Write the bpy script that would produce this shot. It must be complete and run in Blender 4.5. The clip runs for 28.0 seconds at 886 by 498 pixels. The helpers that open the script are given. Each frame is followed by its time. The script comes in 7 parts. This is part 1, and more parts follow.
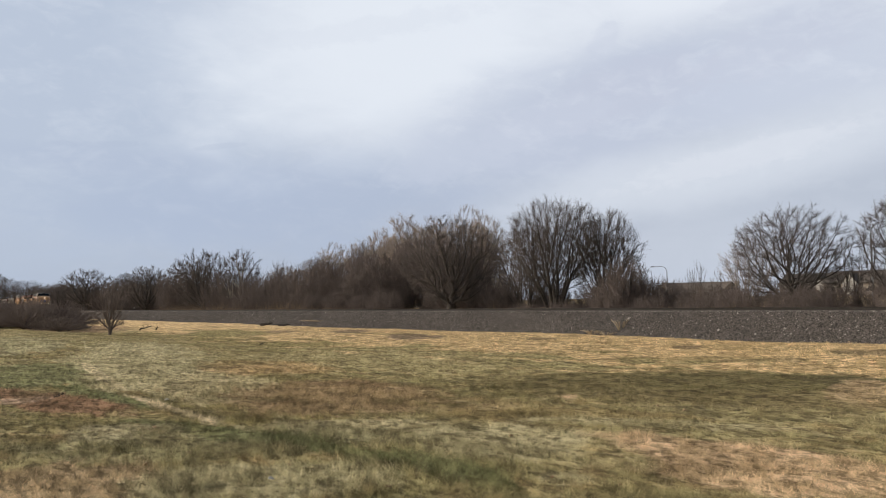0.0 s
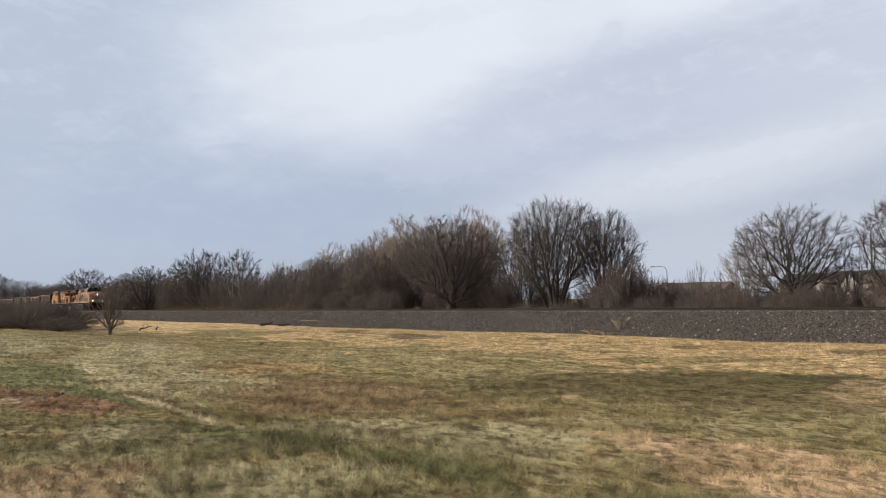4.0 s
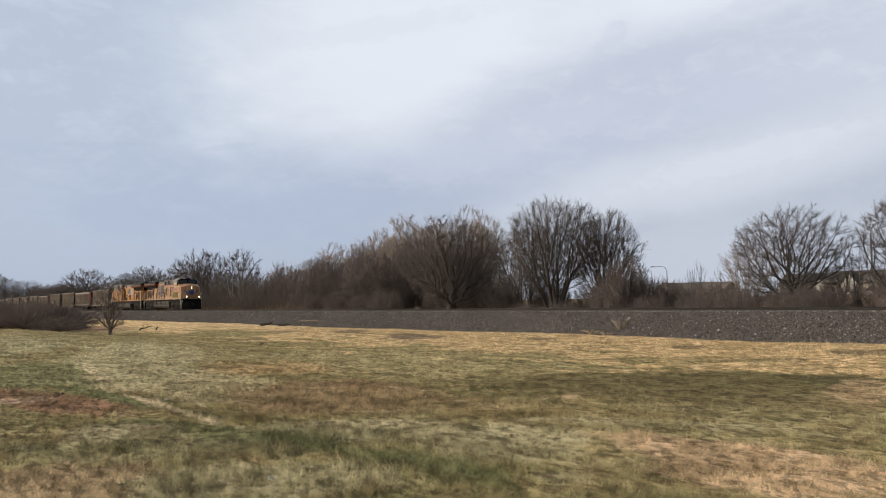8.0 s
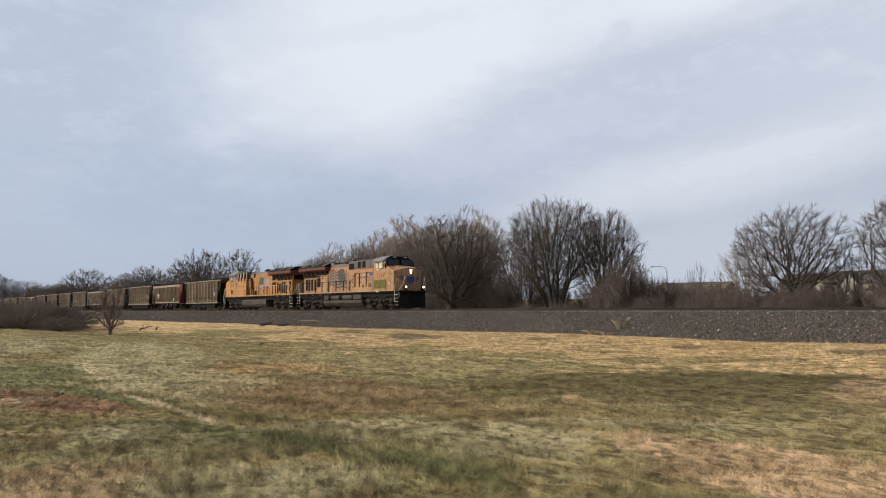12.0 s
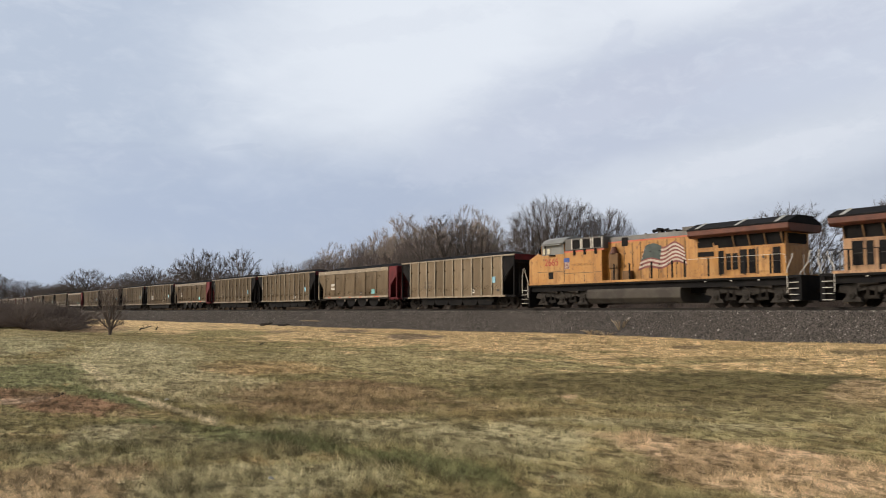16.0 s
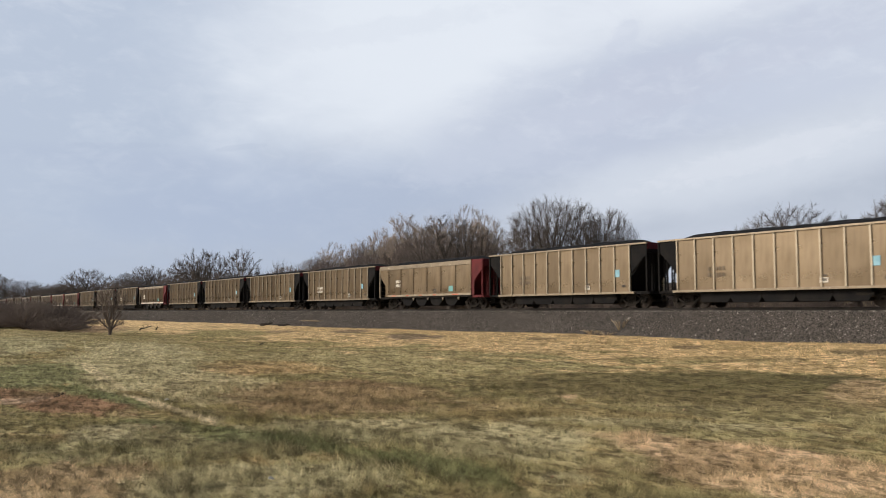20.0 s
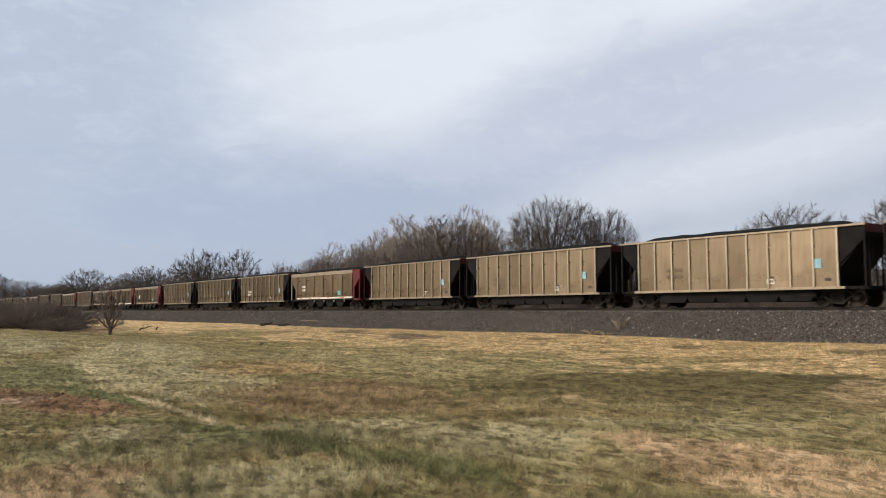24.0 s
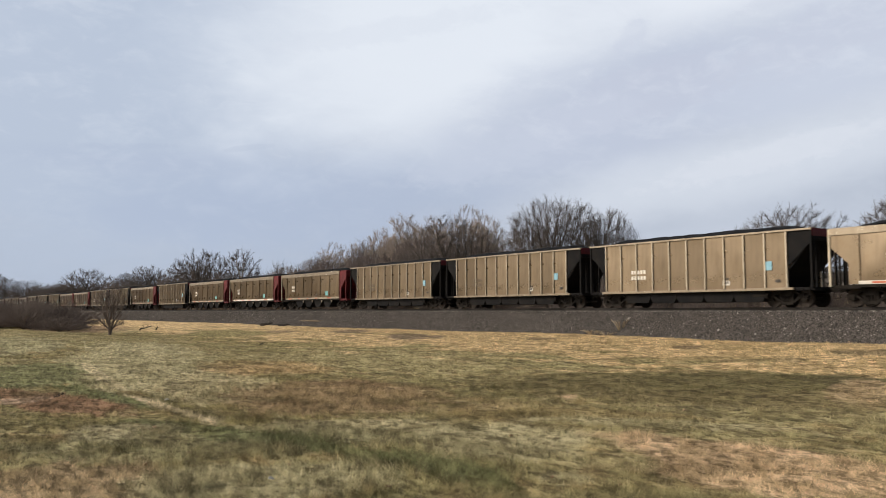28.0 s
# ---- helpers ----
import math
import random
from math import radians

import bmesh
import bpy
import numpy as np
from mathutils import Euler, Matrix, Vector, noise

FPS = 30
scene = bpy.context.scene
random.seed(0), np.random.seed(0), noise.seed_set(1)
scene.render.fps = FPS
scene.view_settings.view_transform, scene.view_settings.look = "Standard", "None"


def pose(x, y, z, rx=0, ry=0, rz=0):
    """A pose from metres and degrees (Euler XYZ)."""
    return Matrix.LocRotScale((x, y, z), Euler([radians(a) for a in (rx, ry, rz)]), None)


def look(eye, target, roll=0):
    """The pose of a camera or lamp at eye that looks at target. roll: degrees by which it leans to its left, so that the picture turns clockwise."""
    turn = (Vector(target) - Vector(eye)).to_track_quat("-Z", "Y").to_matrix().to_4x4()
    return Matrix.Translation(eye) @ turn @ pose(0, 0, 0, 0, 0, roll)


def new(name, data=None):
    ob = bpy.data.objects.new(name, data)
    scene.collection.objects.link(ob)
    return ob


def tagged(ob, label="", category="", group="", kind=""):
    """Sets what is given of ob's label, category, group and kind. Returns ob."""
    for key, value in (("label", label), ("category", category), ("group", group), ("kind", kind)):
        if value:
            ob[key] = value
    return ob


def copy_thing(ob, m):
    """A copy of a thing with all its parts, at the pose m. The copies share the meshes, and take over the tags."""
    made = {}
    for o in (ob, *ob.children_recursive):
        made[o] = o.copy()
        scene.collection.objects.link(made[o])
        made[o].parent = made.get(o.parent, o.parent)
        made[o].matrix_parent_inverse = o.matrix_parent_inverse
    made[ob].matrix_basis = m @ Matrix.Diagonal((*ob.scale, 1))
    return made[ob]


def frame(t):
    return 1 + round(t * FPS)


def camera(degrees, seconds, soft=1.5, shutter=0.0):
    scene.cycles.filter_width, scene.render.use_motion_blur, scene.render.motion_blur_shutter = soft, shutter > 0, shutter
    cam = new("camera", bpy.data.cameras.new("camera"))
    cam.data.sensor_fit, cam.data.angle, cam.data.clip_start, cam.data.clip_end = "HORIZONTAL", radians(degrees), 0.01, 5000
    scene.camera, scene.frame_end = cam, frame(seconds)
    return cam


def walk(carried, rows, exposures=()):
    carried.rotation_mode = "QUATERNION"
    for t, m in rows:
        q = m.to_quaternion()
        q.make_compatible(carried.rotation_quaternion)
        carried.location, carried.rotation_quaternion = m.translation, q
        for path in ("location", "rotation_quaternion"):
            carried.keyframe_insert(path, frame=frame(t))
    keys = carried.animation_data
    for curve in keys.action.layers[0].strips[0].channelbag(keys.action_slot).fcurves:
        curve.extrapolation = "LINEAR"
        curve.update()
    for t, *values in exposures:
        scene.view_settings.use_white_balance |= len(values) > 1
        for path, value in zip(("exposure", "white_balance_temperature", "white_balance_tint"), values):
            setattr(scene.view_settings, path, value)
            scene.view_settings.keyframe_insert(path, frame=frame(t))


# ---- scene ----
# ---- the camera: it stands still on the grass, a little below rail height ----
EYE = Vector((0.0, 0.0, 1.6))
TURN, TILT = radians(35.4), radians(4.39)
AIM = Vector((-math.cos(TURN) * math.cos(TILT), math.sin(TURN) * math.cos(TILT), math.sin(TILT)))
cam = camera(57.3, 28.0, soft=1.0, shutter=0.2)
walk(cam, [(0.0, look(EYE, EYE + AIM * 100)), (28.0, look(EYE, EYE + AIM * 100))], exposures=[(0.0, 0.0), (28.0, 0.0)])

# ---- world and sun: thin overcast, a weak warm sun behind the camera ----
SUN_AZ, SUN_EL = radians(213), radians(33)
world = bpy.data.worlds.new("world")
scene.world = world
world.use_nodes = True
wn = world.node_tree
sky = wn.nodes.new("ShaderNodeTexSky")
sky.sky_type, sky.sun_disc, sky.sun_elevation, sky.sun_rotation = "NISHITA", False, SUN_EL, SUN_AZ
sky.dust_density, sky.air_density = 3.0, 1.0
hs = wn.nodes.new("ShaderNodeHueSaturation")
hs.inputs["Saturation"].default_value = 0.45
wn.links.new(sky.outputs[0], hs.inputs["Color"])
wn.links.new(hs.outputs[0], wn.nodes["Background"].inputs["Color"])
wn.nodes["Background"].inputs["Strength"].default_value = 0.12
sun = new("sun", bpy.data.lights.new("sun", "SUN"))
sun.data.energy, sun.data.angle, sun.data.color = 3.2, radians(18), (1.0, 0.88, 0.72)
sun_from = Vector((math.sin(SUN_AZ) * math.cos(SUN_EL), math.cos(SUN_AZ) * math.cos(SUN_EL), math.sin(SUN_EL)))
sun.matrix_world = look(sun_from * 50, (0, 0, 0))

# ---- measures of the place ----
TRACK_Y = 40.5      # middle of the track
RAIL_Z = 1.81       # top of the rails
TRAIN_X0, SPEED = -247.5, 15.53   # front of the train at 0 s, metres a second


# ---- mesh and material helpers ----
class Shape:
    """Vertices and faces of one part."""

    def __init__(self):
        self.v, self.f = [], []

    def add(self, vs, fs):
        o = len(self.v)
        self.v += [tuple(p) for p in vs]
        self.f += [tuple(i + o for i in f) for f in fs]
        return self

    def box(self, x0, x1, y0, y1, z0, z1):
        vs = [(x, y, z) for z in (z0, z1) for y in (y0, y1) for x in (x0, x1)]
        return self.add(vs, [(0, 2, 3, 1), (4, 5, 7, 6), (0, 1, 5, 4), (2, 6, 7, 3), (0, 4, 6, 2), (1, 3, 7, 5)])

    def prism(self, prof, axis, a, b):
        """A profile of (u, v) drawn out along an axis from a to b. Along y: (x, z); along x: (y, z); along z: (x, y)."""
        n = len(prof)
        put = {"y": lambda u, v, w: (u, w, v), "x": lambda u, v, w: (w, u, v), "z": lambda u, v, w: (u, v, w)}[axis]
        vs = [put(u, v, w) for w in (a, b) for u, v in prof]
        fs = [tuple(range(n)), tuple(range(2 * n - 1, n - 1, -1))]
        fs += [(i, i + n, (i + 1) % n + n, (i + 1) % n) for i in range(n)]
        return self.add(vs, fs)

    def tube(self, p, q, r0, r1=None, n=8, caps=True):
        p, q = Vector(p), Vector(q)
        r1 = r0 if r1 is None else r1
        d = (q - p).normalized()
        a = d.orthogonal().normalized()
        b = d.cross(a)
        vs = []
        for c, r in ((p, r0), (q, r1)):
            vs += [c + (a * math.cos(t) + b * math.sin(t)) * r for t in (2 * math.pi * k / n for k in range(n))]
        fs = [(k, (k + 1) % n, (k + 1) % n + n, k + n) for k in range(n)]
        if caps:
            fs += [tuple(range(n - 1, -1, -1)), tuple(range(n, 2 * n))]
        return self.add(vs, fs)

    def pipe(self, pts, r, n=6):
        for p, q in zip(pts, pts[1:]):
            self.tube(p, q, r, n=n)
        return self


def mesh_of(name, shape, material=None, bevel=0.0):
    me = bpy.data.meshes.new(name)
    me.from_pydata(shape.v, [], shape.f)
    bm = bmesh.new()
    bm.from_mesh(me)
    bmesh.ops.recalc_face_normals(bm, faces=bm.faces)
    if bevel:
        bmesh.ops.bevel(bm, geom=[e for e in bm.edges if len(e.link_faces) == 2 and e.calc_face_angle(0) > 0.5], offset=bevel, segments=1, affect="EDGES", clamp_overlap=True)
    bm.to_mesh(me)
    bm.free()
    if material:
        me.materials.append(material)
    return me


def part(name, shape, material, parent=None, label="", bevel=0.0):
    ob = new(name, mesh_of(name, shape, material, bevel))
    if parent:
        ob.parent = parent
    return tagged(ob, label)


def empty(name, m=None):
    ob = new(name)
    if m is not None:
        ob.matrix_basis = m
    return ob


def share(name, me, parent, m, label=""):
    ob = new(name, me)
    ob.parent, ob.matrix_basis = parent, m
    return tagged(ob, label)


# ---- materials ----
class Nodes:
    """Short hand for building a node tree."""

    def __init__(self, name):
        self.m = bpy.data.materials.new(name)
        self.m.use_nodes = True
        self.t = self.m.node_tree
        self.b = self.t.nodes["Principled BSDF"]
        self.out = self.t.nodes["Material Output"]

    def put(self, sock, v):
        if isinstance(v, bpy.types.NodeSocket):
            self.t.links.new(v, sock)
        elif isinstance(v, tuple) and len(v) == 3 and sock.type == "RGBA":
            sock.default_value = (*v, 1)
        else:
            sock.default_value = v

    def node(self, kind, **at):
        n = self.t.nodes.new("ShaderNode" + kind)
        for k, v in at.items():
            setattr(n, k, v)
        return n

    def pos(self):
        return self.node("NewGeometry").outputs["Position"]

    def local(self):
        return self.node("TexCoord").outputs["Object"]

    def scaled(self, vec, s, r=(0, 0, 0), l=(0, 0, 0)):
        n = self.node("Mapping")
        self.put(n.inputs["Vector"], vec)
        n.inputs["Scale"].default_value, n.inputs["Rotation"].default_value, n.inputs["Location"].default_value = s, r, l
        return n.outputs[0]

    def noise(self, vec, scale, detail=4.0, rough=0.55, dist=0.0):
        n = self.node("TexNoise")
        self.put(n.inputs["Vector"], vec)
        n.inputs["Scale"].default_value, n.inputs["Detail"].default_value, n.inputs["Roughness"].default_value, n.inputs["Distortion"].default_value = scale, detail, rough, dist
        return n.outputs[0]

    def voronoi(self, vec, scale, out="Color", feature="F1"):
        n = self.node("TexVoronoi", feature=feature)
        self.put(n.inputs["Vector"], vec)
        n.inputs["Scale"].default_value = scale
        return n.outputs[out]

    def math(self, op, a, b=0.5, c=0.0):
        n = self.node("Math", operation=op)
        for s, v in zip(n.inputs, (a, b, c)):
            self.put(s, v)
        return n.outputs[0]

    def step(self, v, lo, hi, a=0.0, b=1.0):
        n = self.node("MapRange", interpolation_type="SMOOTHSTEP")
        for k, x in zip(("Value", "From Min", "From Max", "To Min", "To Max"), (v, lo, hi, a, b)):
            self.put(n.inputs[k], x)
        return n.outputs[0]

    def mix(self, f, a, b, mode="MIX"):
        n = self.node("Mix", data_type="RGBA", blend_type=mode)
        self.put(n.inputs[0], f)
        self.put(n.inputs[6], a)
        self.put(n.inputs[7], b)
        return n.outputs[2]

    def xyz(self, vec):
        n = self.node("SeparateXYZ")
        self.put(n.inputs[0], vec)
        return n.outputs

    def bump(self, h, strength=0.3, dist=0.02):
        n = self.node("Bump")
        self.put(n.inputs["Height"], h)
        n.inputs["Strength"].default_value, n.inputs["Distance"].default_value = strength, dist
        self.put(self.b.inputs["Normal"], n.outputs[0])

    def random(self):
        return self.node("ObjectInfo").outputs["Random"]

    def island(self):
        return self.node("NewGeometry").outputs["Random Per Island"]

    def done(self, color, rough=0.8, metal=0.0, spec=0.3):
        self.put(self.b.inputs["Base Color"], color)
        self.put(self.b.inputs["Roughness"], rough)
        self.put(self.b.inputs["Metallic"], metal)
        self.put(self.b.inputs["Specular IOR Level"], spec)
        return self.m


def plain(name, a, b, scale=3.0, rough=0.7, metal=0.0, dirt=None, amount=0.4, spec=0.3, bump=0.15):
    """Two tones at two scales, with dirt that gathers in blotches and fine relief."""
    n = Nodes(name)
    p = n.local()
    c = n.mix(n.step(n.noise(p, scale), 0.35, 0.65), a, b)
    c = n.mix(n.math("MULTIPLY", n.noise(p, scale * 14, 2), 0.35), c, tuple(x * 0.6 for x in a))
    if dirt:
        c = n.mix(n.math("MULTIPLY", n.step(n.noise(p, scale * 0.6, 6, 0.65), 0.45, 0.72), amount), c, dirt)
    n.bump(n.noise(p, scale * 10, 3), bump, 0.01)
    return n.done(c, rough, metal, spec)


def glow(name, color, strength):
    n = Nodes(name)
    n.put(n.b.inputs["Base Color"], (0.8, 0.8, 0.8))
    n.put(n.b.inputs["Emission Color"], color)
    n.put(n.b.inputs["Emission Strength"], strength)
    return n.m


# patches of the field: middle, half length, half width, turn, colour, strength
PATCHES = [
    (-29.2, 7.9, 2.5, 13.95, 75, (0.422, 0.397, 0.248), 0.90),
    (-17.2, 6.2, 1.3, 3.92, 70, (0.409, 0.372, 0.229), 0.80),
    (-22.5, 9.6, 2.0, 3.20, 67, (0.459, 0.329, 0.18), 0.60),
    (-14.2, 7.5, 2.2, 3.52, 62, (0.304, 0.226, 0.134), 0.85),
    (-11.2, 8.5, 1.0, 1.64, 53, (0.248, 0.18, 0.099), 0.50),
    (-16.4, 9.1, 0.9, 0.90, 61, (0.186, 0.13, 0.074), 0.80),
    (-13.3, 6.2, 0.6, 0.45, 65, (0.174, 0.124, 0.068), 0.80),
    (-12.2, 7.5, 0.4, 0.44, 58, (0.161, 0.118, 0.062), 0.80),
    (-27.5, 13.8, 4.9, 2.79, 63, (0.322, 0.291, 0.161), 0.75),
    (-22.2, 14.8, 3.1, 3.58, 56, (0.322, 0.291, 0.161), 0.70),
    (-9.3, 5.3, 1.7, 1.16, 60, (0.372, 0.347, 0.217), 0.85),
    (-7.7, 6.4, 1.2, 1.41, 50, (0.372, 0.353, 0.223), 0.80),
    (-11.9, 15.5, 4.7, 4.82, 37, (0.145, 0.127, 0.062), 0.85),
    (-14.7, 15.3, 1.8, 2.24, 44, (0.14, 0.125, 0.06), 0.60),
    (-12.0, 17.8, 3.1, 2.19, 34, (0.095, 0.09, 0.04), 0.55),
    (-10.6, 19.5, 0.9, 1.51, 29, (0.09, 0.085, 0.045), 0.70),
    (-7.6, 12.4, 2.5, 1.63, 32, (0.26, 0.235, 0.13), 0.85),
    (-9.3, 8.7, 1.9, 1.01, 47, (0.25, 0.205, 0.1), 0.80),
    (-7.7, 9.1, 2.2, 0.52, 40, (0.34, 0.32, 0.2), 0.70),
    (-5.3, 7.8, 2.0, 0.82, 7, (0.49, 0.375, 0.245), 0.97),
    (-4.6, 7.4, 1.4, 1.21, 32, (0.49, 0.375, 0.245), 0.95),
    (-5.6, 5.4, 0.3, 0.35, 46, (0.34, 0.32, 0.2), 0.60),
    (-8.7, 17.0, 0.8, 2.96, 27, (0.49, 0.375, 0.245), 0.55),
    (-9.6, 13.7, 3.0, 1.34, 35, (0.17, 0.145, 0.075), 0.50),
    (-11.6, 11.2, 0.2, 0.55, 46, (0.49, 0.375, 0.245), 0.80),
    (-22.9, 3.3, 1.6, 4.34, 82, (0.192, 0.211, 0.105), 0.90),
    (-42.1, 5.8, 2.0, 7.96, 82, (0.372, 0.36, 0.223), 0.80),
    (-16.2, 3.6, 3.5, 0.38, 2, (0.143, 0.167, 0.077), 0.90),
    (-38.6, 8.0, 12.4, 0.03, -11, (0.422, 0.397, 0.248), 0.90),
    (-21.4, 4.8, 5.2, 0.19, -7, (0.521, 0.471, 0.31), 0.95),
    (-13.5, 4.1, 2.8, 0.19, -1, (0.521, 0.459, 0.31), 0.90),
    (-16.1, 2.6, 3.6, 0.73, 13, (0.248, 0.155, 0.099), 0.97),
    (-16.0, 2.2, 0.6, 0.59, 82, (0.496, 0.397, 0.31), 0.60),
    (-9.5, 3.5, 2.3, 1.23, 70, (0.279, 0.273, 0.161), 0.60),
    (-10.6, 3.7, 1.7, 0.37, 18, (0.143, 0.167, 0.077), 0.85),
    (-8.5, 4.4, 1.3, 0.29, 3, (0.105, 0.134, 0.056), 0.75),
    (-6.6, 4.7, 1.4, 0.32, -0, (0.105, 0.134, 0.056), 0.70),
    (-10.9, 2.8, 0.9, 1.00, 75, (0.347, 0.329, 0.211), 0.70),
    (-8.1, 1.5, 1.0, 1.22, 80, (0.446, 0.347, 0.223), 0.85),
    (-7.3, 3.0, 1.3, 0.95, 68, (0.384, 0.366, 0.229), 0.80),
    (-87.1, 16.9, 5.0, 17.82, 79, (0.26, 0.186, 0.118), 0.90),
    (-58.7, 21.9, 3.2, 8.06, 70, (0.211, 0.198, 0.093), 0.85),
    (-38.0, 18.5, 2.6, 3.02, 64, (0.223, 0.205, 0.093), 0.70),
    (-41.8, 27.1, 1.3, 4.25, 57, (0.149, 0.114, 0.094), 0.90),
    (-52.8, 29.2, 1.4, 4.65, 61, (0.161, 0.124, 0.099), 0.85),
    (-39.8, 27.7, 0.6, 2.02, 55, (0.149, 0.114, 0.094), 0.80),
    (-58.5, 26.4, 1.3, 3.48, 66, (0.186, 0.143, 0.105), 0.70),
    (-32.7, 29.8, 0.9, 2.51, 48, (0.161, 0.124, 0.087), 0.75),
    (-22.6, 29.1, 0.7, 1.67, 38, (0.14, 0.105, 0.07), 0.80),
    (-19.0, 21.7, 0.8, 1.39, 41, (0.17, 0.165, 0.075), 0.70),
    (-14.9, 29.3, 1.4, 2.05, 27, (0.14, 0.11, 0.075), 0.80),
    (-15.3, 23.6, 1.2, 0.95, 33, (0.16, 0.13, 0.075), 0.60),
]


def grass_colour(n):
    """The colour of the mown field at each place: straw by the track, olive and pale green over the lawn."""
    p = n.pos()
    x, y, z = n.xyz(p)
    big = n.noise(n.scaled(p, (0.05, 0.09, 0.09)), 1.0, 5, 0.6)
    mid = n.noise(n.scaled(p, (0.2, 0.36, 0.5), (0, 0, radians(-6))), 1.0, 7, 0.65, 0.4)
    fine = n.noise(p, 2.2, 6, 0.68)
    clump = n.noise(n.scaled(p, (0.9, 1.7, 1.0), (0, 0, radians(10))), 1.0, 6, 0.65)
    mow = n.noise(n.scaled(p, (0.2, 1.5, 1.0), (0, 0, radians(8))), 1.0, 4, 0.55)
    lawn = n.mix(n.step(mid, 0.38, 0.62), (0.215, 0.20, 0.098), (0.335, 0.30, 0.165))
    lawn = n.mix(n.step(big, 0.45, 0.62), lawn, (0.185, 0.165, 0.07))
    lawn = n.mix(n.math("MULTIPLY", n.step(mow, 0.5, 0.66), 0.6), lawn, (0.36, 0.335, 0.18))
    lawn = n.mix(n.math("MULTIPLY", n.step(clump, 0.52, 0.66), 0.55), lawn, (0.40, 0.30, 0.16))
    wob = n.math("ADD", n.math("MULTIPLY", n.math("SUBTRACT", clump, 0.5), 1.3), n.math("MULTIPLY", n.math("SUBTRACT", mid, 0.5), 0.8))
    wob = n.math("ADD", wob, n.math("MULTIPLY", n.math("SUBTRACT", fine, 0.5), 0.5))
    bare = n.noise(n.scaled(p, (0.8, 1.2, 1.0), (0, 0, 0.3), (3, 8, 0)), 1.0, 7, 0.72, 0.5)
    lawn = n.mix(n.math("MULTIPLY", n.step(bare, 0.56, 0.60), 0.5), lawn, (0.17, 0.125, 0.072))
    pale = n.noise(n.scaled(p, (1.1, 1.9, 1.0), (0, 0, 0.2), (9, 1, 0)), 1.0, 7, 0.72, 0.5)
    lawn = n.mix(n.math("MULTIPLY", n.step(pale, 0.56, 0.60), 0.4), lawn, (0.40, 0.36, 0.24))
    straw = n.mix(n.step(fine, 0.35, 0.7), (0.49, 0.37, 0.20), (0.68, 0.54, 0.32))
    straw = n.mix(n.math("MULTIPLY", n.step(clump, 0.52, 0.68), 0.65), straw, (0.28, 0.20, 0.10))
    edge = n.math("ADD", y, n.math("MULTIPLY", n.math("SUBTRACT", mid, 0.5), 30.0))
    edge = n.math("ADD", edge, n.math("MULTIPLY", n.math("SUBTRACT", clump, 0.5), 10.0))
    c = n.mix(n.step(edge, 18.0, 21.5), n.mix(1.0, lawn, (1.50, 1.45, 1.42), "MULTIPLY"), n.mix(1.0, straw, (1.36, 1.32, 1.30), "MULTIPLY"))
    for cx, cy, rx, ry, turn, tone, amount in PATCHES:
        m = n.node("Mapping", vector_type="TEXTURE")
        n.put(m.inputs["Vector"], p)
        m.inputs["Location"].default_value, m.inputs["Rotation"].default_value, m.inputs["Scale"].default_value = (cx, cy, 0), (0, 0, radians(turn)), (rx, ry, 1000)
        d = n.node("VectorMath", operation="LENGTH")
        n.put(d.inputs[0], m.outputs[0])
        inside = n.step(n.math("ADD", d.outputs["Value"], wob), 1.12, 0.82, 0.0, amount)
        c = n.mix(inside, c, tuple(v * k for v, k in zip(tone, (1.5, 1.45, 1.42))))
    green = n.math("MULTIPLY", n.step(n.noise(n.scaled(p, (0.2, 0.32, 1), (0, 0, 0.5), (7, 3, 0)), 1.0, 6, 0.65, 0.5), 0.54, 0.64), n.step(y, 34.0, 28.0, 0.0, 0.45))
    c = n.mix(green, c, (0.19, 0.175, 0.07))
    c = n.mix(n.math("MULTIPLY", n.step(fine, 0.52, 0.42), 0.65), c, n.mix(1.0, c, (0.55, 0.52, 0.45), "MULTIPLY"))
    # mottled tone: the dark gaps between tufts are put into the colour
    tuft = n.noise(n.scaled(p, (4.0, 7.0, 3.0), (0, 0, radians(10))), 1.0, 5, 0.7)
    c = n.mix(1.0, c, n.mix(n.step(tuft, 0.43, 0.55), (0.44, 0.42, 0.38), (1.26, 1.23, 1.20)), "MULTIPLY")
    # hummocks and thin spots as lighter and darker colour only, a step across each
    hump_tone = n.noise(n.scaled(p, (0.75, 1.15, 1.0), (0, 0, radians(-24)), (2, 6, 0)), 1.0, 6, 0.62, 0.3)
    c = n.mix(1.0, c, n.mix(n.step(hump_tone, 0.43, 0.53), (0.74, 0.725, 0.69), (1.21, 1.20, 1.20)), "MULTIPLY")
    gap = n.noise(n.scaled(p, (1.6, 2.6, 1.0), (0, 0, radians(18)), (8, 1, 0)), 1.0, 5, 0.65, 0.4)
    c = n.mix(n.step(gap, 0.60, 0.64, 0.0, 0.45), c, n.mix(1.0, c, (0.5, 0.46, 0.40), "MULTIPLY"))
    dull = n.step(y, 44.0, 52.0, 0.0, 0.75)
    c = n.mix(dull, c, (0.20, 0.155, 0.09))
    return c, p, fine


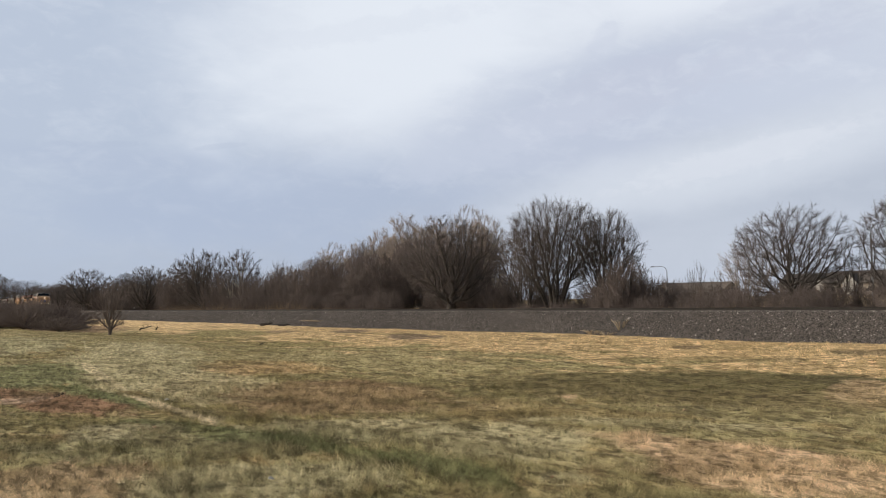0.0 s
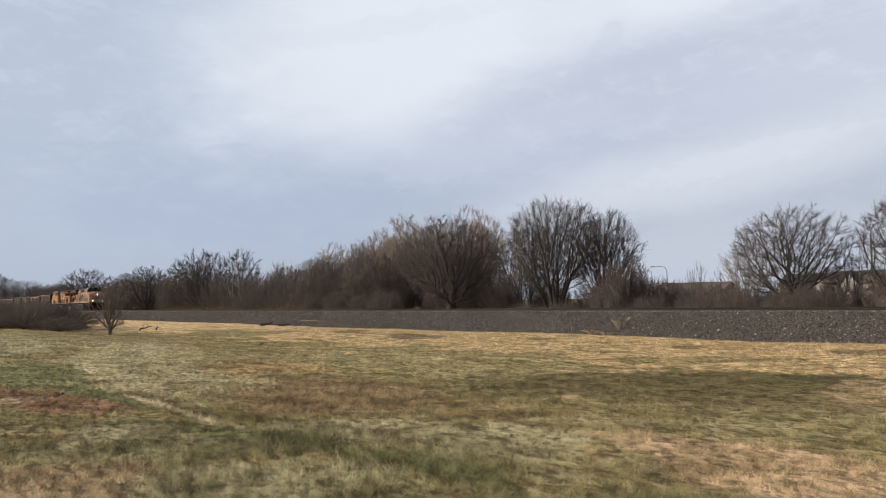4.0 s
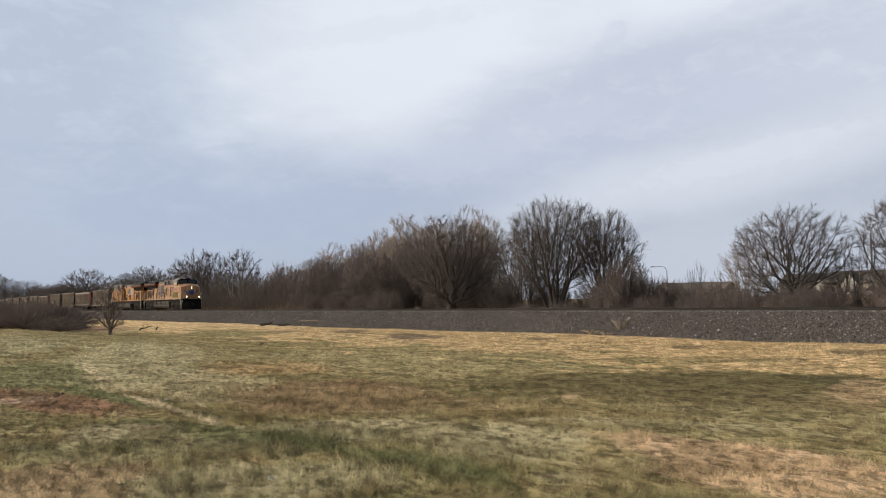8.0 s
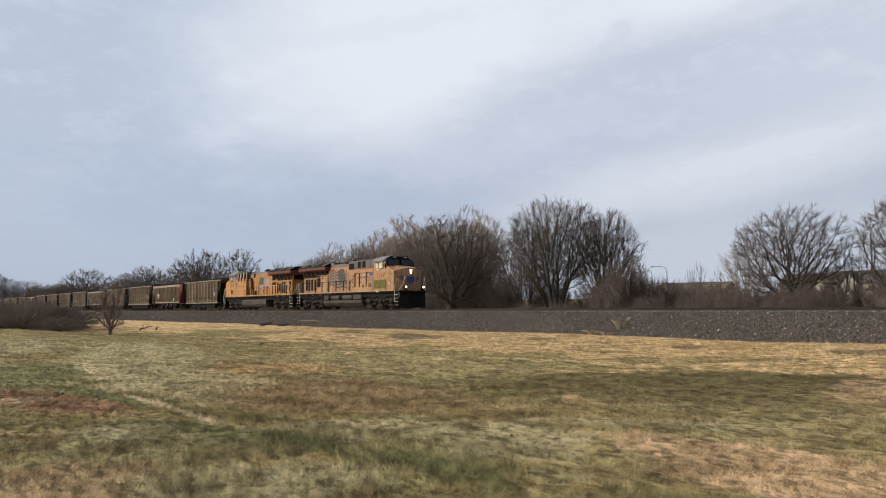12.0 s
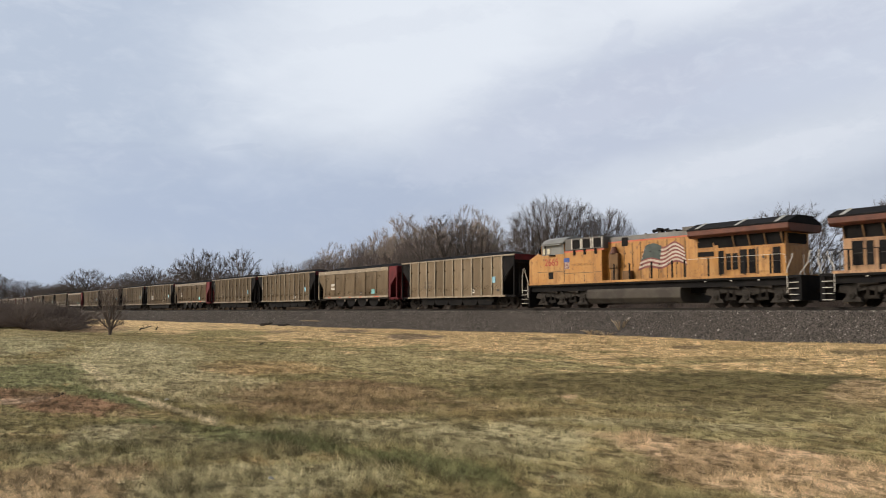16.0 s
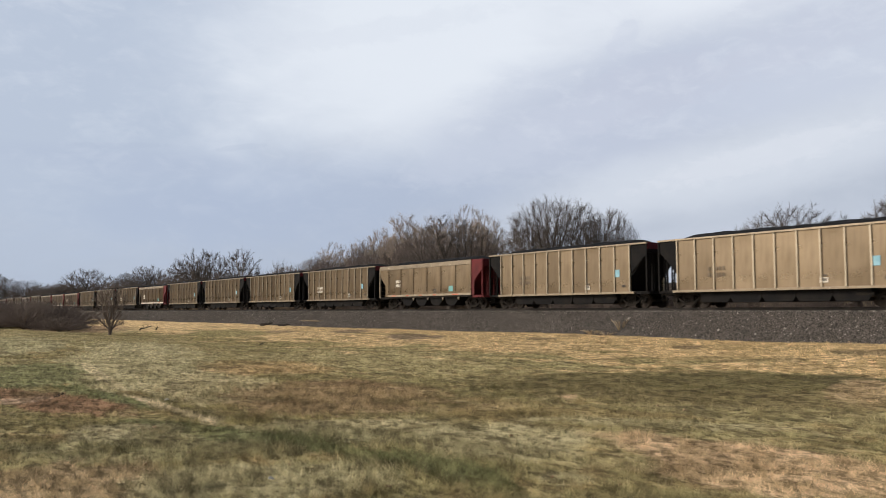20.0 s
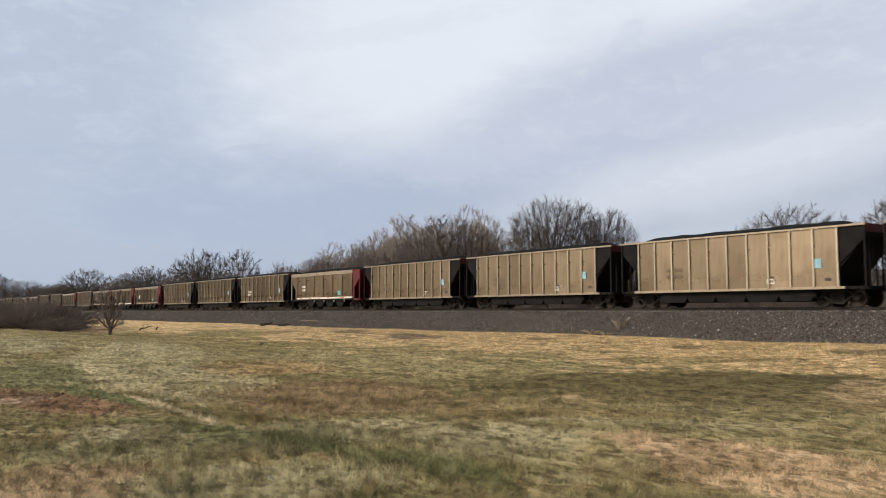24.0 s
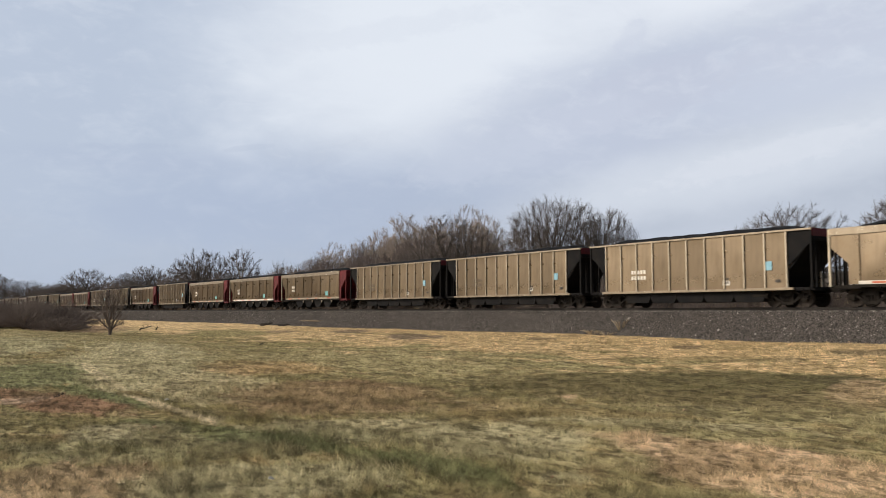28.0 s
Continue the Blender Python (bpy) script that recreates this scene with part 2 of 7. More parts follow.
def grass_material(name, blade):
    n = Nodes(name)
    c, p, fine = grass_colour(n)
    if blade:
        r = n.island()
        c = n.mix(n.math("MULTIPLY", r, 0.14), c, (0.56, 0.49, 0.31))
        c = n.mix(n.math("MULTIPLY", n.step(r, 0.7, 1.0), 0.6), c, n.mix(1.0, c, (0.38, 0.42, 0.30), "MULTIPLY"))
        c = n.mix(1.0, c, n.mix(n.step(r, 0.0, 0.6), (0.74, 0.74, 0.72), (1.18, 1.17, 1.14)), "MULTIPLY")
        half = n.node("VectorMath", operation="MULTIPLY_ADD")
        n.put(half.inputs[0], n.node("NewGeometry").outputs["Normal"])
        half.inputs[1].default_value, half.inputs[2].default_value = (0.4, 0.4, 0.4), (0, 0, 0.8)
        n.put(n.b.inputs["Normal"], half.outputs[0])
    else:
        c = n.mix(n.math("MULTIPLY", n.noise(p, 14.0, 3), 0.5), c, (0.10, 0.075, 0.035))
        n.bump(n.noise(p, 9.0, 6, 0.75), 1.0, 0.09)
    return n.done(c, 0.9, 0.0, 0.1)


GRASS = grass_material("mown_grass", False)
BLADE = grass_material("grass_blades", True)


def ballast_material(name, stones):
    n = Nodes(name)
    p = n.pos()
    r = n.island() if stones else n.xyz(n.voronoi(p, 14.0))[0]
    c = n.mix(n.step(r, 0.0, 1.0), (0.034, 0.030, 0.027), (0.132, 0.115, 0.102))
    c = n.mix(n.step(r, 0.975, 0.99), c, (0.36, 0.33, 0.30))
    c = n.mix(n.math("MULTIPLY", n.step(n.noise(p, 0.5, 5), 0.45, 0.7), 0.4), c, (0.06, 0.052, 0.046))
    if not stones:
        n.bump(n.voronoi(p, 14.0, "Distance"), 1.0, 0.06)
    return n.done(c, 0.9, 0.0, 0.25)


BALLAST = ballast_material("ballast_bed", False)
STONE = ballast_material("ballast_stone", True)
RAIL = plain("rusty_rail", (0.018, 0.0145, 0.0125), (0.03, 0.024, 0.02), 4.0, 0.7, 0.2)
TIE = plain("concrete_tie", (0.27, 0.25, 0.225), (0.36, 0.34, 0.31), 5.0, 0.9, 0.0, (0.22, 0.18, 0.14), 0.5)
BARK = plain("grey_bark", (0.048, 0.041, 0.036), (0.08, 0.068, 0.058), 2.0, 0.95)
BARK_PALE = plain("pale_bark", (0.22, 0.19, 0.155), (0.31, 0.27, 0.22), 2.0, 0.95)
TWIG = plain("grey_twigs", (0.066, 0.055, 0.050), (0.108, 0.090, 0.081), 1.0, 0.95)
BARK_BROWN = plain("brown_bark", (0.085, 0.068, 0.055), (0.13, 0.105, 0.085), 2.0, 0.95)
TWIG_TAN = plain("tan_twigs", (0.205, 0.166, 0.140), (0.295, 0.24, 0.20), 1.0, 0.95)
TWIG_RED = plain("red_brown_twigs", (0.086, 0.069, 0.062), (0.132, 0.105, 0.093), 1.0, 0.95)


# soft areas of the sky in tens of degrees: middle, half width, half height, turn, colour, strength
CLOUDS = [
    (-2.5, 1.30, 2.0, 1.6, 0, (0.485, 0.56, 0.69), 0.9),
    (-0.9, 0.8, 1.7, 0.42, 6, (0.43, 0.505, 0.655), 0.75),
    (-0.2, 1.9, 1.75, 0.8, 12, (0.79, 0.84, 0.915), 0.9),
    (1.9, 2.15, 1.5, 0.30, 8, (0.80, 0.845, 0.92), 0.85),
    (1.2, 1.42, 1.45, 0.46, 13, (0.53, 0.585, 0.71), 0.95),
    (2.4, 1.55, 1.0, 0.35, 10, (0.585, 0.64, 0.76), 0.7),
    (2.0, 0.98, 1.9, 0.24, 12, (0.68, 0.73, 0.815), 0.75),
    (1.9, 0.35, 1.6, 0.35, 0, (0.60, 0.65, 0.745), 0.6),
    (-2.3, 0.98, 0.75, 0.10, 0, (0.46, 0.53, 0.67), 0.6),
]
# cloud with a crisp rippled upper edge: the same numbers
RIPPLES = [
    (1.30, 1.50, 0.62, 0.20, 14, (0.555, 0.60, 0.72), 0.75),
    (0.72, 1.30, 0.50, 0.15, 16, (0.575, 0.625, 0.745), 0.6),
    (0.10, 1.06, 0.55, 0.14, 14, (0.565, 0.62, 0.74), 0.45),
    (2.30, 1.72, 0.60, 0.17, 12, (0.575, 0.62, 0.735), 0.6),
    (1.15, 1.86, 0.16, 0.09, 40, (0.60, 0.65, 0.765), 0.5),
    (2.05, 1.02, 0.80, 0.09, 12, (0.715, 0.755, 0.835), 0.55),
    (-2.38, 1.08, 0.30, 0.025, 4, (0.46, 0.53, 0.665), 0.55),
    (-1.55, 1.12, 0.16, 0.02, 8, (0.50, 0.565, 0.69), 0.4),
    (-0.55, 1.95, 0.9, 0.08, 10, (0.62, 0.67, 0.775), 0.2),
    (2.3, 2.05, 0.5, 0.06, 14, (0.62, 0.665, 0.77), 0.5),
]


def cloud_material():
    """Thin grey cloud with brighter gaps, a plain glowing sky far behind everything."""
    n = Nodes("overcast_sky")
    uv = n.node("TexCoord").outputs["UV"]
    u, v, _ = n.xyz(uv)
    c = n.mix(n.step(v, 0.0, 1.8), (0.42, 0.475, 0.575), (0.62, 0.67, 0.765))
    n1 = n.noise(n.scaled(uv, (0.7, 1.7, 1.0), (0, 0, radians(-14))), 1.0, 4, 0.5, 0.4)
    n2 = n.noise(n.scaled(uv, (1.8, 4.6, 1.0), (0, 0, radians(-16)), (3.1, 1.7, 0)), 1.0, 6, 0.6, 0.5)
    n3 = n.noise(n.scaled(uv, (5.0, 9.0, 1.0), (0, 0, radians(30))), 1.0, 5, 0.6, 0.8)
    wob = n.math("ADD", n.math("MULTIPLY", n.math("SUBTRACT", n1, 0.5), 1.1), n.math("MULTIPLY", n.math("SUBTRACT", n2, 0.5), 0.6))
    for cx, cy, rx, ry, turn, tone, amount in CLOUDS:
        m = n.node("Mapping", vector_type="TEXTURE")
        n.put(m.inputs["Vector"], uv)
        m.inputs["Location"].default_value, m.inputs["Rotation"].default_value, m.inputs["Scale"].default_value = (cx, cy, 0), (0, 0, radians(turn)), (rx, ry, 1000)
        d = n.node("VectorMath", operation="LENGTH")
        n.put(d.inputs[0], m.outputs[0])
        c = n.mix(n.step(n.math("ADD", d.outputs["Value"], wob), 1.35, 0.35, 0.0, amount), c, tone)
    tear = n.noise(n.scaled(uv, (7.0, 13.0, 1.0), (0, 0, radians(38)), (1.3, 4.2, 0)), 1.0, 5, 0.62, 0.6)
    rip = n.math("ADD", n.math("MULTIPLY", n.math("SUBTRACT", tear, 0.5), 1.5), n.math("MULTIPLY", n.math("SUBTRACT", n2, 0.5), 0.9))
    for cx, cy, rx, ry, turn, tone, amount in RIPPLES:
        m = n.node("Mapping", vector_type="TEXTURE")
        n.put(m.inputs["Vector"], uv)
        m.inputs["Location"].default_value, m.inputs["Rotation"].default_value, m.inputs["Scale"].default_value = (cx, cy, 0), (0, 0, radians(turn)), (rx, ry, 1000)
        d = n.node("VectorMath", operation="LENGTH")
        n.put(d.inputs[0], m.outputs[0])
        c = n.mix(n.step(n.math("ADD", d.outputs["Value"], rip), 1.25, 0.65, 0.0, amount), c, tone)
    wisp = n.math("ADD", n.math("MULTIPLY", n2, 0.6), n.math("MULTIPLY", n3, 0.4))
    c = n.mix(n.math("MULTIPLY", n.step(wisp, 0.46, 0.68), n.step(v, 0.3, 1.6, 0.05, 0.22)), c, (0.80, 0.845, 0.92))
    e = n.node("Emission")
    n.put(e.inputs["Color"], c)
    e.inputs["Strength"].default_value = 1.0
    n.t.links.new(e.outputs[0], n.out.inputs["Surface"])
    return n.m


CLOUD = cloud_material()
TWIG_BRUSH = plain("dull_brown_brush", (0.125, 0.098, 0.083), (0.175, 0.138, 0.118), 1.0, 0.95)


# ---- sky behind the place ----
def sky_backdrop():
    R, na, ne = 3600.0, 48, 20
    mid = math.atan2(AIM.y, AIM.x)
    vs, fs, uvs = [], [], []
    for j in range(ne + 1):
        el = radians(-2 + 50 * j / ne)
        for i in range(na + 1):
            az = mid - radians(-58 + 116 * i / na)
            vs.append((R * math.cos(el) * math.cos(az), R * math.cos(el) * math.sin(az), R * math.sin(el)))
            uvs.append(((-58 + 116 * i / na) / 10, (-2 + 50 * j / ne) / 10))
    for j in range(ne):
        for i in range(na):
            a = j * (na + 1) + i
            fs.append((a, a + 1, a + na + 2, a + na + 1))
    me = bpy.data.meshes.new("sky")
    me.from_pydata(vs, [], fs)
    layer = me.uv_layers.new(name="sky")
    for lp in me.loops:
        layer.data[lp.index].uv = uvs[lp.vertex_index]
    me.materials.append(CLOUD)
    ob = new("sky", me)
    ob.location = EYE
    return tagged(ob, "pale grey-blue sky with thin streaked cloud", "sky", kind="structure")


SKY = sky_backdrop()


# ---- ground ----
def smooth(v, a, b):
    t = min(1.0, max(0.0, (v - a) / (b - a)))
    return t * t * (3 - 2 * t)


def ground_z(x, y):
    z = 0.12 * smooth(y, 20, 34) - 0.10 * smooth(y, 8, 14) * (1 - smooth(y, 16, 26))
    z += 6.3 * smooth(y, 70, 235)
    z += 0.18 * smooth(-x, 28, 50) * (1 - smooth(y, 6, 16)) 
    near = 1 - smooth(math.hypot(x, y), 90, 200)
    z += near * (0.10 * noise.noise((x * 0.12, y * 0.12, 0.3)) + 0.035 * noise.noise((x * 0.7, y * 0.7, 5.0)))
    close = 1 - smooth(math.hypot(x, y), 30, 60)
    if close > 0 and y < 36:
        z += close * (0.030 * noise.noise((x * 1.7, y * 1.7, 8.0)) + 0.022 * noise.noise((x * 3.6, y * 3.6, 2.0)))
    return z


def spaced(points):
    """Values from stretches (from, to, step)."""
    out = []
    for a, b, s in points:
        out += list(np.arange(a, b, s))
    return out + [points[-1][1]]


def build_ground():
    xs = spaced([(-4000, -1000, 500), (-1000, -300, 70), (-300, -110, 10), (-110, -50, 1.5), (-50, -26, 0.5), (-26, 0, 0.16), (0, 12, 0.7), (12, 60, 4), (60, 300, 40), (300, 1000, 175), (1000, 3000, 500)])
    ys = spaced([(-1500, -300, 300), (-300, -20, 40), (-20, 0, 4), (0, 20, 0.16), (20, 38, 0.4), (38, 60, 2.5), (60, 250, 6), (250, 600, 50), (600, 3600, 500)])
    vs = [(x, y, ground_z(x, y)) for y in ys for x in xs]
    nx = len(xs)
    fs = [(j * nx + i, j * nx + i + 1, (j + 1) * nx + i + 1, (j + 1) * nx + i) for j in range(len(ys) - 1) for i in range(nx - 1)]
    me = bpy.data.meshes.new("ground")
    me.from_pydata(vs, [], fs)
    me.polygons.foreach_set("use_smooth", [True] * len(me.polygons))
    me.materials.append(GRASS)
    return tagged(new("ground", me), "mown winter field in olive and straw tones", "ground", kind="structure")


build_ground()


def fast_mesh(name, v, f, material):
    """A mesh from arrays: v (n, 3), f (m, 3) or (m, 4)."""
    me = bpy.data.meshes.new(name)
    k = f.shape[1]
    me.vertices.add(len(v))
    me.vertices.foreach_set("co", np.ascontiguousarray(v, dtype=np.float32).ravel())
    me.loops.add(f.size)
    me.loops.foreach_set("vertex_index", np.ascontiguousarray(f, dtype=np.int32).ravel())
    me.polygons.add(len(f))
    me.polygons.foreach_set("loop_start", np.arange(0, f.size, k, dtype=np.int32))
    me.update(calc_edges=True)
    me.validate()
    if material:
        me.materials.append(material)
    return me


# ---- ballast bank, rails and ties ----
PROFILE = [(35.7, 0.02), (36.1, 0.2), (36.6, 0.46), (37.1, 0.75), (37.6, 1.05), (38.1, 1.28), (38.5, 1.49), (38.9, 1.578), (39.6, 1.592), (40.5, 1.58), (41.4, 1.58), (42.1, 1.55), (42.6, 1.45), (43.6, 0.9), (45.4, 0.0)]


def build_bank():
    xs = spaced([(-1500, -460, 60), (-460, -160, 1.0), (-160, -12, 0.35), (-12, 60, 2), (60, 700, 40)])
    vs = []
    for x in xs:
        w = 0.35 * noise.noise((x * 0.09, 0, 9.0))
        for k, (y, z) in enumerate(PROFILE):
            j = 0.05 * noise.noise((x * 1.7, y * 1.7, 2.0))
            vs.append((x, y + (w if y < 37 else w * 0.4 if y < 38 else 0), z + (j if k not in (0, len(PROFILE) - 1) else 0)))
    m = len(PROFILE)
    fs = [(i * m + k, (i + 1) * m + k, (i + 1) * m + k + 1, i * m + k + 1) for i in range(len(xs) - 1) for k in range(m - 1)]
    me = bpy.data.meshes.new("ballast")
    me.from_pydata(vs, [], fs)
    me.materials.append(BALLAST)
    return tagged(new("ballast", me), "bank of dark grey crushed stone under the railway", "ballast", kind="structure")


build_bank()


def build_stones():
    rng = np.random.default_rng(4)
    xs = np.concatenate([rng.uniform(-62, -14, 42000), rng.uniform(-150, -62, 34000), rng.uniform(-330, -150, 14000)])
    n = len(xs)
    t = rng.random(n) ** 0.9
    ys = 35.75 + t * 3.15
    py, pz = np.array(PROFILE).T
    zs = np.interp(ys, py, pz) + 0.005
    bulge = np.array([0.35 * noise.noise((x * 0.09, 0, 9.0)) for x in xs])
    ys = ys + bulge * np.interp(ys, [36.7, 37.3, 37.8, 38.3], [1.0, 0.4, 0.4, 0.0])
    size = rng.uniform(0.025, 0.055, n) * np.where(xs < -62, 1.35, 1.0) * np.where(rng.random(n) > 0.97, 1.7, 1.0)
    octa = np.array([(1, 0, 0), (-1, 0, 0), (0, 1, 0), (0, -1, 0), (0, 0, 1), (0, 0, -1)], float)
    v = octa[None] * rng.uniform(0.6, 1.3, (n, 6, 1)) * size[:, None, None]
    a = rng.uniform(0, 6.28, n)
    c, s = np.cos(a)[:, None], np.sin(a)[:, None]
    v = np.stack([v[..., 0] * c - v[..., 1] * s, v[..., 0] * s + v[..., 1] * c, v[..., 2] + 0.3 * v[..., 0]], -1)
    v += np.stack([xs, ys, zs], -1)[:, None]
    f = np.array([(0, 2, 4), (2, 1, 4), (1, 3, 4), (3, 0, 4), (2, 0, 5), (1, 2, 5), (3, 1, 5), (0, 3, 5)])
    f = (f[None] + 6 * np.arange(n)[:, None, None]).reshape(-1, 3)
    ob = new("ballast_stones", fast_mesh("ballast_stones", v.reshape(-1, 3), f, STONE))
    return tagged(ob, "loose crushed ballast stones on the bank", "stones", kind="stuff")


build_stones()


def build_track():
    prof = [(-0.07, 0), (0.07, 0), (0.07, 0.015), (0.012, 0.04), (0.012, 0.125), (0.036, 0.135), (0.036, 0.168), (0.028, 0.172), (-0.028, 0.172), (-0.036, 0.168), (-0.036, 0.135), (-0.012, 0.125), (-0.012, 0.04), (-0.07, 0.015)]
    track = tagged(empty("track", pose(0, TRACK_Y, RAIL_Z - 0.172)), "single railway track with rusty rails on concrete ties", "track", kind="structure")
    for y in (-0.755, 0.755):
        part("rail", Shape().prism([(u + y, v) for u, v in prof], "x", -1500, 700), RAIL, track, "rusty steel rail")
    tie = Shape().prism([(-1.3, -0.2), (1.3, -0.2), (1.3, -0.05), (1.27, -0.005), (0.4, -0.003), (0, -0.03), (-0.4, -0.003), (-1.27, -0.005), (-1.3, -0.05)], "x", -0.125, 0.125)
    me = mesh_of("tie", tie, TIE)
    for i in range(290):
        share("tie", me, track, pose(-10 - 0.61 * i, random.uniform(-0.02, 0.02), random.uniform(-0.008, 0.0)))
    far = Shape()
    for i in range(290, 760):
        x = -10 - 0.61 * i
        far.box(x - 0.125, x + 0.125, -1.3, 1.3, -0.2, -0.006)
    for i in range(1, 40):
        x = -10 + 0.61 * i
        far.box(x - 0.125, x + 0.125, -1.3, 1.3, -0.2, -0.006)
    tagged(part("far_ties", far, TIE, track), kind="stuff")
    return track


build_track()


# ---- the train: paint and metal ----
def steel_side(name, a, b, rough, metal, streak, rust, chips=False):
    """Weathered sheet metal: tone by car, vertical streaks, blotches and dents."""
    n = Nodes(name)
    p = n.local()
    r = n.random()
    c = n.mix(r, a, b)
    s1 = n.noise(n.scaled(p, (2.2, 2.2, 0.25)), 1.0, 6, 0.6)
    c = n.mix(n.math("MULTIPLY", n.step(s1, 0.42, 0.68), 0.5), c, streak)
    s2 = n.noise(p, 0.9, 6, 0.65)
    c = n.mix(n.math("MULTIPLY", n.step(s2, 0.5, 0.75), 0.4), c, rust)
    c = n.mix(n.math("MULTIPLY", n.noise(p, 22.0, 3), 0.25), c, streak)
    if chips:
        c = n.mix(n.step(n.noise(p, 9.0, 3, 0.7), 0.66, 0.70), c, (0.72, 0.68, 0.60))
    dents = n.noise(n.scaled(p, (0.95, 0.95, 0.3)), 1.0, 2, 0.4)
    h = n.math("ADD", dents, n.math("MULTIPLY", n.noise(p, 30.0, 3), 0.03))
    n.bump(h, 0.4, 0.12)
    if metal > 0.9:
        n.put(n.b.inputs["Specular Tint"], (0.27, 0.29, 0.33))
    return n.done(c, n.step(s2, 0.3, 0.7, rough - 0.07, rough + 0.12), metal, 0.4)


def loco_paint(name, a, b, faded, streak, rust, dark):
    """Old locomotive enamel: bleached blotches, rain streaks, rust runs and chips."""
    n = Nodes(name)
    p = n.local()
    c = n.mix(n.noise(p, 0.7, 4), a, b)
    c = n.mix(n.math("MULTIPLY", n.step(n.noise(p, 0.45, 5, 0.65), 0.44, 0.62), 0.8), c, faded)
    c = n.mix(n.math("MULTIPLY", n.step(n.noise(n.scaled(p, (0.9, 0.9, 0.5), (0, 0, 0), (5, 2, 7)), 1.0, 6, 0.7), 0.5, 0.64), 0.55), c, streak)
    run = n.noise(n.scaled(p, (5.5, 5.5, 0.22)), 1.0, 5, 0.6)
    c = n.mix(n.math("MULTIPLY", n.step(run, 0.50, 0.66), 0.75), c, streak)
    thin = n.noise(n.scaled(p, (16.0, 16.0, 0.5)), 1.0, 3, 0.6)
    c = n.mix(n.math("MULTIPLY", n.step(thin, 0.58, 0.70), 0.6), c, rust)
    spot = n.noise(p, 3.2, 6, 0.7)
    c = n.mix(n.math("MULTIPLY", n.step(spot, 0.56, 0.68), 0.8), c, dark)
    h = n.math("ADD", n.noise(p, 1.3, 2), n.math("MULTIPLY", n.noise(p, 30.0, 3), 0.03))
    n.bump(h, 0.3, 0.06)
    return n.done(c, n.step(run, 0.3, 0.7, 0.34, 0.6), 0.0, 0.45)


ALU = steel_side("weathered_aluminium", (0.168, 0.128, 0.086), (0.272, 0.208, 0.139), 0.31, 0.93, (0.105, 0.080, 0.058), (0.18, 0.12, 0.07))
ALU_POST = steel_side("aluminium_post", (0.36, 0.31, 0.235), (0.46, 0.40, 0.31), 0.40, 0.75, (0.19, 0.15, 0.11), (0.25, 0.18, 0.11), True)
ALU_BAND = steel_side("aluminium_band", (0.25, 0.205, 0.15), (0.32, 0.265, 0.195), 0.42, 0.75, (0.17, 0.135, 0.10), (0.22, 0.16, 0.10), True)
# black steel; it also serves as painted shade on the radiator neck
BLACK_PAINT = plain("sooty_black_and_neck_shade", (0.008, 0.008, 0.009), (0.013, 0.012, 0.012), 1.5, 0.75, 0.0, (0.02, 0.017, 0.014), 0.4, 0.08)
RED_PAINT = plain("faded_red_steel", (0.085, 0.010, 0.013), (0.12, 0.015, 0.018), 1.2, 0.65, 0.0, (0.035, 0.010, 0.010), 0.5, 0.2)
UNDER = plain("grimy_running_gear", (0.011, 0.0095, 0.0085), (0.02, 0.017, 0.0145), 2.5, 0.85, 0.0, (0.034, 0.028, 0.022), 0.4, 0.1)
COAL = plain("coal", (0.006, 0.006, 0.007), (0.014, 0.014, 0.015), 5.0, 0.85, 0.0, None, 0.4, 0.08, 0.9)
WHITE_PAINT = plain("dusty_white_paint", (0.62, 0.58, 0.52), (0.72, 0.68, 0.61), 3.0, 0.6, 0.0, (0.42, 0.36, 0.28), 0.4)
BLUE_TAG = plain("pale_blue_panel", (0.20, 0.40, 0.50), (0.26, 0.46, 0.55), 4.0, 0.6)
TEAL_TAG = plain("teal_panel", (0.13, 0.33, 0.34), (0.17, 0.38, 0.38), 4.0, 0.6)
DARK_MARK = plain("dark_stencil", (0.05, 0.042, 0.036), (0.08, 0.07, 0.06), 4.0, 0.7)
FAINT_MARK = plain("faint_stencil", (0.13, 0.10, 0.07), (0.17, 0.13, 0.09), 4.0, 0.7)
WHEEL = plain("steel_wheel", (0.025, 0.02, 0.016), (0.042, 0.033, 0.027), 3.0, 0.7, 0.0, None, 0.4, 0.15)
YELLOW = loco_paint("armour_yellow_paint", (0.34, 0.155, 0.03), (0.39, 0.185, 0.038), (0.41, 0.22, 0.062), (0.20, 0.088, 0.024), (0.13, 0.055, 0.02), (0.11, 0.048, 0.02))
YELLOW_OLD = loco_paint("faded_yellow_paint", (0.30, 0.162, 0.07), (0.36, 0.205, 0.095), (0.42, 0.26, 0.145), (0.145, 0.075, 0.04), (0.13, 0.05, 0.03), (0.09, 0.042, 0.026))
OLD_WHITE = plain("grimy_flag_white", (0.20, 0.15, 0.12), (0.27, 0.20, 0.16), 2.0, 0.6, 0.0, (0.13, 0.085, 0.06), 0.6)
OLD_RED = plain("grimy_flag_red", (0.075, 0.042, 0.038), (0.115, 0.058, 0.05), 2.0, 0.6, 0.0, (0.2, 0.1, 0.05), 0.5)
OLD_BLUE = plain("grimy_flag_blue", (0.045, 0.045, 0.04), (0.07, 0.068, 0.06), 2.0, 0.6)
GREY_PAINT = steel_side("sooty_grey_roof_paint", (0.085, 0.08, 0.074), (0.12, 0.113, 0.104), 0.6, 0.0, (0.045, 0.04, 0.036), (0.16, 0.10, 0.065))
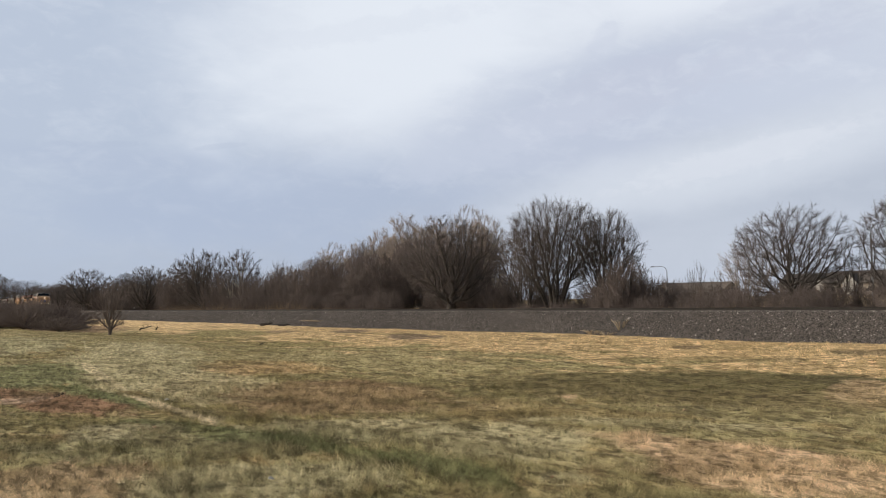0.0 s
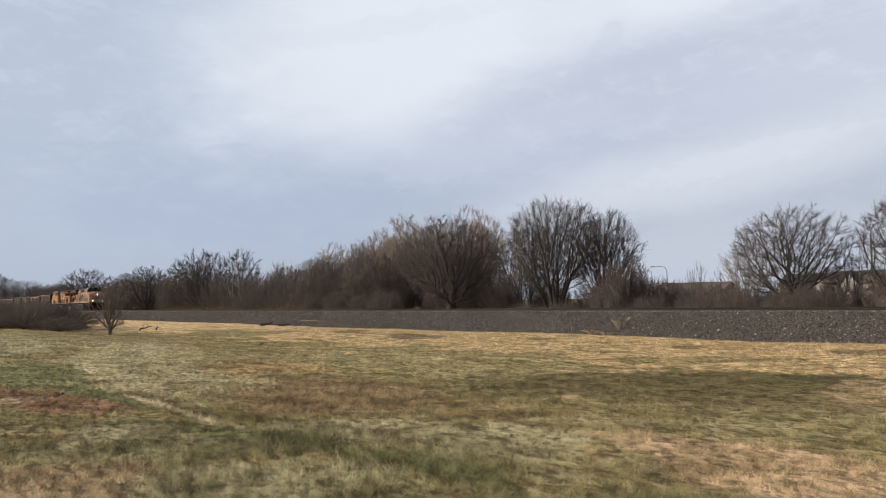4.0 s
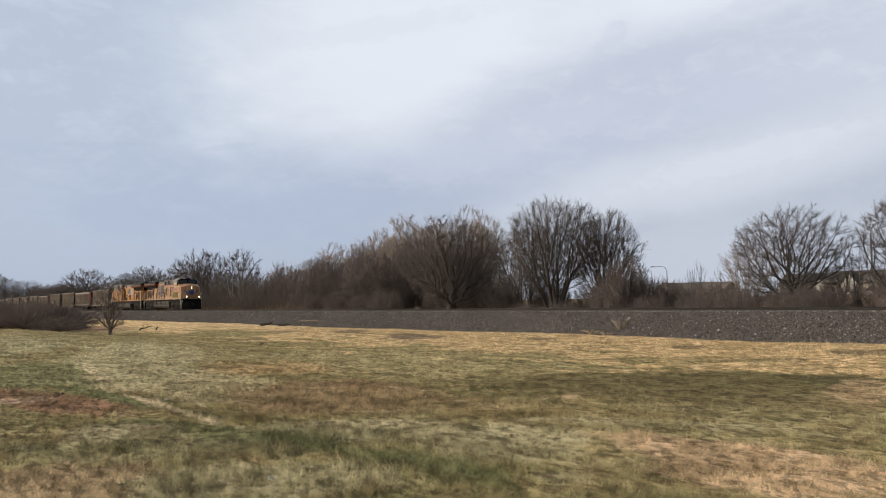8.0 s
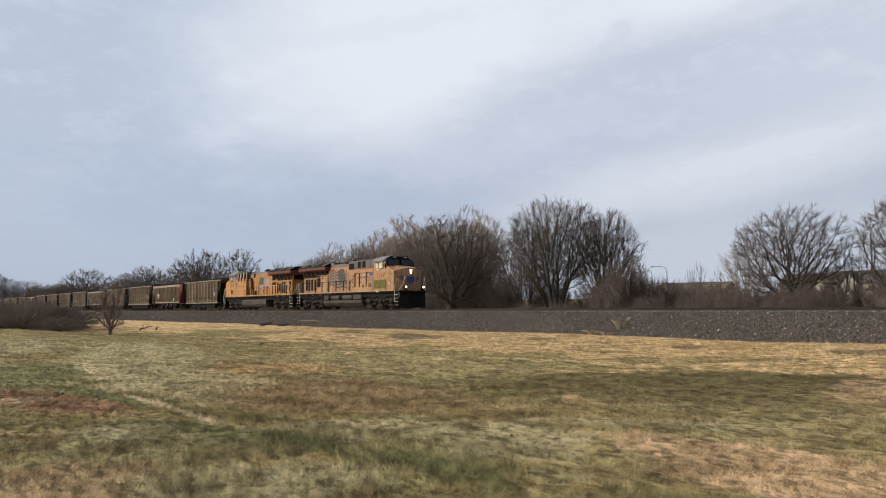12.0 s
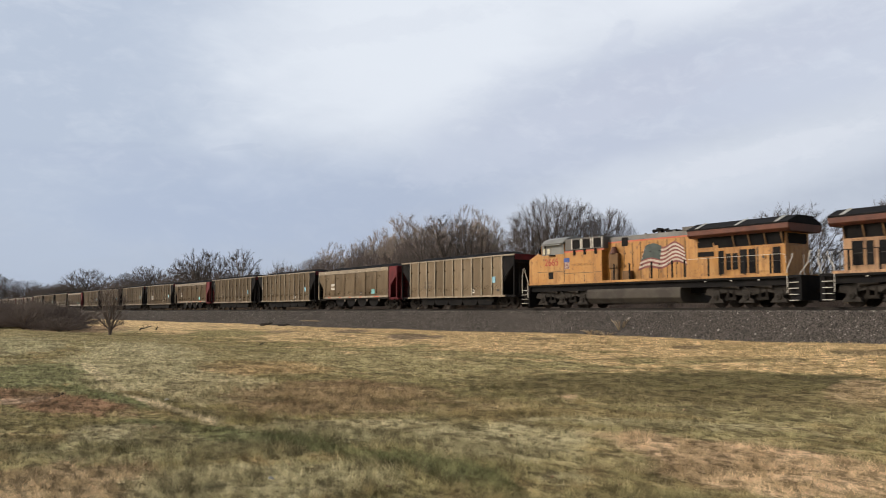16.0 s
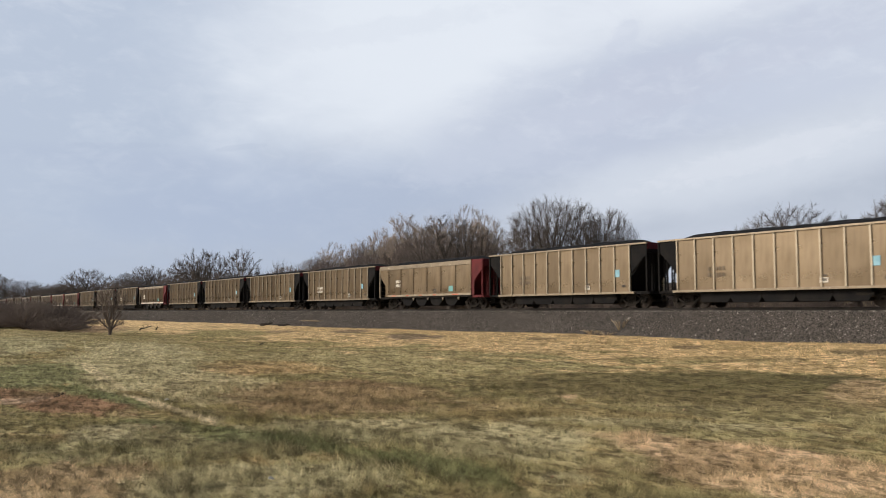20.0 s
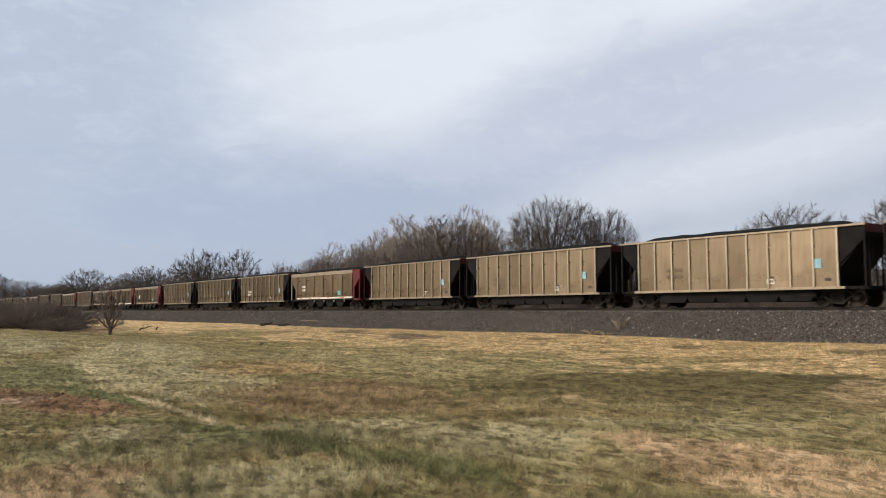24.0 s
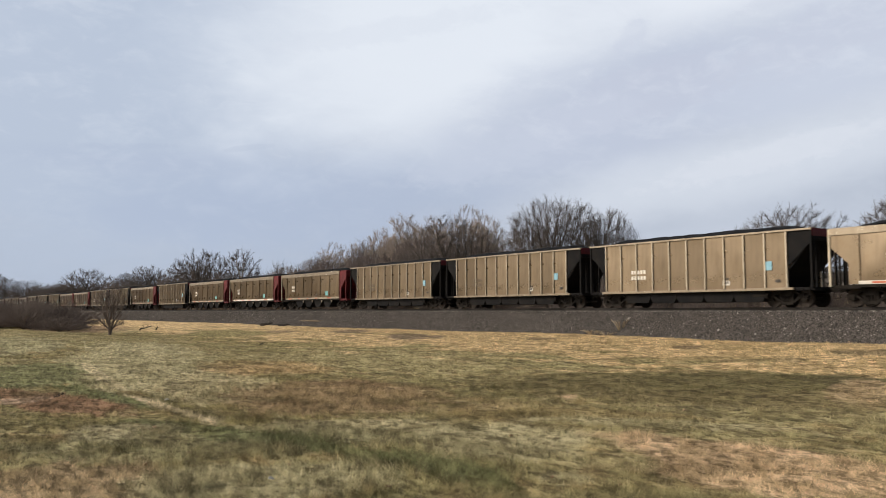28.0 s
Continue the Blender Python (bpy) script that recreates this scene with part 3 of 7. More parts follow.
RED_STRIPE = plain("faded_red_stripe", (0.42, 0.085, 0.045), (0.50, 0.13, 0.07), 1.5, 0.5, 0.0, (0.45, 0.25, 0.12), 0.4)
RED_LETTER = plain("red_lettering", (0.26, 0.022, 0.016), (0.33, 0.036, 0.025), 2.0, 0.5)
WING_RED = plain("brown_red_radiator_edge", (0.085, 0.030, 0.019), (0.13, 0.045, 0.027), 1.2, 0.6, 0.0, (0.05, 0.03, 0.024), 0.6)
BLUE_PAINT = plain("deep_blue_paint", (0.035, 0.06, 0.20), (0.05, 0.085, 0.26), 2.0, 0.5)
FLAG_WHITE = plain("faded_flag_white", (0.40, 0.34, 0.29), (0.48, 0.42, 0.36), 2.0, 0.5, 0.0, (0.28, 0.18, 0.12), 0.6)
FLAG_RED = plain("faded_flag_red", (0.15, 0.045, 0.04), (0.20, 0.065, 0.055), 2.0, 0.5)
FLAG_BLUE = plain("faded_flag_blue", (0.035, 0.048, 0.045), (0.055, 0.07, 0.065), 2.0, 0.5)
TANK = plain("dusty_fuel_tank", (0.046, 0.04, 0.034), (0.076, 0.067, 0.056), 1.0, 0.75, 0.0, (0.045, 0.037, 0.03), 0.5, 0.2)
HANDRAIL = plain("worn_white_handrail", (0.55, 0.52, 0.46), (0.65, 0.61, 0.54), 3.0, 0.5)
TRUCK = plain("dusty_truck_steel", (0.019, 0.0165, 0.014), (0.038, 0.032, 0.027), 3.0, 0.8, 0.0, (0.02, 0.017, 0.014), 0.5, 0.2)
CAB_ROOF = steel_side("grey_cab_roof_paint", (0.17, 0.175, 0.17), (0.20, 0.20, 0.195), 0.55, 0.0, (0.10, 0.098, 0.09), (0.13, 0.11, 0.09))
ROOF_RIB = plain("pale_roof_rib", (0.26, 0.26, 0.25), (0.33, 0.33, 0.31), 2.0, 0.6)
BROWN_BOX = plain("brown_grimy_paint", (0.11, 0.06, 0.025), (0.15, 0.08, 0.03), 2.0, 0.7)
OLIVE = plain("olive_grille", (0.10, 0.08, 0.022), (0.14, 0.108, 0.03), 3.0, 0.7)
OLIVE_FRAME = plain("olive_yellow_frame", (0.20, 0.15, 0.04), (0.26, 0.19, 0.055), 3.0, 0.6)
FAINT_LETTER = plain("faint_slogan", (0.21, 0.11, 0.04), (0.26, 0.13, 0.05), 3.0, 0.6)
LAMP_ON = glow("lit_headlight", (1.0, 0.74, 0.42), 6.0)
# opaque cream colour for the cab side panes
CREAM_PANE = plain("cream_cab_window", (0.50, 0.46, 0.33), (0.58, 0.53, 0.40), 1.5, 0.25, 0.0, None, 0.4, 0.5, 0.02)


def dark_glass():
    n = Nodes("dark_cab_glass")
    n.bump(n.noise(n.local(), 2.0, 2), 0.02, 0.01)
    return n.done((0.012, 0.014, 0.016), 0.08, 0.0, 0.6)


GLASS = dark_glass()


# ---- running gear ----
def wheelset_mesh(r, gauge=0.755):
    s = Shape()
    for y in (-gauge, gauge):
        k = 1 if y > 0 else -1
        s.tube((0, y - k * 0.03, 0), (0, y + k * 0.09, 0), r, n=20)
        s.tube((0, y - k * 0.06, 0), (0, y - k * 0.03, 0), r + 0.025, n=20)
        s.tube((0, y + k * 0.09, 0), (0, y + k * 0.11, 0), r * 0.42, n=12)
        s.tube((0, y + k * 0.09, 0), (0, y + k * 0.28, 0), 0.09, n=6)
        for a in (0, 120, 240):
            u, v = 0.065 * math.cos(radians(a)), 0.065 * math.sin(radians(a))
            s.tube((u, y + k * 0.28, v), (u, y + k * 0.295, v), 0.014, n=5)
    s.tube((0, -gauge, 0), (0, gauge, 0), 0.085, n=10)
    return mesh_of("wheelset", s, WHEEL)


CAR_WHEEL, LOCO_WHEEL = wheelset_mesh(0.455), wheelset_mesh(0.53)


def freight_truck_meshes():
    out = []
    for y in (-1.0, 1.0):
        s = Shape()
        s.prism([(-1.2, 0.50), (-0.75, 0.56), (-0.38, 0.78), (0.38, 0.78), (0.75, 0.56), (1.2, 0.50), (1.2, 0.60), (0.75, 0.70), (0.38, 0.90), (-0.38, 0.90), (-0.75, 0.70), (-1.2, 0.60)], "y", y - 0.07, y + 0.07)
        for k in (-1, 1):
            s.prism([(k * 0.80, 0.34), (k * 1.10, 0.34), (k * 1.12, 0.56), (k * 0.78, 0.58)], "y", y - 0.1, y + 0.1)
            s.prism([(k * 0.30, 0.16), (k * 0.40, 0.24), (k * 0.80, 0.52), (k * 0.72, 0.62), (k * 0.28, 0.30)], "y", y - 0.06, y + 0.06)
            s.box(k * 0.30 - 0.05, k * 0.30 + 0.05, y - 0.07, y + 0.07, 0.2, 0.82)
        s.box(-0.34, 0.34, y - 0.08, y + 0.08, 0.14, 0.26)
        for u in (-0.16, 0.0, 0.16):
            s.tube((u, y, 0.26), (u, y, 0.6), 0.065, n=8)
        s.box(-0.27, 0.27, y - 0.11, y + 0.11, 0.58, 0.76)
        out.append(mesh_of("side_frame", s, UNDER))
    b = Shape().box(-0.2, 0.2, -1.05, 1.05, 0.60, 0.84).box(-0.3, 0.3, -0.3, 0.3, 0.84, 0.98)
    out.append(mesh_of("bolster", b, UNDER))
    return out


FREIGHT_TRUCK = freight_truck_meshes()


def freight_truck(parent, x):
    t = share("truck", FREIGHT_TRUCK[2], parent, pose(x, 0, 0), "grimy two-axle truck")
    share("side_frame", FREIGHT_TRUCK[0], t, pose(0, 0, 0))
    share("side_frame", FREIGHT_TRUCK[1], t, pose(0, 0, 0))
    for i, u in enumerate((-0.89, 0.89)):
        share("wheelset", CAR_WHEEL, t, pose(u, 0, 0.455))["rolls"] = "car%d" % i
    return t


def coupler(parent, x, k):
    s = Shape().box(min(x, x + k * 0.55), max(x, x + k * 0.55), -0.08, 0.08, 0.78, 0.96)
    s.prism([(x + k * 0.5, -0.12), (x + k * 0.86, -0.16), (x + k * 0.9, 0.02), (x + k * 0.7, 0.18), (x + k * 0.5, 0.12)], "z", 0.74, 1.0)
    part("coupler", s, UNDER, parent, bevel=0.01)


def coal_load(parent, x0, x1, z, rise, seed):
    rows, cols = 40, 9
    vs = []
    for i in range(rows + 1):
        x = x0 + (x1 - x0) * i / rows
        e = smooth(i / rows, 0.0, 0.14) * (1 - smooth(i / rows, 0.88, 1.0))
        for j in range(cols + 1):
            y = -1.46 + 2.92 * j / cols
            c = 1 - abs(y / 1.46) ** 2.2
            vs.append((x, y, z - 0.12 + (rise + 0.12) * e * (0.35 + 0.65 * c) + 0.07 * noise.noise((x * 1.3 + seed, y * 1.3, 1.0)) + 0.04 * noise.noise((x * 5 + seed, y * 5, 3.0))))
    m = cols + 1
    fs = [(i * m + j, (i + 1) * m + j, (i + 1) * m + j + 1, i * m + j + 1) for i in range(rows) for j in range(cols)]
    s = Shape().add(vs, fs)
    part("coal_load", s, COAL, parent, "heaped black coal")


def stencil(parent, name, x, z, w, h, y, material, rows=1, gap=0.3, breaks=4):
    """Lettering too worn to read: short bars."""
    bar = mesh_of(name, Shape().box(0, w / breaks * 0.68, -0.004, 0.004, -h, 0), material)
    for r in range(rows):
        for i in range(breaks):
            share(name, bar, parent, pose(x + w * i / breaks, y, z - r * h * (1 + gap)))


SIDE_Y = 1.56


def panel_mesh(w, z0, z1, seed, buckle):
    """One side sheet between posts, slightly buckled outward or inward."""
    nx, nz = 5, 6
    rng = random.Random(seed)
    a, b, c = rng.uniform(-1, 1), rng.uniform(0, 6), rng.uniform(0, 6)
    vs, fs = [], []
    for j in range(nz + 1):
        for i in range(nx + 1):
            u, v = i / nx, j / nz
            edge = min(1.0, 5 * u * (1 - u)) * min(1.0, 5 * v * (1 - v))
            y = edge * buckle * (a + 0.7 * math.sin(u * 5 + b) * math.sin(v * 6 + c))
            vs.append(((u - 0.5) * w, y, z0 + (z1 - z0) * v))
    for j in range(nz):
        for i in range(nx):
            k = j * (nx + 1) + i
            fs.append((k, k + 1, k + nx + 2, k + nx + 1))
    s = Shape().add(vs, fs).box(-w / 2, w / 2, 0.012, 0.04, z0, z1)
    me = mesh_of("side_panel", s, ALU)
    me.polygons.foreach_set("use_smooth", [len(p.vertices) == 4 and p.index < nx * nz for p in me.polygons])
    return me


def black_end_hopper(seed=1, mark=None):
    """Coal hopper with ten aluminium side panels between proud posts and black ends."""
    car = empty("coal_hopper_car")
    tagged(car, "weathered aluminium coal hopper with black ends, heaped with coal", "rail car", "coal cars of the train")
    X, zb, zt = 6.35, 1.02, 3.93
    for y in (-SIDE_Y, SIDE_Y):
        k = 1 if y > 0 else -1
        if k > 0:
            wall = part("side_wall", Shape().box(-X, X, y - 0.06, y, zb, zt), ALU, car)
        else:
            wall = part("side_wall", Shape().box(-X, X, y + 0.045, y + 0.06, zb, zt), ALU, car)
            sheets = [panel_mesh((2 * X - 0.1) / 10 - 0.012, zb, zt, 50 + i, 0.026) for i in range(4)]
            for i in range(10):
                share("side_panel", sheets[(i * 7 + seed) % 4], wall, pose(-X + 0.05 + (2 * X - 0.1) * (i + 0.5) / 10, y, 0))
        post = mesh_of("post", Shape().box(-0.045, 0.045, -0.075, 0.0, zb, zt) if k < 0 else Shape().box(-0.045, 0.045, 0.0, 0.075, zb, zt), ALU_POST, 0.008)
        for i in range(11):
            share("post", post, wall, pose(-X + 0.05 + (2 * X - 0.1) * i / 10, y, 0))
        part("top_chord", Shape().box(-7.72, 7.72, min(y + k * 0.09, y - k * 0.08), max(y + k * 0.09, y - k * 0.08), zt, zt + 0.11), ALU_BAND if k < 0 else BLACK_PAINT, car, bevel=0.012)
        part("side_sill", Shape().box(-X - 0.3, X + 0.3, min(y + k * 0.085, y - k * 0.1), max(y + k * 0.085, y - k * 0.1), zb - 0.14, zb), ALU_BAND, car, bevel=0.01)
        for d in (-1, 1):
            gus = Shape().prism([(d * X, zt), (d * 7.7, zt), (d * 7.7, 3.35), (d * 7.35, 3.05), (d * (X + 0.05), 2.15)], "y", min(y, y - k * 0.05), max(y, y - k * 0.05))
            part("end_gusset", gus, BLACK_PAINT, car, "black gusset plate")
            part("corner_post", Shape().box(d * 7.66 - 0.05, d * 7.66 + 0.05, y - 0.06, y + 0.06, 1.0, zt), BLACK_PAINT, car)
    for d in (-1, 1):
        part("slope_sheet", Shape().prism([(d * 7.62, 3.45), (d * 7.70, 3.45), (d * 5.55, 0.95), (d * 5.45, 0.95)], "y", -SIDE_Y + 0.06, SIDE_Y - 0.06), BLACK_PAINT, car, "black sloping end sheet")
        part("end_plate", Shape().box(min(d * 7.64, d * 7.74), max(d * 7.64, d * 7.74), -SIDE_Y, SIDE_Y, 3.40, 3.62), BLACK_PAINT, car)
        part("red_band", Shape().box(min(d * 7.64, d * 7.75), max(d * 7.64, d * 7.75), -SIDE_Y, SIDE_Y, 3.62, 4.03), RED_PAINT, car, "faded red band across the end")
        part("end_platform", Shape().box(min(d * 6.2, d * 7.75), max(d * 6.2, d * 7.75), -1.5, 1.5, 0.86, 1.02), BLACK_PAINT, car)
        lad = Shape()
        for i in range(7):
            lad.tube((d * 7.76, -1.45, 1.2 + 0.36 * i), (d * 7.76, -1.0, 1.2 + 0.36 * i), 0.014, n=5)
        lad.tube((d * 7.76, -1.0, 1.0), (d * 7.76, -1.0, 3.5), 0.018, n=5).tube((d * 7.76, -1.45, 1.0), (d * 7.76, -1.45, 3.5), 0.018, n=5)
        part("ladder", lad, BLACK_PAINT, car)
        strut = mesh_of("end_strut", Shape().box(-0.04, 0.04, -0.04, 0.04, 1.0, 3.45), BLACK_PAINT)
        for y in (-0.95, -0.3, 0.3, 0.95):
            share("end_strut", strut, car, pose(d * 7.55, y, 0))
        coupler(car, d * 7.45, d)
        step = Shape()
        for z in (0.42, 0.75):
            step.box(d * 7.35 - 0.16, d * 7.35 + 0.16, -1.58, -1.50, z, z + 0.025)
        step.box(d * 7.35 - 0.17, d * 7.35 - 0.15, -1.58, -1.54, 0.42, 1.0).box(d * 7.35 + 0.15, d * 7.35 + 0.17, -1.58, -1.54, 0.42, 1.0)
        part("step", step, UNDER, car)
        freight_truck(car, d * 5.95)
    part("centre_sill", Shape().box(-7.6, 7.6, -0.25, 0.25, 0.72, 1.02), BLACK_PAINT, car)
    for i in range(5):
        x = -3.9 + 1.95 * i
        part("hopper_chute", Shape().prism([(x - 0.97, 1.02), (x + 0.97, 1.02), (x + 0.96, 0.56), (x + 0.8, 0.3), (x - 0.8, 0.3), (x - 0.96, 0.56)], "y", -1.35, 1.35), BLACK_PAINT, car)
    part("air_reservoir", Shape().tube((5.0, -1.2, 0.62), (4.1, -1.2, 0.62), 0.17, n=10), UNDER, car)
    coal_load(car, -7.55, 7.55, 4.0, 0.38, seed)
    part("identity_panel", Shape().box(5.0, 5.45, -SIDE_Y - 0.036, -SIDE_Y - 0.028, 1.95, 2.42), BLUE_TAG, car, "pale blue patch")
    stencil(car, "stencil_bar", -4.2, 2.3, 1.2, 0.22, -SIDE_Y - 0.03, mark or FAINT_MARK, 2, 0.6, 5)
    part("load_stencil", Shape().box(2.42, 2.86, -SIDE_Y - 0.034, -SIDE_Y - 0.028, 1.22, 1.48), WHITE_PAINT, car, "pale load stencil box")
    stencil(car, "load_figure", 2.47, 1.44, 0.36, 0.15, -SIDE_Y - 0.036, DARK_MARK, 1, 0.3, 3)
    stencil(car, "load_mark", 2.45, 1.62, 0.38, 0.1, -SIDE_Y - 0.03, DARK_MARK, 1, 0.2, 2)
    part("reporting_plate", Shape().box(5.62, 5.92, -SIDE_Y - 0.034, -SIDE_Y - 0.028, 1.30, 1.45), DARK_MARK, car)
    return car


def red_end_hopper(white_sill, seed=2):
    """Coal hopper with plain aluminium sides in six panels, a red leading end and saw-tooth chutes."""
    car = empty("coal_hopper_car")
    tagged(car, "aluminium coal hopper with " + ("a red end and white side sill" if white_sill else "a faded red end, heaped with coal"), "rail car", "coal cars of the train")
    X, zb, zt = 6.25, 1.10, 3.82
    for y in (-SIDE_Y, SIDE_Y):
        k = 1 if y > 0 else -1
        if k > 0:
            wall = part("side_wall", Shape().box(-X, X, y - 0.06, y, zb, zt - 0.3), ALU, car)
        else:
            wall = part("side_wall", Shape().box(-X, X, y + 0.045, y + 0.06, zb, zt - 0.3), ALU, car)
            sheets = [panel_mesh((2 * X - 0.12) / 6 - 0.01, zb, zt - 0.3, 70 + i, 0.036) for i in range(4)]
            for i in range(6):
                share("side_panel", sheets[(i * 3 + seed) % 4], wall, pose(-X + 0.06 + (2 * X - 0.12) * (i + 0.5) / 6, y, 0))
        post = mesh_of("seam_post", Shape().box(-0.03, 0.03, min(0, k * 0.05), max(0, k * 0.05), zb + 0.12, zt - 0.3), ALU, 0.006)
        for i in range(7):
            share("seam_post", post, wall, pose(-X + 0.06 + (2 * X - 0.12) * (i / 6 if 0 < i < 6 else i / 6), y, 0))
        part("top_band", Shape().box(-7.7, X, min(y, y + k * 0.055), max(y, y + k * 0.055), zt - 0.3, zt + 0.06), ALU_BAND, car, "pale wide top band", bevel=0.012)
        part("side_sill", Shape().box(-X, X, min(y - k * 0.05, y + k * 0.06), max(y - k * 0.05, y + k * 0.06), zb - 0.02, zb + 0.15), WHITE_PAINT if white_sill else ALU_POST, car, "dusty white sill stripe" if white_sill else "", bevel=0.008)
        part("lower_sill", Shape().box(-X, X, min(y - k * 0.08, y + k * 0.02), max(y - k * 0.08, y + k * 0.02), zb - 0.16, zb - 0.02), UNDER, car)
        part("red_end_plate", Shape().prism([(X, zt + 0.06), (7.7, zt + 0.06), (7.7, 3.15), (7.45, 2.95), (6.6, 2.2), (6.6, zb), (X, zb)], "y", min(y, y - k * 0.05), max(y, y - k * 0.05)), RED_PAINT, car, "faded red end plate")
        part("rear_end_plate", Shape().prism([(-X, zt), (-7.7, zt), (-7.7, 3.0), (-6.75, 2.1), (-6.75, zb), (-X, zb)], "y", min(y, y - k * 0.05), max(y, y - k * 0.05)), ALU, car)
        part("corner_post", Shape().box(7.62, 7.72, y - 0.06, y + 0.06, 1.0, zt), RED_PAINT, car, "red corner post")
        part("corner_post", Shape().box(-7.72, -7.62, y - 0.06, y + 0.06, 1.0, zt), ALU_POST, car)
    for d, m in ((1, RED_PAINT), (-1, ALU)):
        part("slope_sheet", Shape().prism([(d * 7.62, 3.35), (d * 7.70, 3.35), (d * 5.55, 0.95), (d * 5.45, 0.95)], "y", -SIDE_Y + 0.06, SIDE_Y - 0.06), m, car, "sloping end sheet")
        part("end_plate", Shape().box(min(d * 7.64, d * 7.75), max(d * 7.64, d * 7.75), -SIDE_Y, SIDE_Y, 3.30, zt + 0.06), m, car)
        part("end_platform", Shape().box(min(d * 6.2, d * 7.75), max(d * 6.2, d * 7.75), -1.5, 1.5, 0.88, 1.06), m if d > 0 else UNDER, car)
        strut = mesh_of("end_strut", Shape().box(-0.04, 0.04, -0.04, 0.04, 1.0, 3.35), m if d > 0 else UNDER)
        for y in (-0.95, -0.3, 0.3, 0.95):
            share("end_strut", strut, car, pose(d * 7.5, y, 0))
        lad = Shape()
        for i in range(6):
            lad.tube((d * 7.75, -1.45, 1.25 + 0.36 * i), (d * 7.75, -1.0, 1.25 + 0.36 * i), 0.014, n=5)
        part("ladder", lad.tube((d * 7.75, -1.0, 1.0), (d * 7.75, -1.0, 3.3), 0.018, n=5), m, car)
        coupler(car, d * 7.45, d)
        step = Shape()
        for z in (0.42, 0.75):
            step.box(d * 7.35 - 0.16, d * 7.35 + 0.16, -1.58, -1.50, z, z + 0.025)
        part("step", step.box(d * 7.35 - 0.17, d * 7.35 - 0.15, -1.58, -1.54, 0.42, 1.0).box(d * 7.35 + 0.15, d * 7.35 + 0.17, -1.58, -1.54, 0.42, 1.0), UNDER, car)
        freight_truck(car, d * 5.95)
    part("centre_sill", Shape().box(-7.6, 7.6, -0.25, 0.25, 0.72, 1.0), BLACK_PAINT, car)
    for i in range(4):
        x = -3.3 + 2.2 * i
        part("hopper_chute", Shape().prism([(x - 0.95, 0.96), (x + 0.95, 0.96), (x + 0.75, 0.55), (x + 0.38, 0.28), (x - 0.38, 0.28), (x - 0.75, 0.55)], "y", -1.38, 1.38), BLACK_PAINT, car)
        part("chute_bracket", Shape().prism([(x + 0.95, 0.96), (x + 1.25, 0.96), (x + 1.1, 0.72)], "y", -1.5, -1.44), ALU_POST, car)
    for x, w in ((-5.6, 0.7), (-3.2, 0.42), (-1.1, 0.38), (1.0, 0.42), (3.7, 0.9)):
        part("reflector", Shape().box(x, x + w, -SIDE_Y - 0.068, -SIDE_Y - 0.055, zb + 0.02, zb + 0.11), RED_STRIPE, car, "worn red reflector strip")
    coal_load(car, -7.5, 7.5, 3.9, 0.34, seed)
    part("identity_panel", Shape().box(3.2, 3.8, -SIDE_Y - 0.036, -SIDE_Y - 0.028, 1.42, 1.86), TEAL_TAG, car, "teal patch")
    stencil(car, "stencil_bar", -4.9, 2.55, 0.85, 0.24, -SIDE_Y - 0.04, WHITE_PAINT, 2, 0.5, 4)
    part("load_stencil", Shape().box(1.0, 1.42, -SIDE_Y - 0.034, -SIDE_Y - 0.028, 1.36, 1.64), DARK_MARK, car, "dark load stencil box")
    stencil(car, "load_figure", 1.05, 1.57, 0.34, 0.12, -SIDE_Y - 0.036, FAINT_MARK, 1, 0.3, 3)
    return car


# ---- locomotives ----
def lettering(parent, name, text, x, z, height, y, near, material, label):
    """Raised letters of the built-in font on the side at y, read from outside."""
    cu = bpy.data.curves.new(name, "FONT")
    cu.body, cu.size, cu.extrude, cu.align_x = text, height / 0.72, 0.006, "CENTER"
    tmp = new(name, cu)
    bpy.context.view_layer.update()
    me = bpy.data.meshes.new_from_object(tmp.evaluated_get(bpy.context.evaluated_depsgraph_get()))
    bpy.data.objects.remove(tmp)
    me.materials.clear()
    me.materials.append(material)
    ob = new(name, me)
    ob.parent = parent
    ob.matrix_basis = pose(x, y, z, 90, 0, 0 if near < 0 else 180)
    return tagged(ob, label)


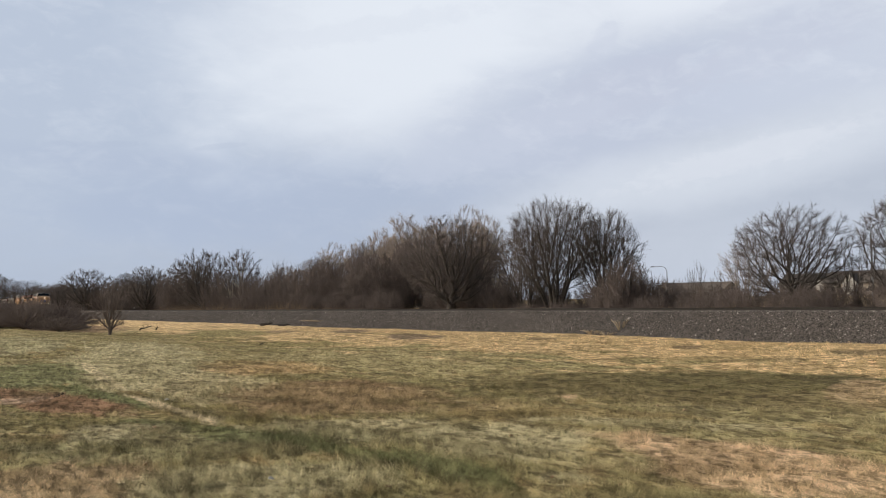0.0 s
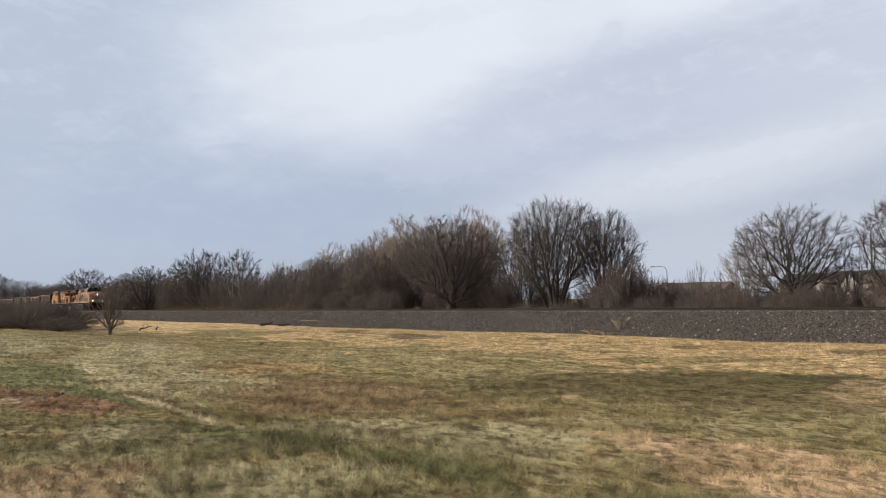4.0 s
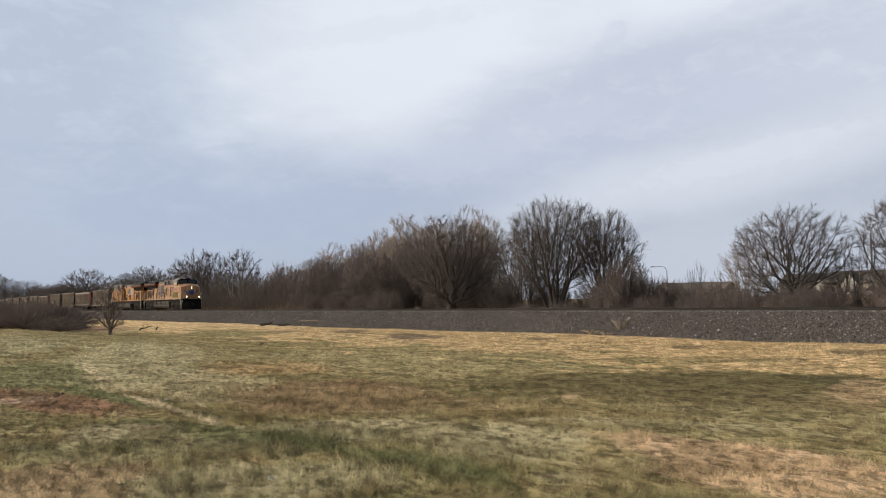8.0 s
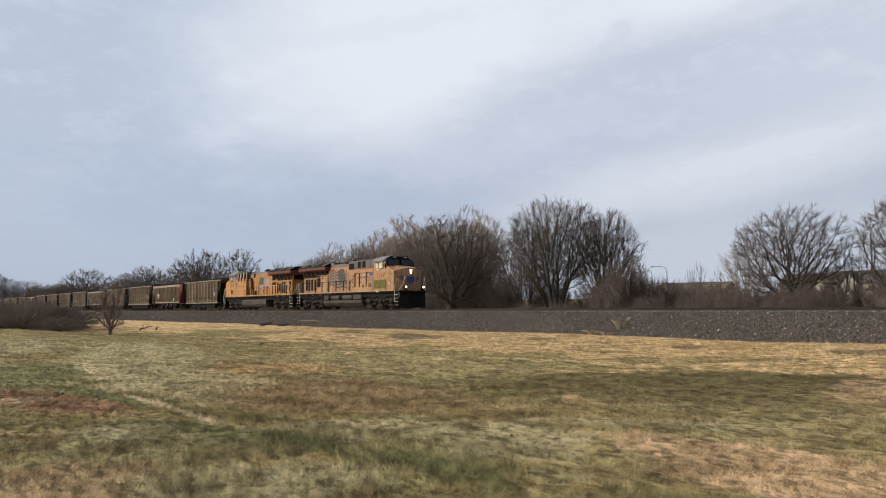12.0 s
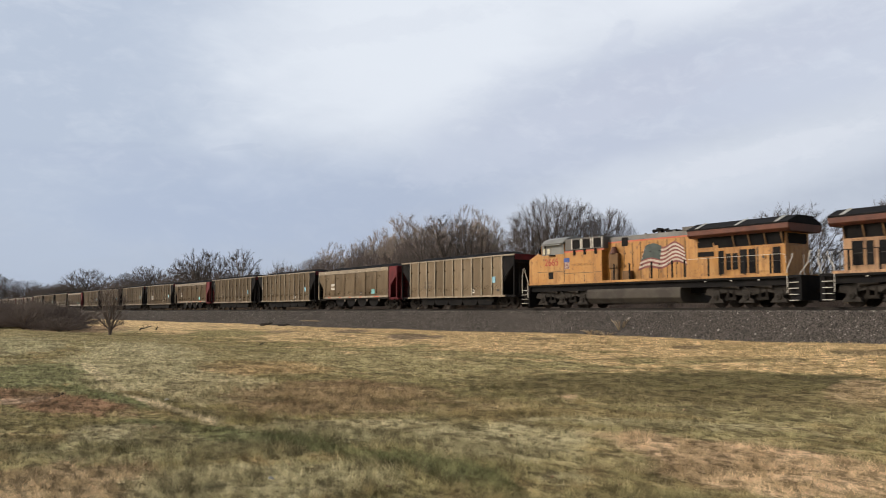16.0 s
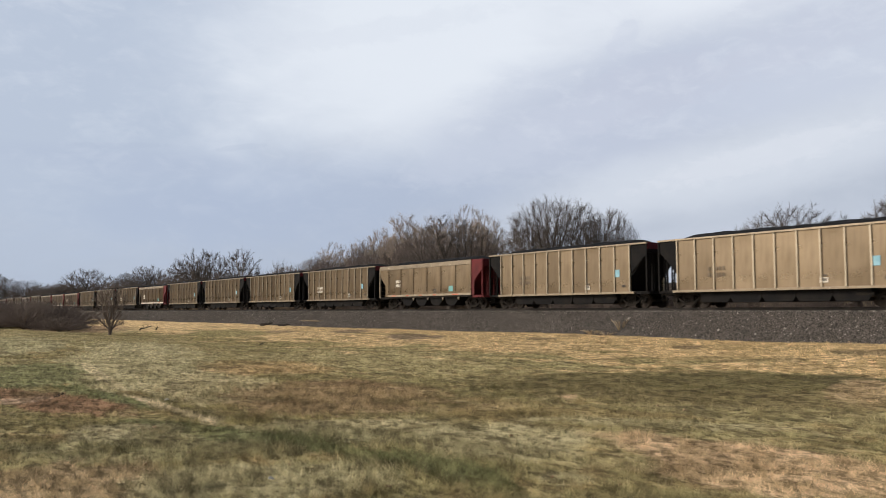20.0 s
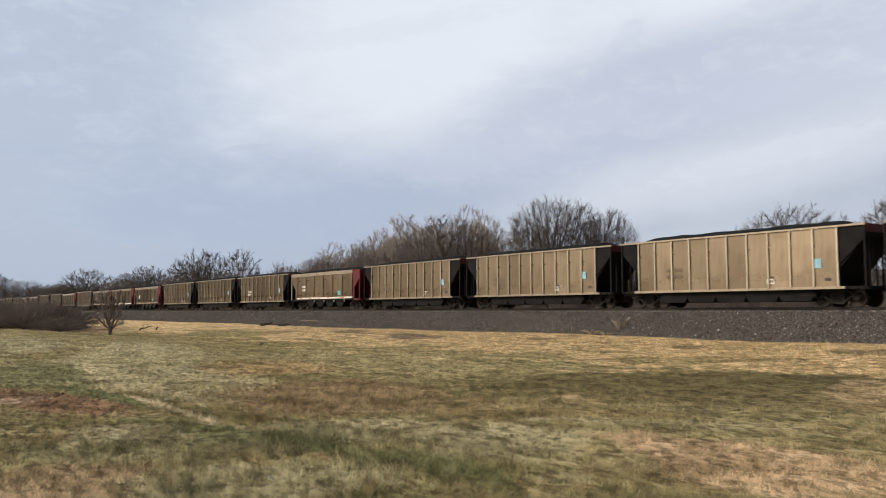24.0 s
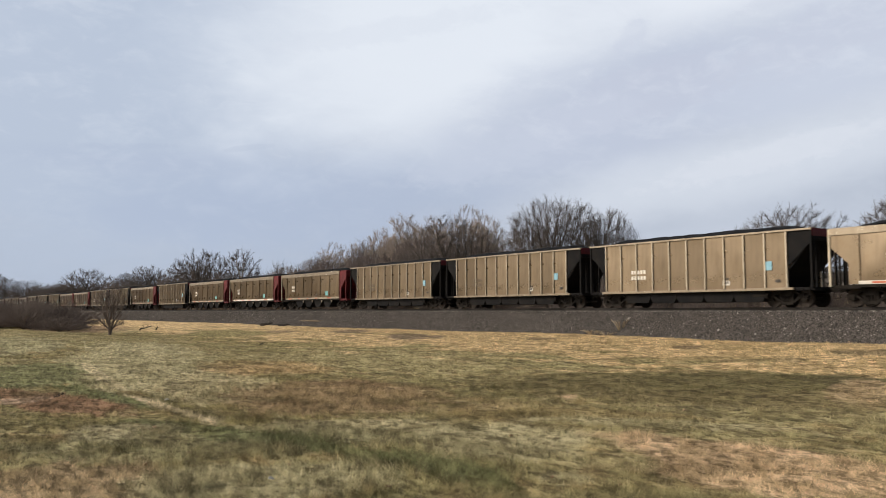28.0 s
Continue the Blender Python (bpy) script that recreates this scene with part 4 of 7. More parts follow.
def locomotive_truck(loco, x):
    s = Shape().box(-2.1, 2.1, -0.45, 0.45, 0.62, 0.88)
    truck = part("truck", s, UNDER, loco, "three-axle locomotive truck")
    truck.matrix_basis = pose(x, 0, 0)
    for y in (-1.08, 1.08):
        prof = [(-2.75, 0.72), (-2.6, 1.08), (-1.2, 1.24), (-0.5, 1.10), (0.5, 1.10), (1.2, 1.24), (2.6, 1.08), (2.75, 0.72), (2.2, 0.64), (1.2, 0.84), (0.5, 0.66), (-0.5, 0.66), (-1.2, 0.84), (-2.2, 0.64)]
        f = Shape().prism(prof, "y", y - 0.08, y + 0.08)
        part("side_frame", f, TRUCK, truck, "dusty cast side frame", bevel=0.02)
        for u in (-1.95, 0.0, 1.95):
            part("journal_box", Shape().prism([(u - 0.50, 0.24), (u + 0.50, 0.24), (u + 0.44, 0.40), (u + 0.26, 0.52), (u + 0.24, 0.94), (u - 0.24, 0.94), (u - 0.26, 0.52), (u - 0.44, 0.40)], "y", y - 0.15, y + 0.15).tube((u, y - 0.22, 0.56), (u, y + 0.22, 0.56), 0.17, n=12), TRUCK, truck, bevel=0.015)
            part("axle_cap", Shape().tube((u, y - 0.24, 0.56), (u, y + 0.24, 0.56), 0.09, n=10), UNDER, truck)
        for u in (-1.0, 1.0):
            part("brake_rigging", Shape().box(u - 0.34, u + 0.34, y - 0.12, y + 0.12, 0.40, 0.56).tube((u - 0.2, y, 0.5), (u - 0.2, y, 1.0), 0.11, n=8).tube((u + 0.2, y, 0.5), (u + 0.2, y, 1.0), 0.11, n=8), UNDER, truck)
            part("brake_cylinder", Shape().tube((u - 0.5, y * 1.14, 1.14), (u + 0.4, y * 1.14, 1.2), 0.12, n=10).box(u - 0.62, u - 0.5, y * 1.14 - 0.1, y * 1.14 + 0.1, 1.02, 1.3), TRUCK, truck)
        part("damper", Shape().tube((-0.55, y * 1.15, 0.7), (0.35, y * 1.15, 1.3), 0.055, n=8).pipe([(-2.6, y * 1.1, 1.3), (-1.7, y * 1.1, 1.36), (-0.6, y * 1.12, 1.3), (1.6, y * 1.1, 1.36), (2.5, y * 1.1, 1.22)], 0.03), TRUCK, truck)
    for i, u in enumerate((-1.95, 0.0, 1.95)):
        w = share("wheelset", LOCO_WHEEL, truck, pose(u, 0, 0.53))
        w["rolls"] = "loco%d" % i


def locomotive(near, number, paint, label, worn):
    """Six-axle road locomotive, cab towards +x. near: the side (-1 or 1 in y) that carries the lettering in view."""
    L = tagged(empty("locomotive"), label, "locomotive", "locomotives of the train")
    F = 11.25                                   # front pulling face; places below count back from it
    e = 0.0 if worn else -0.6                   # the second one's cab sits further forward

    def X(d):
        return F - d

    def side(d0, d1, z0, z1, y, out=0.02):
        """A flat piece on the side in view, between two places and heights, standing out from y."""
        return Shape().box(X(d1), X(d0), min(near * y, near * (y + out)), max(near * y, near * (y + out)), z0, z1)

    def frame_round(d0, d1, z0, z1, y, w=0.05, out=0.035):
        s = Shape()
        for a, b, c, d in ((d0 - w, d0, z0 - w, z1 + w), (d1, d1 + w, z0 - w, z1 + w), (d0, d1, z1, z1 + w), (d0, d1, z0 - w, z0)):
            s.box(X(b), X(a), min(near * y, near * (y + out)), max(near * y, near * (y + out)), c, d)
        return s

    # frame, deck and tank
    part("underframe", Shape().box(X(21.8), X(1.0), -1.35, 1.35, 1.16, 1.56).box(X(21.8), X(1.0), -0.5, 0.5, 0.86, 1.16), BLACK_PAINT, L)
    part("deck", Shape().box(X(22.0), X(0.8), -1.53, 1.53, 1.52, 1.66), BLACK_PAINT, L, bevel=0.01)
    for y in (-1.54, 1.54):
        part("deck_edge", Shape().box(X(21.3), X(1.7 + e), y - 0.02, y + 0.02, 1.64, 1.78), paint, L)
    t0, t1 = (7.6, 15.6) if worn else (6.8, 14.4)
    part("fuel_tank", Shape().prism([(-1.40, 1.22), (1.40, 1.22), (1.48, 1.1), (1.48, 0.62), (1.2, 0.3), (-1.2, 0.3), (-1.48, 0.62), (-1.48, 1.1)] if not worn else [(-1.2, 0.95), (1.2, 0.95), (1.48, 0.80), (1.48, 0.62), (1.2, 0.3), (-1.2, 0.3), (-1.48, 0.62), (-1.48, 0.80)], "x", X(t1), X(t0)), TANK, L, "dusty grey fuel tank", bevel=0.03)
    if worn:
        for a, b in ((9.6, 11.6), (12.2, 14.0)):
            part("air_reservoir", Shape().tube((X(a), near * 1.22, 1.16), (X(b), near * 1.22, 1.16), 0.27, n=16), TANK, L, "horizontal air reservoir", bevel=0.03)
        for a, b in ((7.7, 9.4), (14.5, 15.5)):
            part("tank_box", Shape().box(X(b), X(a), -1.46, 1.46, 0.95, 1.42), TANK, L, bevel=0.03)
    for x in (X(4.6 + e * 0.7), X(18.6)):
        locomotive_truck(L, x)
    coupler(L, X(0.95), 1)
    coupler(L, X(21.65), -1)
    # pilots, plough and steps
    part("plough", Shape().prism([(X(0.95), -1.5), (X(0.35), -0.6), (X(0.2), 0), (X(0.35), 0.6), (X(0.95), 1.5), (X(1.1), 1.5), (X(1.1), -1.5)], "z", 0.12, 1.22), BLACK_PAINT, L, "black snow plough", bevel=0.02)
    part("pilot", Shape().box(X(1.15), X(0.85), -1.5, 1.5, 1.0, 1.6), BLACK_PAINT, L)
    part("pilot", Shape().box(X(22.0), X(21.75), -1.5, 1.5, 0.35, 1.6), BLACK_PAINT, L)
    for d0 in (1.2 + e, 21.6):
        for y in (-1, 1):
            for i in range(4):
                part("step", Shape().box(X(d0) - 0.26, X(d0) + 0.26, y * 1.36, y * 1.56, 0.34 + 0.31 * i, 0.372 + 0.31 * i), HANDRAIL, L, "pale-edged step")
            part("step_side", Shape().box(X(d0) - 0.28, X(d0) + 0.28, y * 1.3, y * 1.34, 0.3, 1.5), BLACK_PAINT, L)
            k = 1 if d0 < 5 else -1
            part("grab_rail", Shape().pipe([(X(d0) + k * 0.34, y * 1.45, 1.1), (X(d0) + k * 0.34, y * 1.45, 1.75), (X(d0) + k * 0.62, y * 1.2, 2.3), (X(d0) + k * 0.66, y * 1.05, 2.9), (X(d0) + k * 0.7, y * 0.9, 2.92)], 0.024), HANDRAIL, L, "worn white grab rail")
            part("grab_rail", Shape().pipe([(X(d0) - k * 0.36, y * 1.52, 0.75), (X(d0) - k * 0.36, y * 1.52, 1.95), (X(d0) - k * 0.05, y * 1.52, 2.6), (X(d0) - k * 0.05, y * 1.5, 2.78)], 0.024), HANDRAIL, L, "worn white grab rail")
    # nose: sides flush with the cab, front a blunt wedge under a sloping top
    c0, c1 = 2.95 + e * 1.2, 5.25 + e * 0.9
    n0 = 1.7 + e
    m0 = n0 - 0.48
    ring = [(-1.5, n0), (-0.62, m0), (0.62, m0), (1.5, n0)]
    top = [3.44, 3.74, 3.74, 3.44]
    nv = [(X(d), y, 1.62) for y, d in ring] + [(X(d), y, z) for (y, d), z in zip(ring, top)] + [(X(c0 + 0.05), y, z) for y, z in ((-1.5, 3.98), (-0.62, 4.08), (0.62, 4.08), (1.5, 3.98))] + [(X(c0 + 0.05), y, 1.62) for y in (-1.5, 1.5)]
    nf = [(0, 1, 5, 4), (1, 2, 6, 5), (2, 3, 7, 6), (4, 5, 9, 8), (5, 6, 10, 9), (6, 7, 11, 10), (0, 4, 8, 12), (3, 13, 11, 7), (12, 8, 9, 10, 11, 13), (0, 12, 13, 3, 2, 1)]
    part("nose", Shape().add(nv, nf), paint, L, bevel=0.035)
    part("cab", Shape().prism([(X(c0), 1.62), (X(c0), 3.98), (X(c0 + 0.22), 4.5), (X(c1), 4.5), (X(c1), 1.62)], "y", -1.503, 1.503), paint, L, bevel=0.02)
    roof = [(-1.62, 4.44), (-1.64, 4.50), (-1.25, 4.80), (-0.7, 4.96), (0.7, 4.96), (1.25, 4.80), (1.64, 4.50), (1.62, 4.44)]
    part("cab_roof", Shape().prism(roof, "x", X(c1 + 0.02), X(c0 + 0.3)), CAB_ROOF, L, "sooty grey arched cab roof", bevel=0.02)
    part("cab_front", Shape().add([(X(c0 - 0.06), -1.47, 4.0), (X(c0 - 0.06), 1.47, 4.0), (X(c0 + 0.26), 0.9, 4.9), (X(c0 + 0.26), -0.9, 4.9), (X(c0 + 0.12), -1.47, 4.5), (X(c0 + 0.12), 1.47, 4.5), (X(c0 + 0.35), -1.47, 4.0), (X(c0 + 0.35), 1.47, 4.0), (X(c0 + 0.36), 0.9, 4.9), (X(c0 + 0.36), -0.9, 4.9), (X(c0 + 0.36), -1.47, 4.5), (X(c0 + 0.36), 1.47, 4.5)],
         [(0, 1, 5, 2, 3, 4), (6, 10, 9, 8, 11, 7), (0, 4, 10, 6), (1, 7, 11, 5), (2, 8, 9, 3), (4, 3, 9, 10), (5, 11, 8, 2), (0, 6, 7, 1)]), BLACK_PAINT, L, "black windscreen surround")
    for y in (-0.74, 0.74):
        part("windscreen", Shape().prism([(X(c0 - 0.03), 4.08), (X(c0 - 0.06), 4.08), (X(c0 + 0.13), 4.62), (X(c0 + 0.16), 4.62)], "y", y - 0.6, y + 0.6), GLASS, L, "dark windscreen pane")
        nb = part("number_board", Shape().box(X(c0 + 0.3), X(c0 + 0.08), y * 0.8 - 0.3, y * 0.8 + 0.3, 4.70, 4.92), BLACK_PAINT, L)
        part("number_bar", Shape().box(X(c0 + 0.08), X(c0 + 0.07), y * 0.8 - 0.2, y * 0.8 + 0.2, 4.77, 4.85), HANDRAIL, nb)
    wins = ((0.20, 0.51), (0.66, 1.35), (1.47, 2.0)) if worn else ((0.34, 0.62), (0.78, 1.1))
    for y in (-1, 1):
        for a, b in wins:
            z0 = 3.74
            z1 = 4.38 if worn else 4.20
            w = part("side_window", Shape().box(X(c0 + b), X(c0 + a), y * 1.50, y * 1.52, z0, z1), BLACK_PAINT if worn else GREY_PAINT, L, "cab side window")
            part("pane", Shape().box(X(c0 + b - 0.04), X(c0 + a + 0.04), y * 1.515, y * 1.527, z0 + 0.04, z1 - 0.03), CREAM_PANE, w)
        part("window_post", Shape().box(X(c0 + 0.65), X(c0 + 0.53), y * 1.50, y * 1.518, 3.72, 4.46), BLACK_PAINT, L)
        if not worn:
            part("cab_upper_panel", Shape().box(X(c1 - 0.02), X(c0 + 1.2), y * 1.50, y * 1.512, 3.72, 4.46), CAB_ROOF, L, "grey upper cab panel")
            part("cab_window_band", Shape().box(X(c0 + 1.18), X(c0 + 0.26), y * 1.495, y * 1.506, 3.70, 4.46), CAB_ROOF, L)
        part("window_awning", Shape().prism([(y * 1.5, 4.43), (y * 1.72, 4.36), (y * 1.72, 4.385), (y * 1.5, 4.47)], "x", X(c1 - 0.2), X(c0 + 0.3)), CAB_ROOF, L)
        part("roof_stripe", Shape().box(X(9.0 + e), X(c1), y * 1.48, y * 1.507, 3.78, 3.88), RED_STRIPE, L, "faded red stripe")
    part("armrest", side(c0 + 1.1, c0 + 1.6, 3.62, 3.70, 1.5, 0.12), HANDRAIL if worn else BLACK_PAINT, L)
    part("headlight", Shape().box(X(m0 + 0.2), X(m0 - 0.02), -0.15, 0.15, 3.18, 3.64), BLACK_PAINT, L)
    if worn:
        for z in (3.30, 3.51):
            part("headlight_lamp", Shape().tube((X(m0 - 0.02), 0, z), (X(m0 - 0.07), 0, z), 0.085, n=12), LAMP_ON, L, "lit headlight lamp")
    for y in (-0.95, 0.95):
        part("ditch_light", Shape().tube((X(0.75), y, 1.98), (X(0.5), y, 1.98), 0.13, n=12).box(X(0.85), X(0.55), y - 0.06, y + 0.06, 1.6, 1.95), BLACK_PAINT, L)
        if worn:
            part("ditch_lamp", Shape().tube((X(0.495), y, 1.98), (X(0.45), y, 1.98), 0.095, n=12), LAMP_ON, L, "lit ditch light")
    part("crest", Shape().prism([(-0.42, 2.98), (0.42, 2.98), (0.42, 2.55), (0, 2.2), (-0.42, 2.55)], "x", X(m0), X(m0 - 0.015)), BLUE_PAINT, L, "plain deep blue crest on the nose")
    for y in (-1, 1):
        for i in range(4):
            s = Shape()
            a, b = y * 0.64, y * (1.46 - 0.2 * i)
            za, zb = 2.96 - 0.14 * i, 2.98 - 0.12 * i
            fa, fb = X(m0 - 0.012), X(m0 + 0.48 * (abs(b) - 0.62) / 0.88 - 0.012)
            s.add([(fa, a, za), (fb, b, zb), (fb, b * 0.96, zb - 0.07), (fa, a, za - 0.1), (fa - 0.02, a, za), (fb - 0.02, b, zb), (fb - 0.02, b * 0.96, zb - 0.07), (fa - 0.02, a, za - 0.1)], [(0, 1, 2, 3), (7, 6, 5, 4), (0, 4, 5, 1), (1, 5, 6, 2), (2, 6, 7, 3), (3, 7, 4, 0)])
            part("crest_wing", s, BLUE_PAINT, L)
    # equipment cabinet behind the cab and the long hood
    h0 = 10.25 if worn else 8.35                # where the wide upper cabinet ends
    b0 = 9.2 if worn else 8.2                   # where the wide lower cabinet ends
    part("cabinet", Shape().box(X(b0), X(c1), -1.49, 1.49, 1.62, 3.78), paint, L, bevel=0.015)
    part("cabinet_waist", Shape().box(X(h0), X(c1), -1.47, 1.47, 3.78, 3.88), paint, L)
    part("cabinet_top", Shape().box(X(h0), X(c1), -1.46, 1.46, 3.88, 4.72), GREY_PAINT, L, "sooty grey upper cabinet", bevel=0.05)
    for a, b in ((6.92, 7.47), (7.76, 8.33)) if worn else ((5.52, 6.2), (6.48, 7.16), (7.48, 8.14)):
        o = part("intake", side(a, b, 4.0, 4.6, 1.46), BLACK_PAINT, L, "dark air intake")
        part("intake_frame", frame_round(a, b, 4.0, 4.6, 1.46, 0.03), GREY_PAINT, o)
        part("intake_bar", side(b + 0.05, b + 0.11, 3.98, 4.64, 1.46, 0.04), GREY_PAINT if worn else HANDRAIL, o)
        if not worn:
            part("intake_bracket", side(a + 0.1, a + 0.3, 3.56, 3.95, 1.48, 0.06), BLACK_PAINT, L)
            part("intake_bar", side(a - 0.10, a - 0.04, 3.98, 4.64, 1.46, 0.04), HANDRAIL, o)
    part("hood", Shape().box(X(15.4), X(b0), -1.02, 1.02, 1.62, 4.25), paint, L, bevel=0.03)
    part("hood_top", Shape().prism([(-1.03, 4.27), (1.03, 4.27), (0.9, 4.60), (-0.9, 4.60)], "x", X(15.4), X(h0)), GREY_PAINT, L, "sooty grey hood top")
    part("hood_stripe", side(h0, 15.0, 4.20, 4.29, 1.02, 0.015), RED_STRIPE, L, "faded red stripe")
    if worn:
        part("hood_window", side(9.1, 10.12, 3.92, 4.48, 1.46), BLACK_PAINT, L, "dark opening")
        part("rear_cabinet", Shape().box(X(h0 - 0.02), X(b0), -1.45, 1.45, 3.3, 3.80), paint, L, bevel=0.02)
    else:
        part("hood_window", side(9.52, 10.05, 3.94, 4.5, 1.025), BLACK_PAINT, L, "dark opening")
        part("equipment_box", Shape().box(X(9.45), X(8.65), near * 1.0 if near > 0 else -1.35, 1.35 if near > 0 else -1.0, 2.55, 3.5), BROWN_BOX, L, "brown equipment box on the walkway", bevel=0.03)
        part("equipment_stand", side(8.75, 9.35, 1.66, 2.55, 1.05, 0.2), BROWN_BOX, L)
        part("relay_cover", Shape().tube((X(9.0), near * 1.18, 3.5), (X(9.0), near * 1.18, 3.95), 0.3, 0.14, n=12), WING_RED, L, "rusty red cover")
        part("step_box", side(9.8, 10.5, 1.66, 2.35, 1.04, 0.3), BROWN_BOX, L, bevel=0.02)
    for i in range(9):
        d = b0 + 0.5 + 0.68 * i
        if d > 15.1:
            break
        door = part("hood_door", side(d - 0.31, d + 0.31, 1.80, 4.08, 1.02), paint, L, bevel=0.008)
        part("latch", side(d - 0.27, d - 0.22, 2.6, 2.75, 1.04), BLACK_PAINT, door)
        part("door_handle", side(d - 0.27, d - 0.20, 3.45, 3.52, 1.04), BLACK_PAINT, door)
        part("door_seam", side(d + 0.318, d + 0.342, 1.74, 4.15, 1.018, 0.014), DARK_MARK, L)
    for d in (c1 + 0.95, c1 + 1.9, c1 + 2.85):
        part("cabinet_seam", side(d, d + 0.025, 1.70, 3.1 if worn else 2.3, 1.488, 0.01), DARK_MARK, L)
    part("cabinet_seam", side(c1, b0 - 0.05, 2.35 if not worn else 2.56, 2.38 if not worn else 2.58, 1.488, 0.01), DARK_MARK, L)
    part("cab_seam", side(c0 - 0.3, c1, 2.52, 2.545, 1.50, 0.008), DARK_MARK, L)
    part("cab_seam", side(c1 - 0.02, c1 + 0.02, 1.70, 3.75, 1.50, 0.008), DARK_MARK, L)
    for d in [c1 + 0.7 + 0.95 * i for i in range(5)]:
        if d < h0 - 0.2:
            part("roof_seam", side(d, d + 0.025, 3.9, 4.66, 1.455, 0.012), BLACK_PAINT, L)
    for d in (11.3, 12.4, 13.5):
        part("roof_seam", side(d, d + 0.025, 4.3, 4.34, 1.028, 0.012), BLACK_PAINT, L)
        part("lifting_eye", Shape().box(X(d) - 0.08, X(d) + 0.08, near * 0.8 - 0.03, near * 0.8 + 0.03, 4.58, 4.68), GREY_PAINT, L)
    for d in (16.2, 17.9, 19.6):
        part("deck_lamp", side(d - 0.05, d + 0.05, 1.45, 1.50, 1.53, 0.03), HANDRAIL, L, "small pale deck light")
    part("exhaust_stack", Shape().box(X(13.4), X(12.6), -0.5, 0.5, 4.60, 4.78), BLACK_PAINT, L, bevel=0.03)
    hd = 11.6 if worn else 12.0
    part("horn", Shape().tube((X(hd - 0.5), near * 0.3, 4.80), (X(hd), near * 0.3, 4.84), 0.12, 0.05, n=8).tube((X(hd + 0.5), near * 0.1, 4.82), (X(hd), near * 0.1, 4.84), 0.13, 0.05, n=8).tube((X(hd - 0.35), near * 0.1, 4.93), (X(hd + 0.1), near * 0.1, 4.93), 0.1, 0.04, n=8).box(X(hd + 0.1), X(hd - 0.1), near * 0.05 - 0.1, near * 0.05 + 0.35, 4.58, 4.86), BLACK_PAINT, L, "black air horn")
    part("rear_box", Shape().box(X(15.05), X(14.2), -0.95, 0.95, 4.55, 4.80), GREY_PAINT, L, bevel=0.02)
    # radiator end
    part("radiator_house", Shape().box(X(20.95), X(15.4), -1.12, 1.12, 1.62, 3.34), paint, L, bevel=0.02)
    part("radiator_front", Shape().box(X(16.8 if not worn else 17.85), X(15.4), -1.12, 1.12, 3.34, 3.84 if not worn else 3.66), paint, L)
    # neck in black: the shade under the overhanging edge is put into its colour
    part("radiator_neck", Shape().prism([(-1.08, 3.34), (1.08, 3.34), (1.22, 4.02), (-1.22, 4.02)], "x", X(20.9), X(15.5)), BLACK_PAINT, L)
    wz = 4.08
    part("radiator_wing", Shape().prism([(-1.42, wz - 0.08), (-1.60, wz + 0.06), (-1.60, wz + 0.34), (1.60, wz + 0.34), (1.60, wz + 0.06), (1.42, wz - 0.08)], "x", X(21.45), X(15.05)), WING_RED, L, "brown-red overhanging radiator edge", bevel=0.015)
    part("radiator_roof", Shape().prism([(-1.61, wz + 0.34), (-1.61, wz + 0.42), (-0.7, 4.88), (0.7, 4.88), (1.61, wz + 0.42), (1.61, wz + 0.34)], "x", X(21.45), X(15.05)), BLACK_PAINT, L, "sooty black radiator roof")
    for d in (15.6, 18.2, 20.6):
        part("roof_rib", Shape().prism([(near * 1.60, wz + 0.43), (near * 0.7, 4.885), (near * 0.7, 4.91), (near * 1.61, wz + 0.45)], "x", X(d + 0.24), X(d)), ROOF_RIB, L, "pale roof rib")
    for i in range(4):
        d = 17.9 + 0.98 * i
        part("neck_strut", Shape().prism([(near * 1.12, 3.36), (near * 1.16, 3.36), (near * 1.40, wz - 0.04), (near * 1.35, wz - 0.04)], "x", X(d) - 0.035, X(d) + 0.035), BROWN_BOX, L)
    part("house_cornice", side(15.4, 20.95, 3.30, 3.37, 1.12, 0.035), paint, L)
    panes = ((16.26, 16.61, 3.15, 3.56), (16.94, 17.76, 2.36, 3.56), (17.95, 18.41, 2.03, 3.2), (18.71, 19.18, 2.03, 3.2), (19.45, 19.8, 2.03, 3.2), (19.95, 20.5, 2.03, 3.22)) if worn else \
        ((15.42, 16.5, 3.44, 3.74), (15.42, 16.55, 2.92, 3.2), (16.82, 17.2, 1.86, 3.2), (17.33, 17.66, 2.1, 3.02), (17.74, 18.1, 2.1, 3.02), (18.22, 18.68, 1.86, 3.2), (18.76, 19.2, 1.86, 3.2), (20.22, 20.68, 1.76, 3.22))
    for a, b, z0, z1 in panes:
        wide = b - a > 0.8
        scr = part("louvre" if wide else "screen", side(a, b, z0, z1, 1.12, 0.012), BLACK_PAINT, L, "dark louvre" if wide else "dark radiator screen")
        part("screen_frame", frame_round(a, b, z0, z1, 1.12, 0.035), paint, scr)
        if z1 - z0 > 0.8:
            part("screen_bar", side(a, b, (z0 + z1) / 2 - 0.012, (z0 + z1) / 2 + 0.012, 1.12, 0.025), DARK_MARK, scr)
    part("valve_box", side(19.35, 20.1, 1.95, 3.22, 1.12, 0.03).tube((X(19.7), near * 1.15, 2.72), (X(19.7), near * 1.2, 2.72), 0.15, n=12), paint, L, bevel=0.01) if not worn else None
    if not worn:
        part("valve_ring", Shape().tube((X(19.7), near * 1.2, 2.72), (X(19.7), near * 1.22, 2.72), 0.09, n=10), DARK_MARK, L)
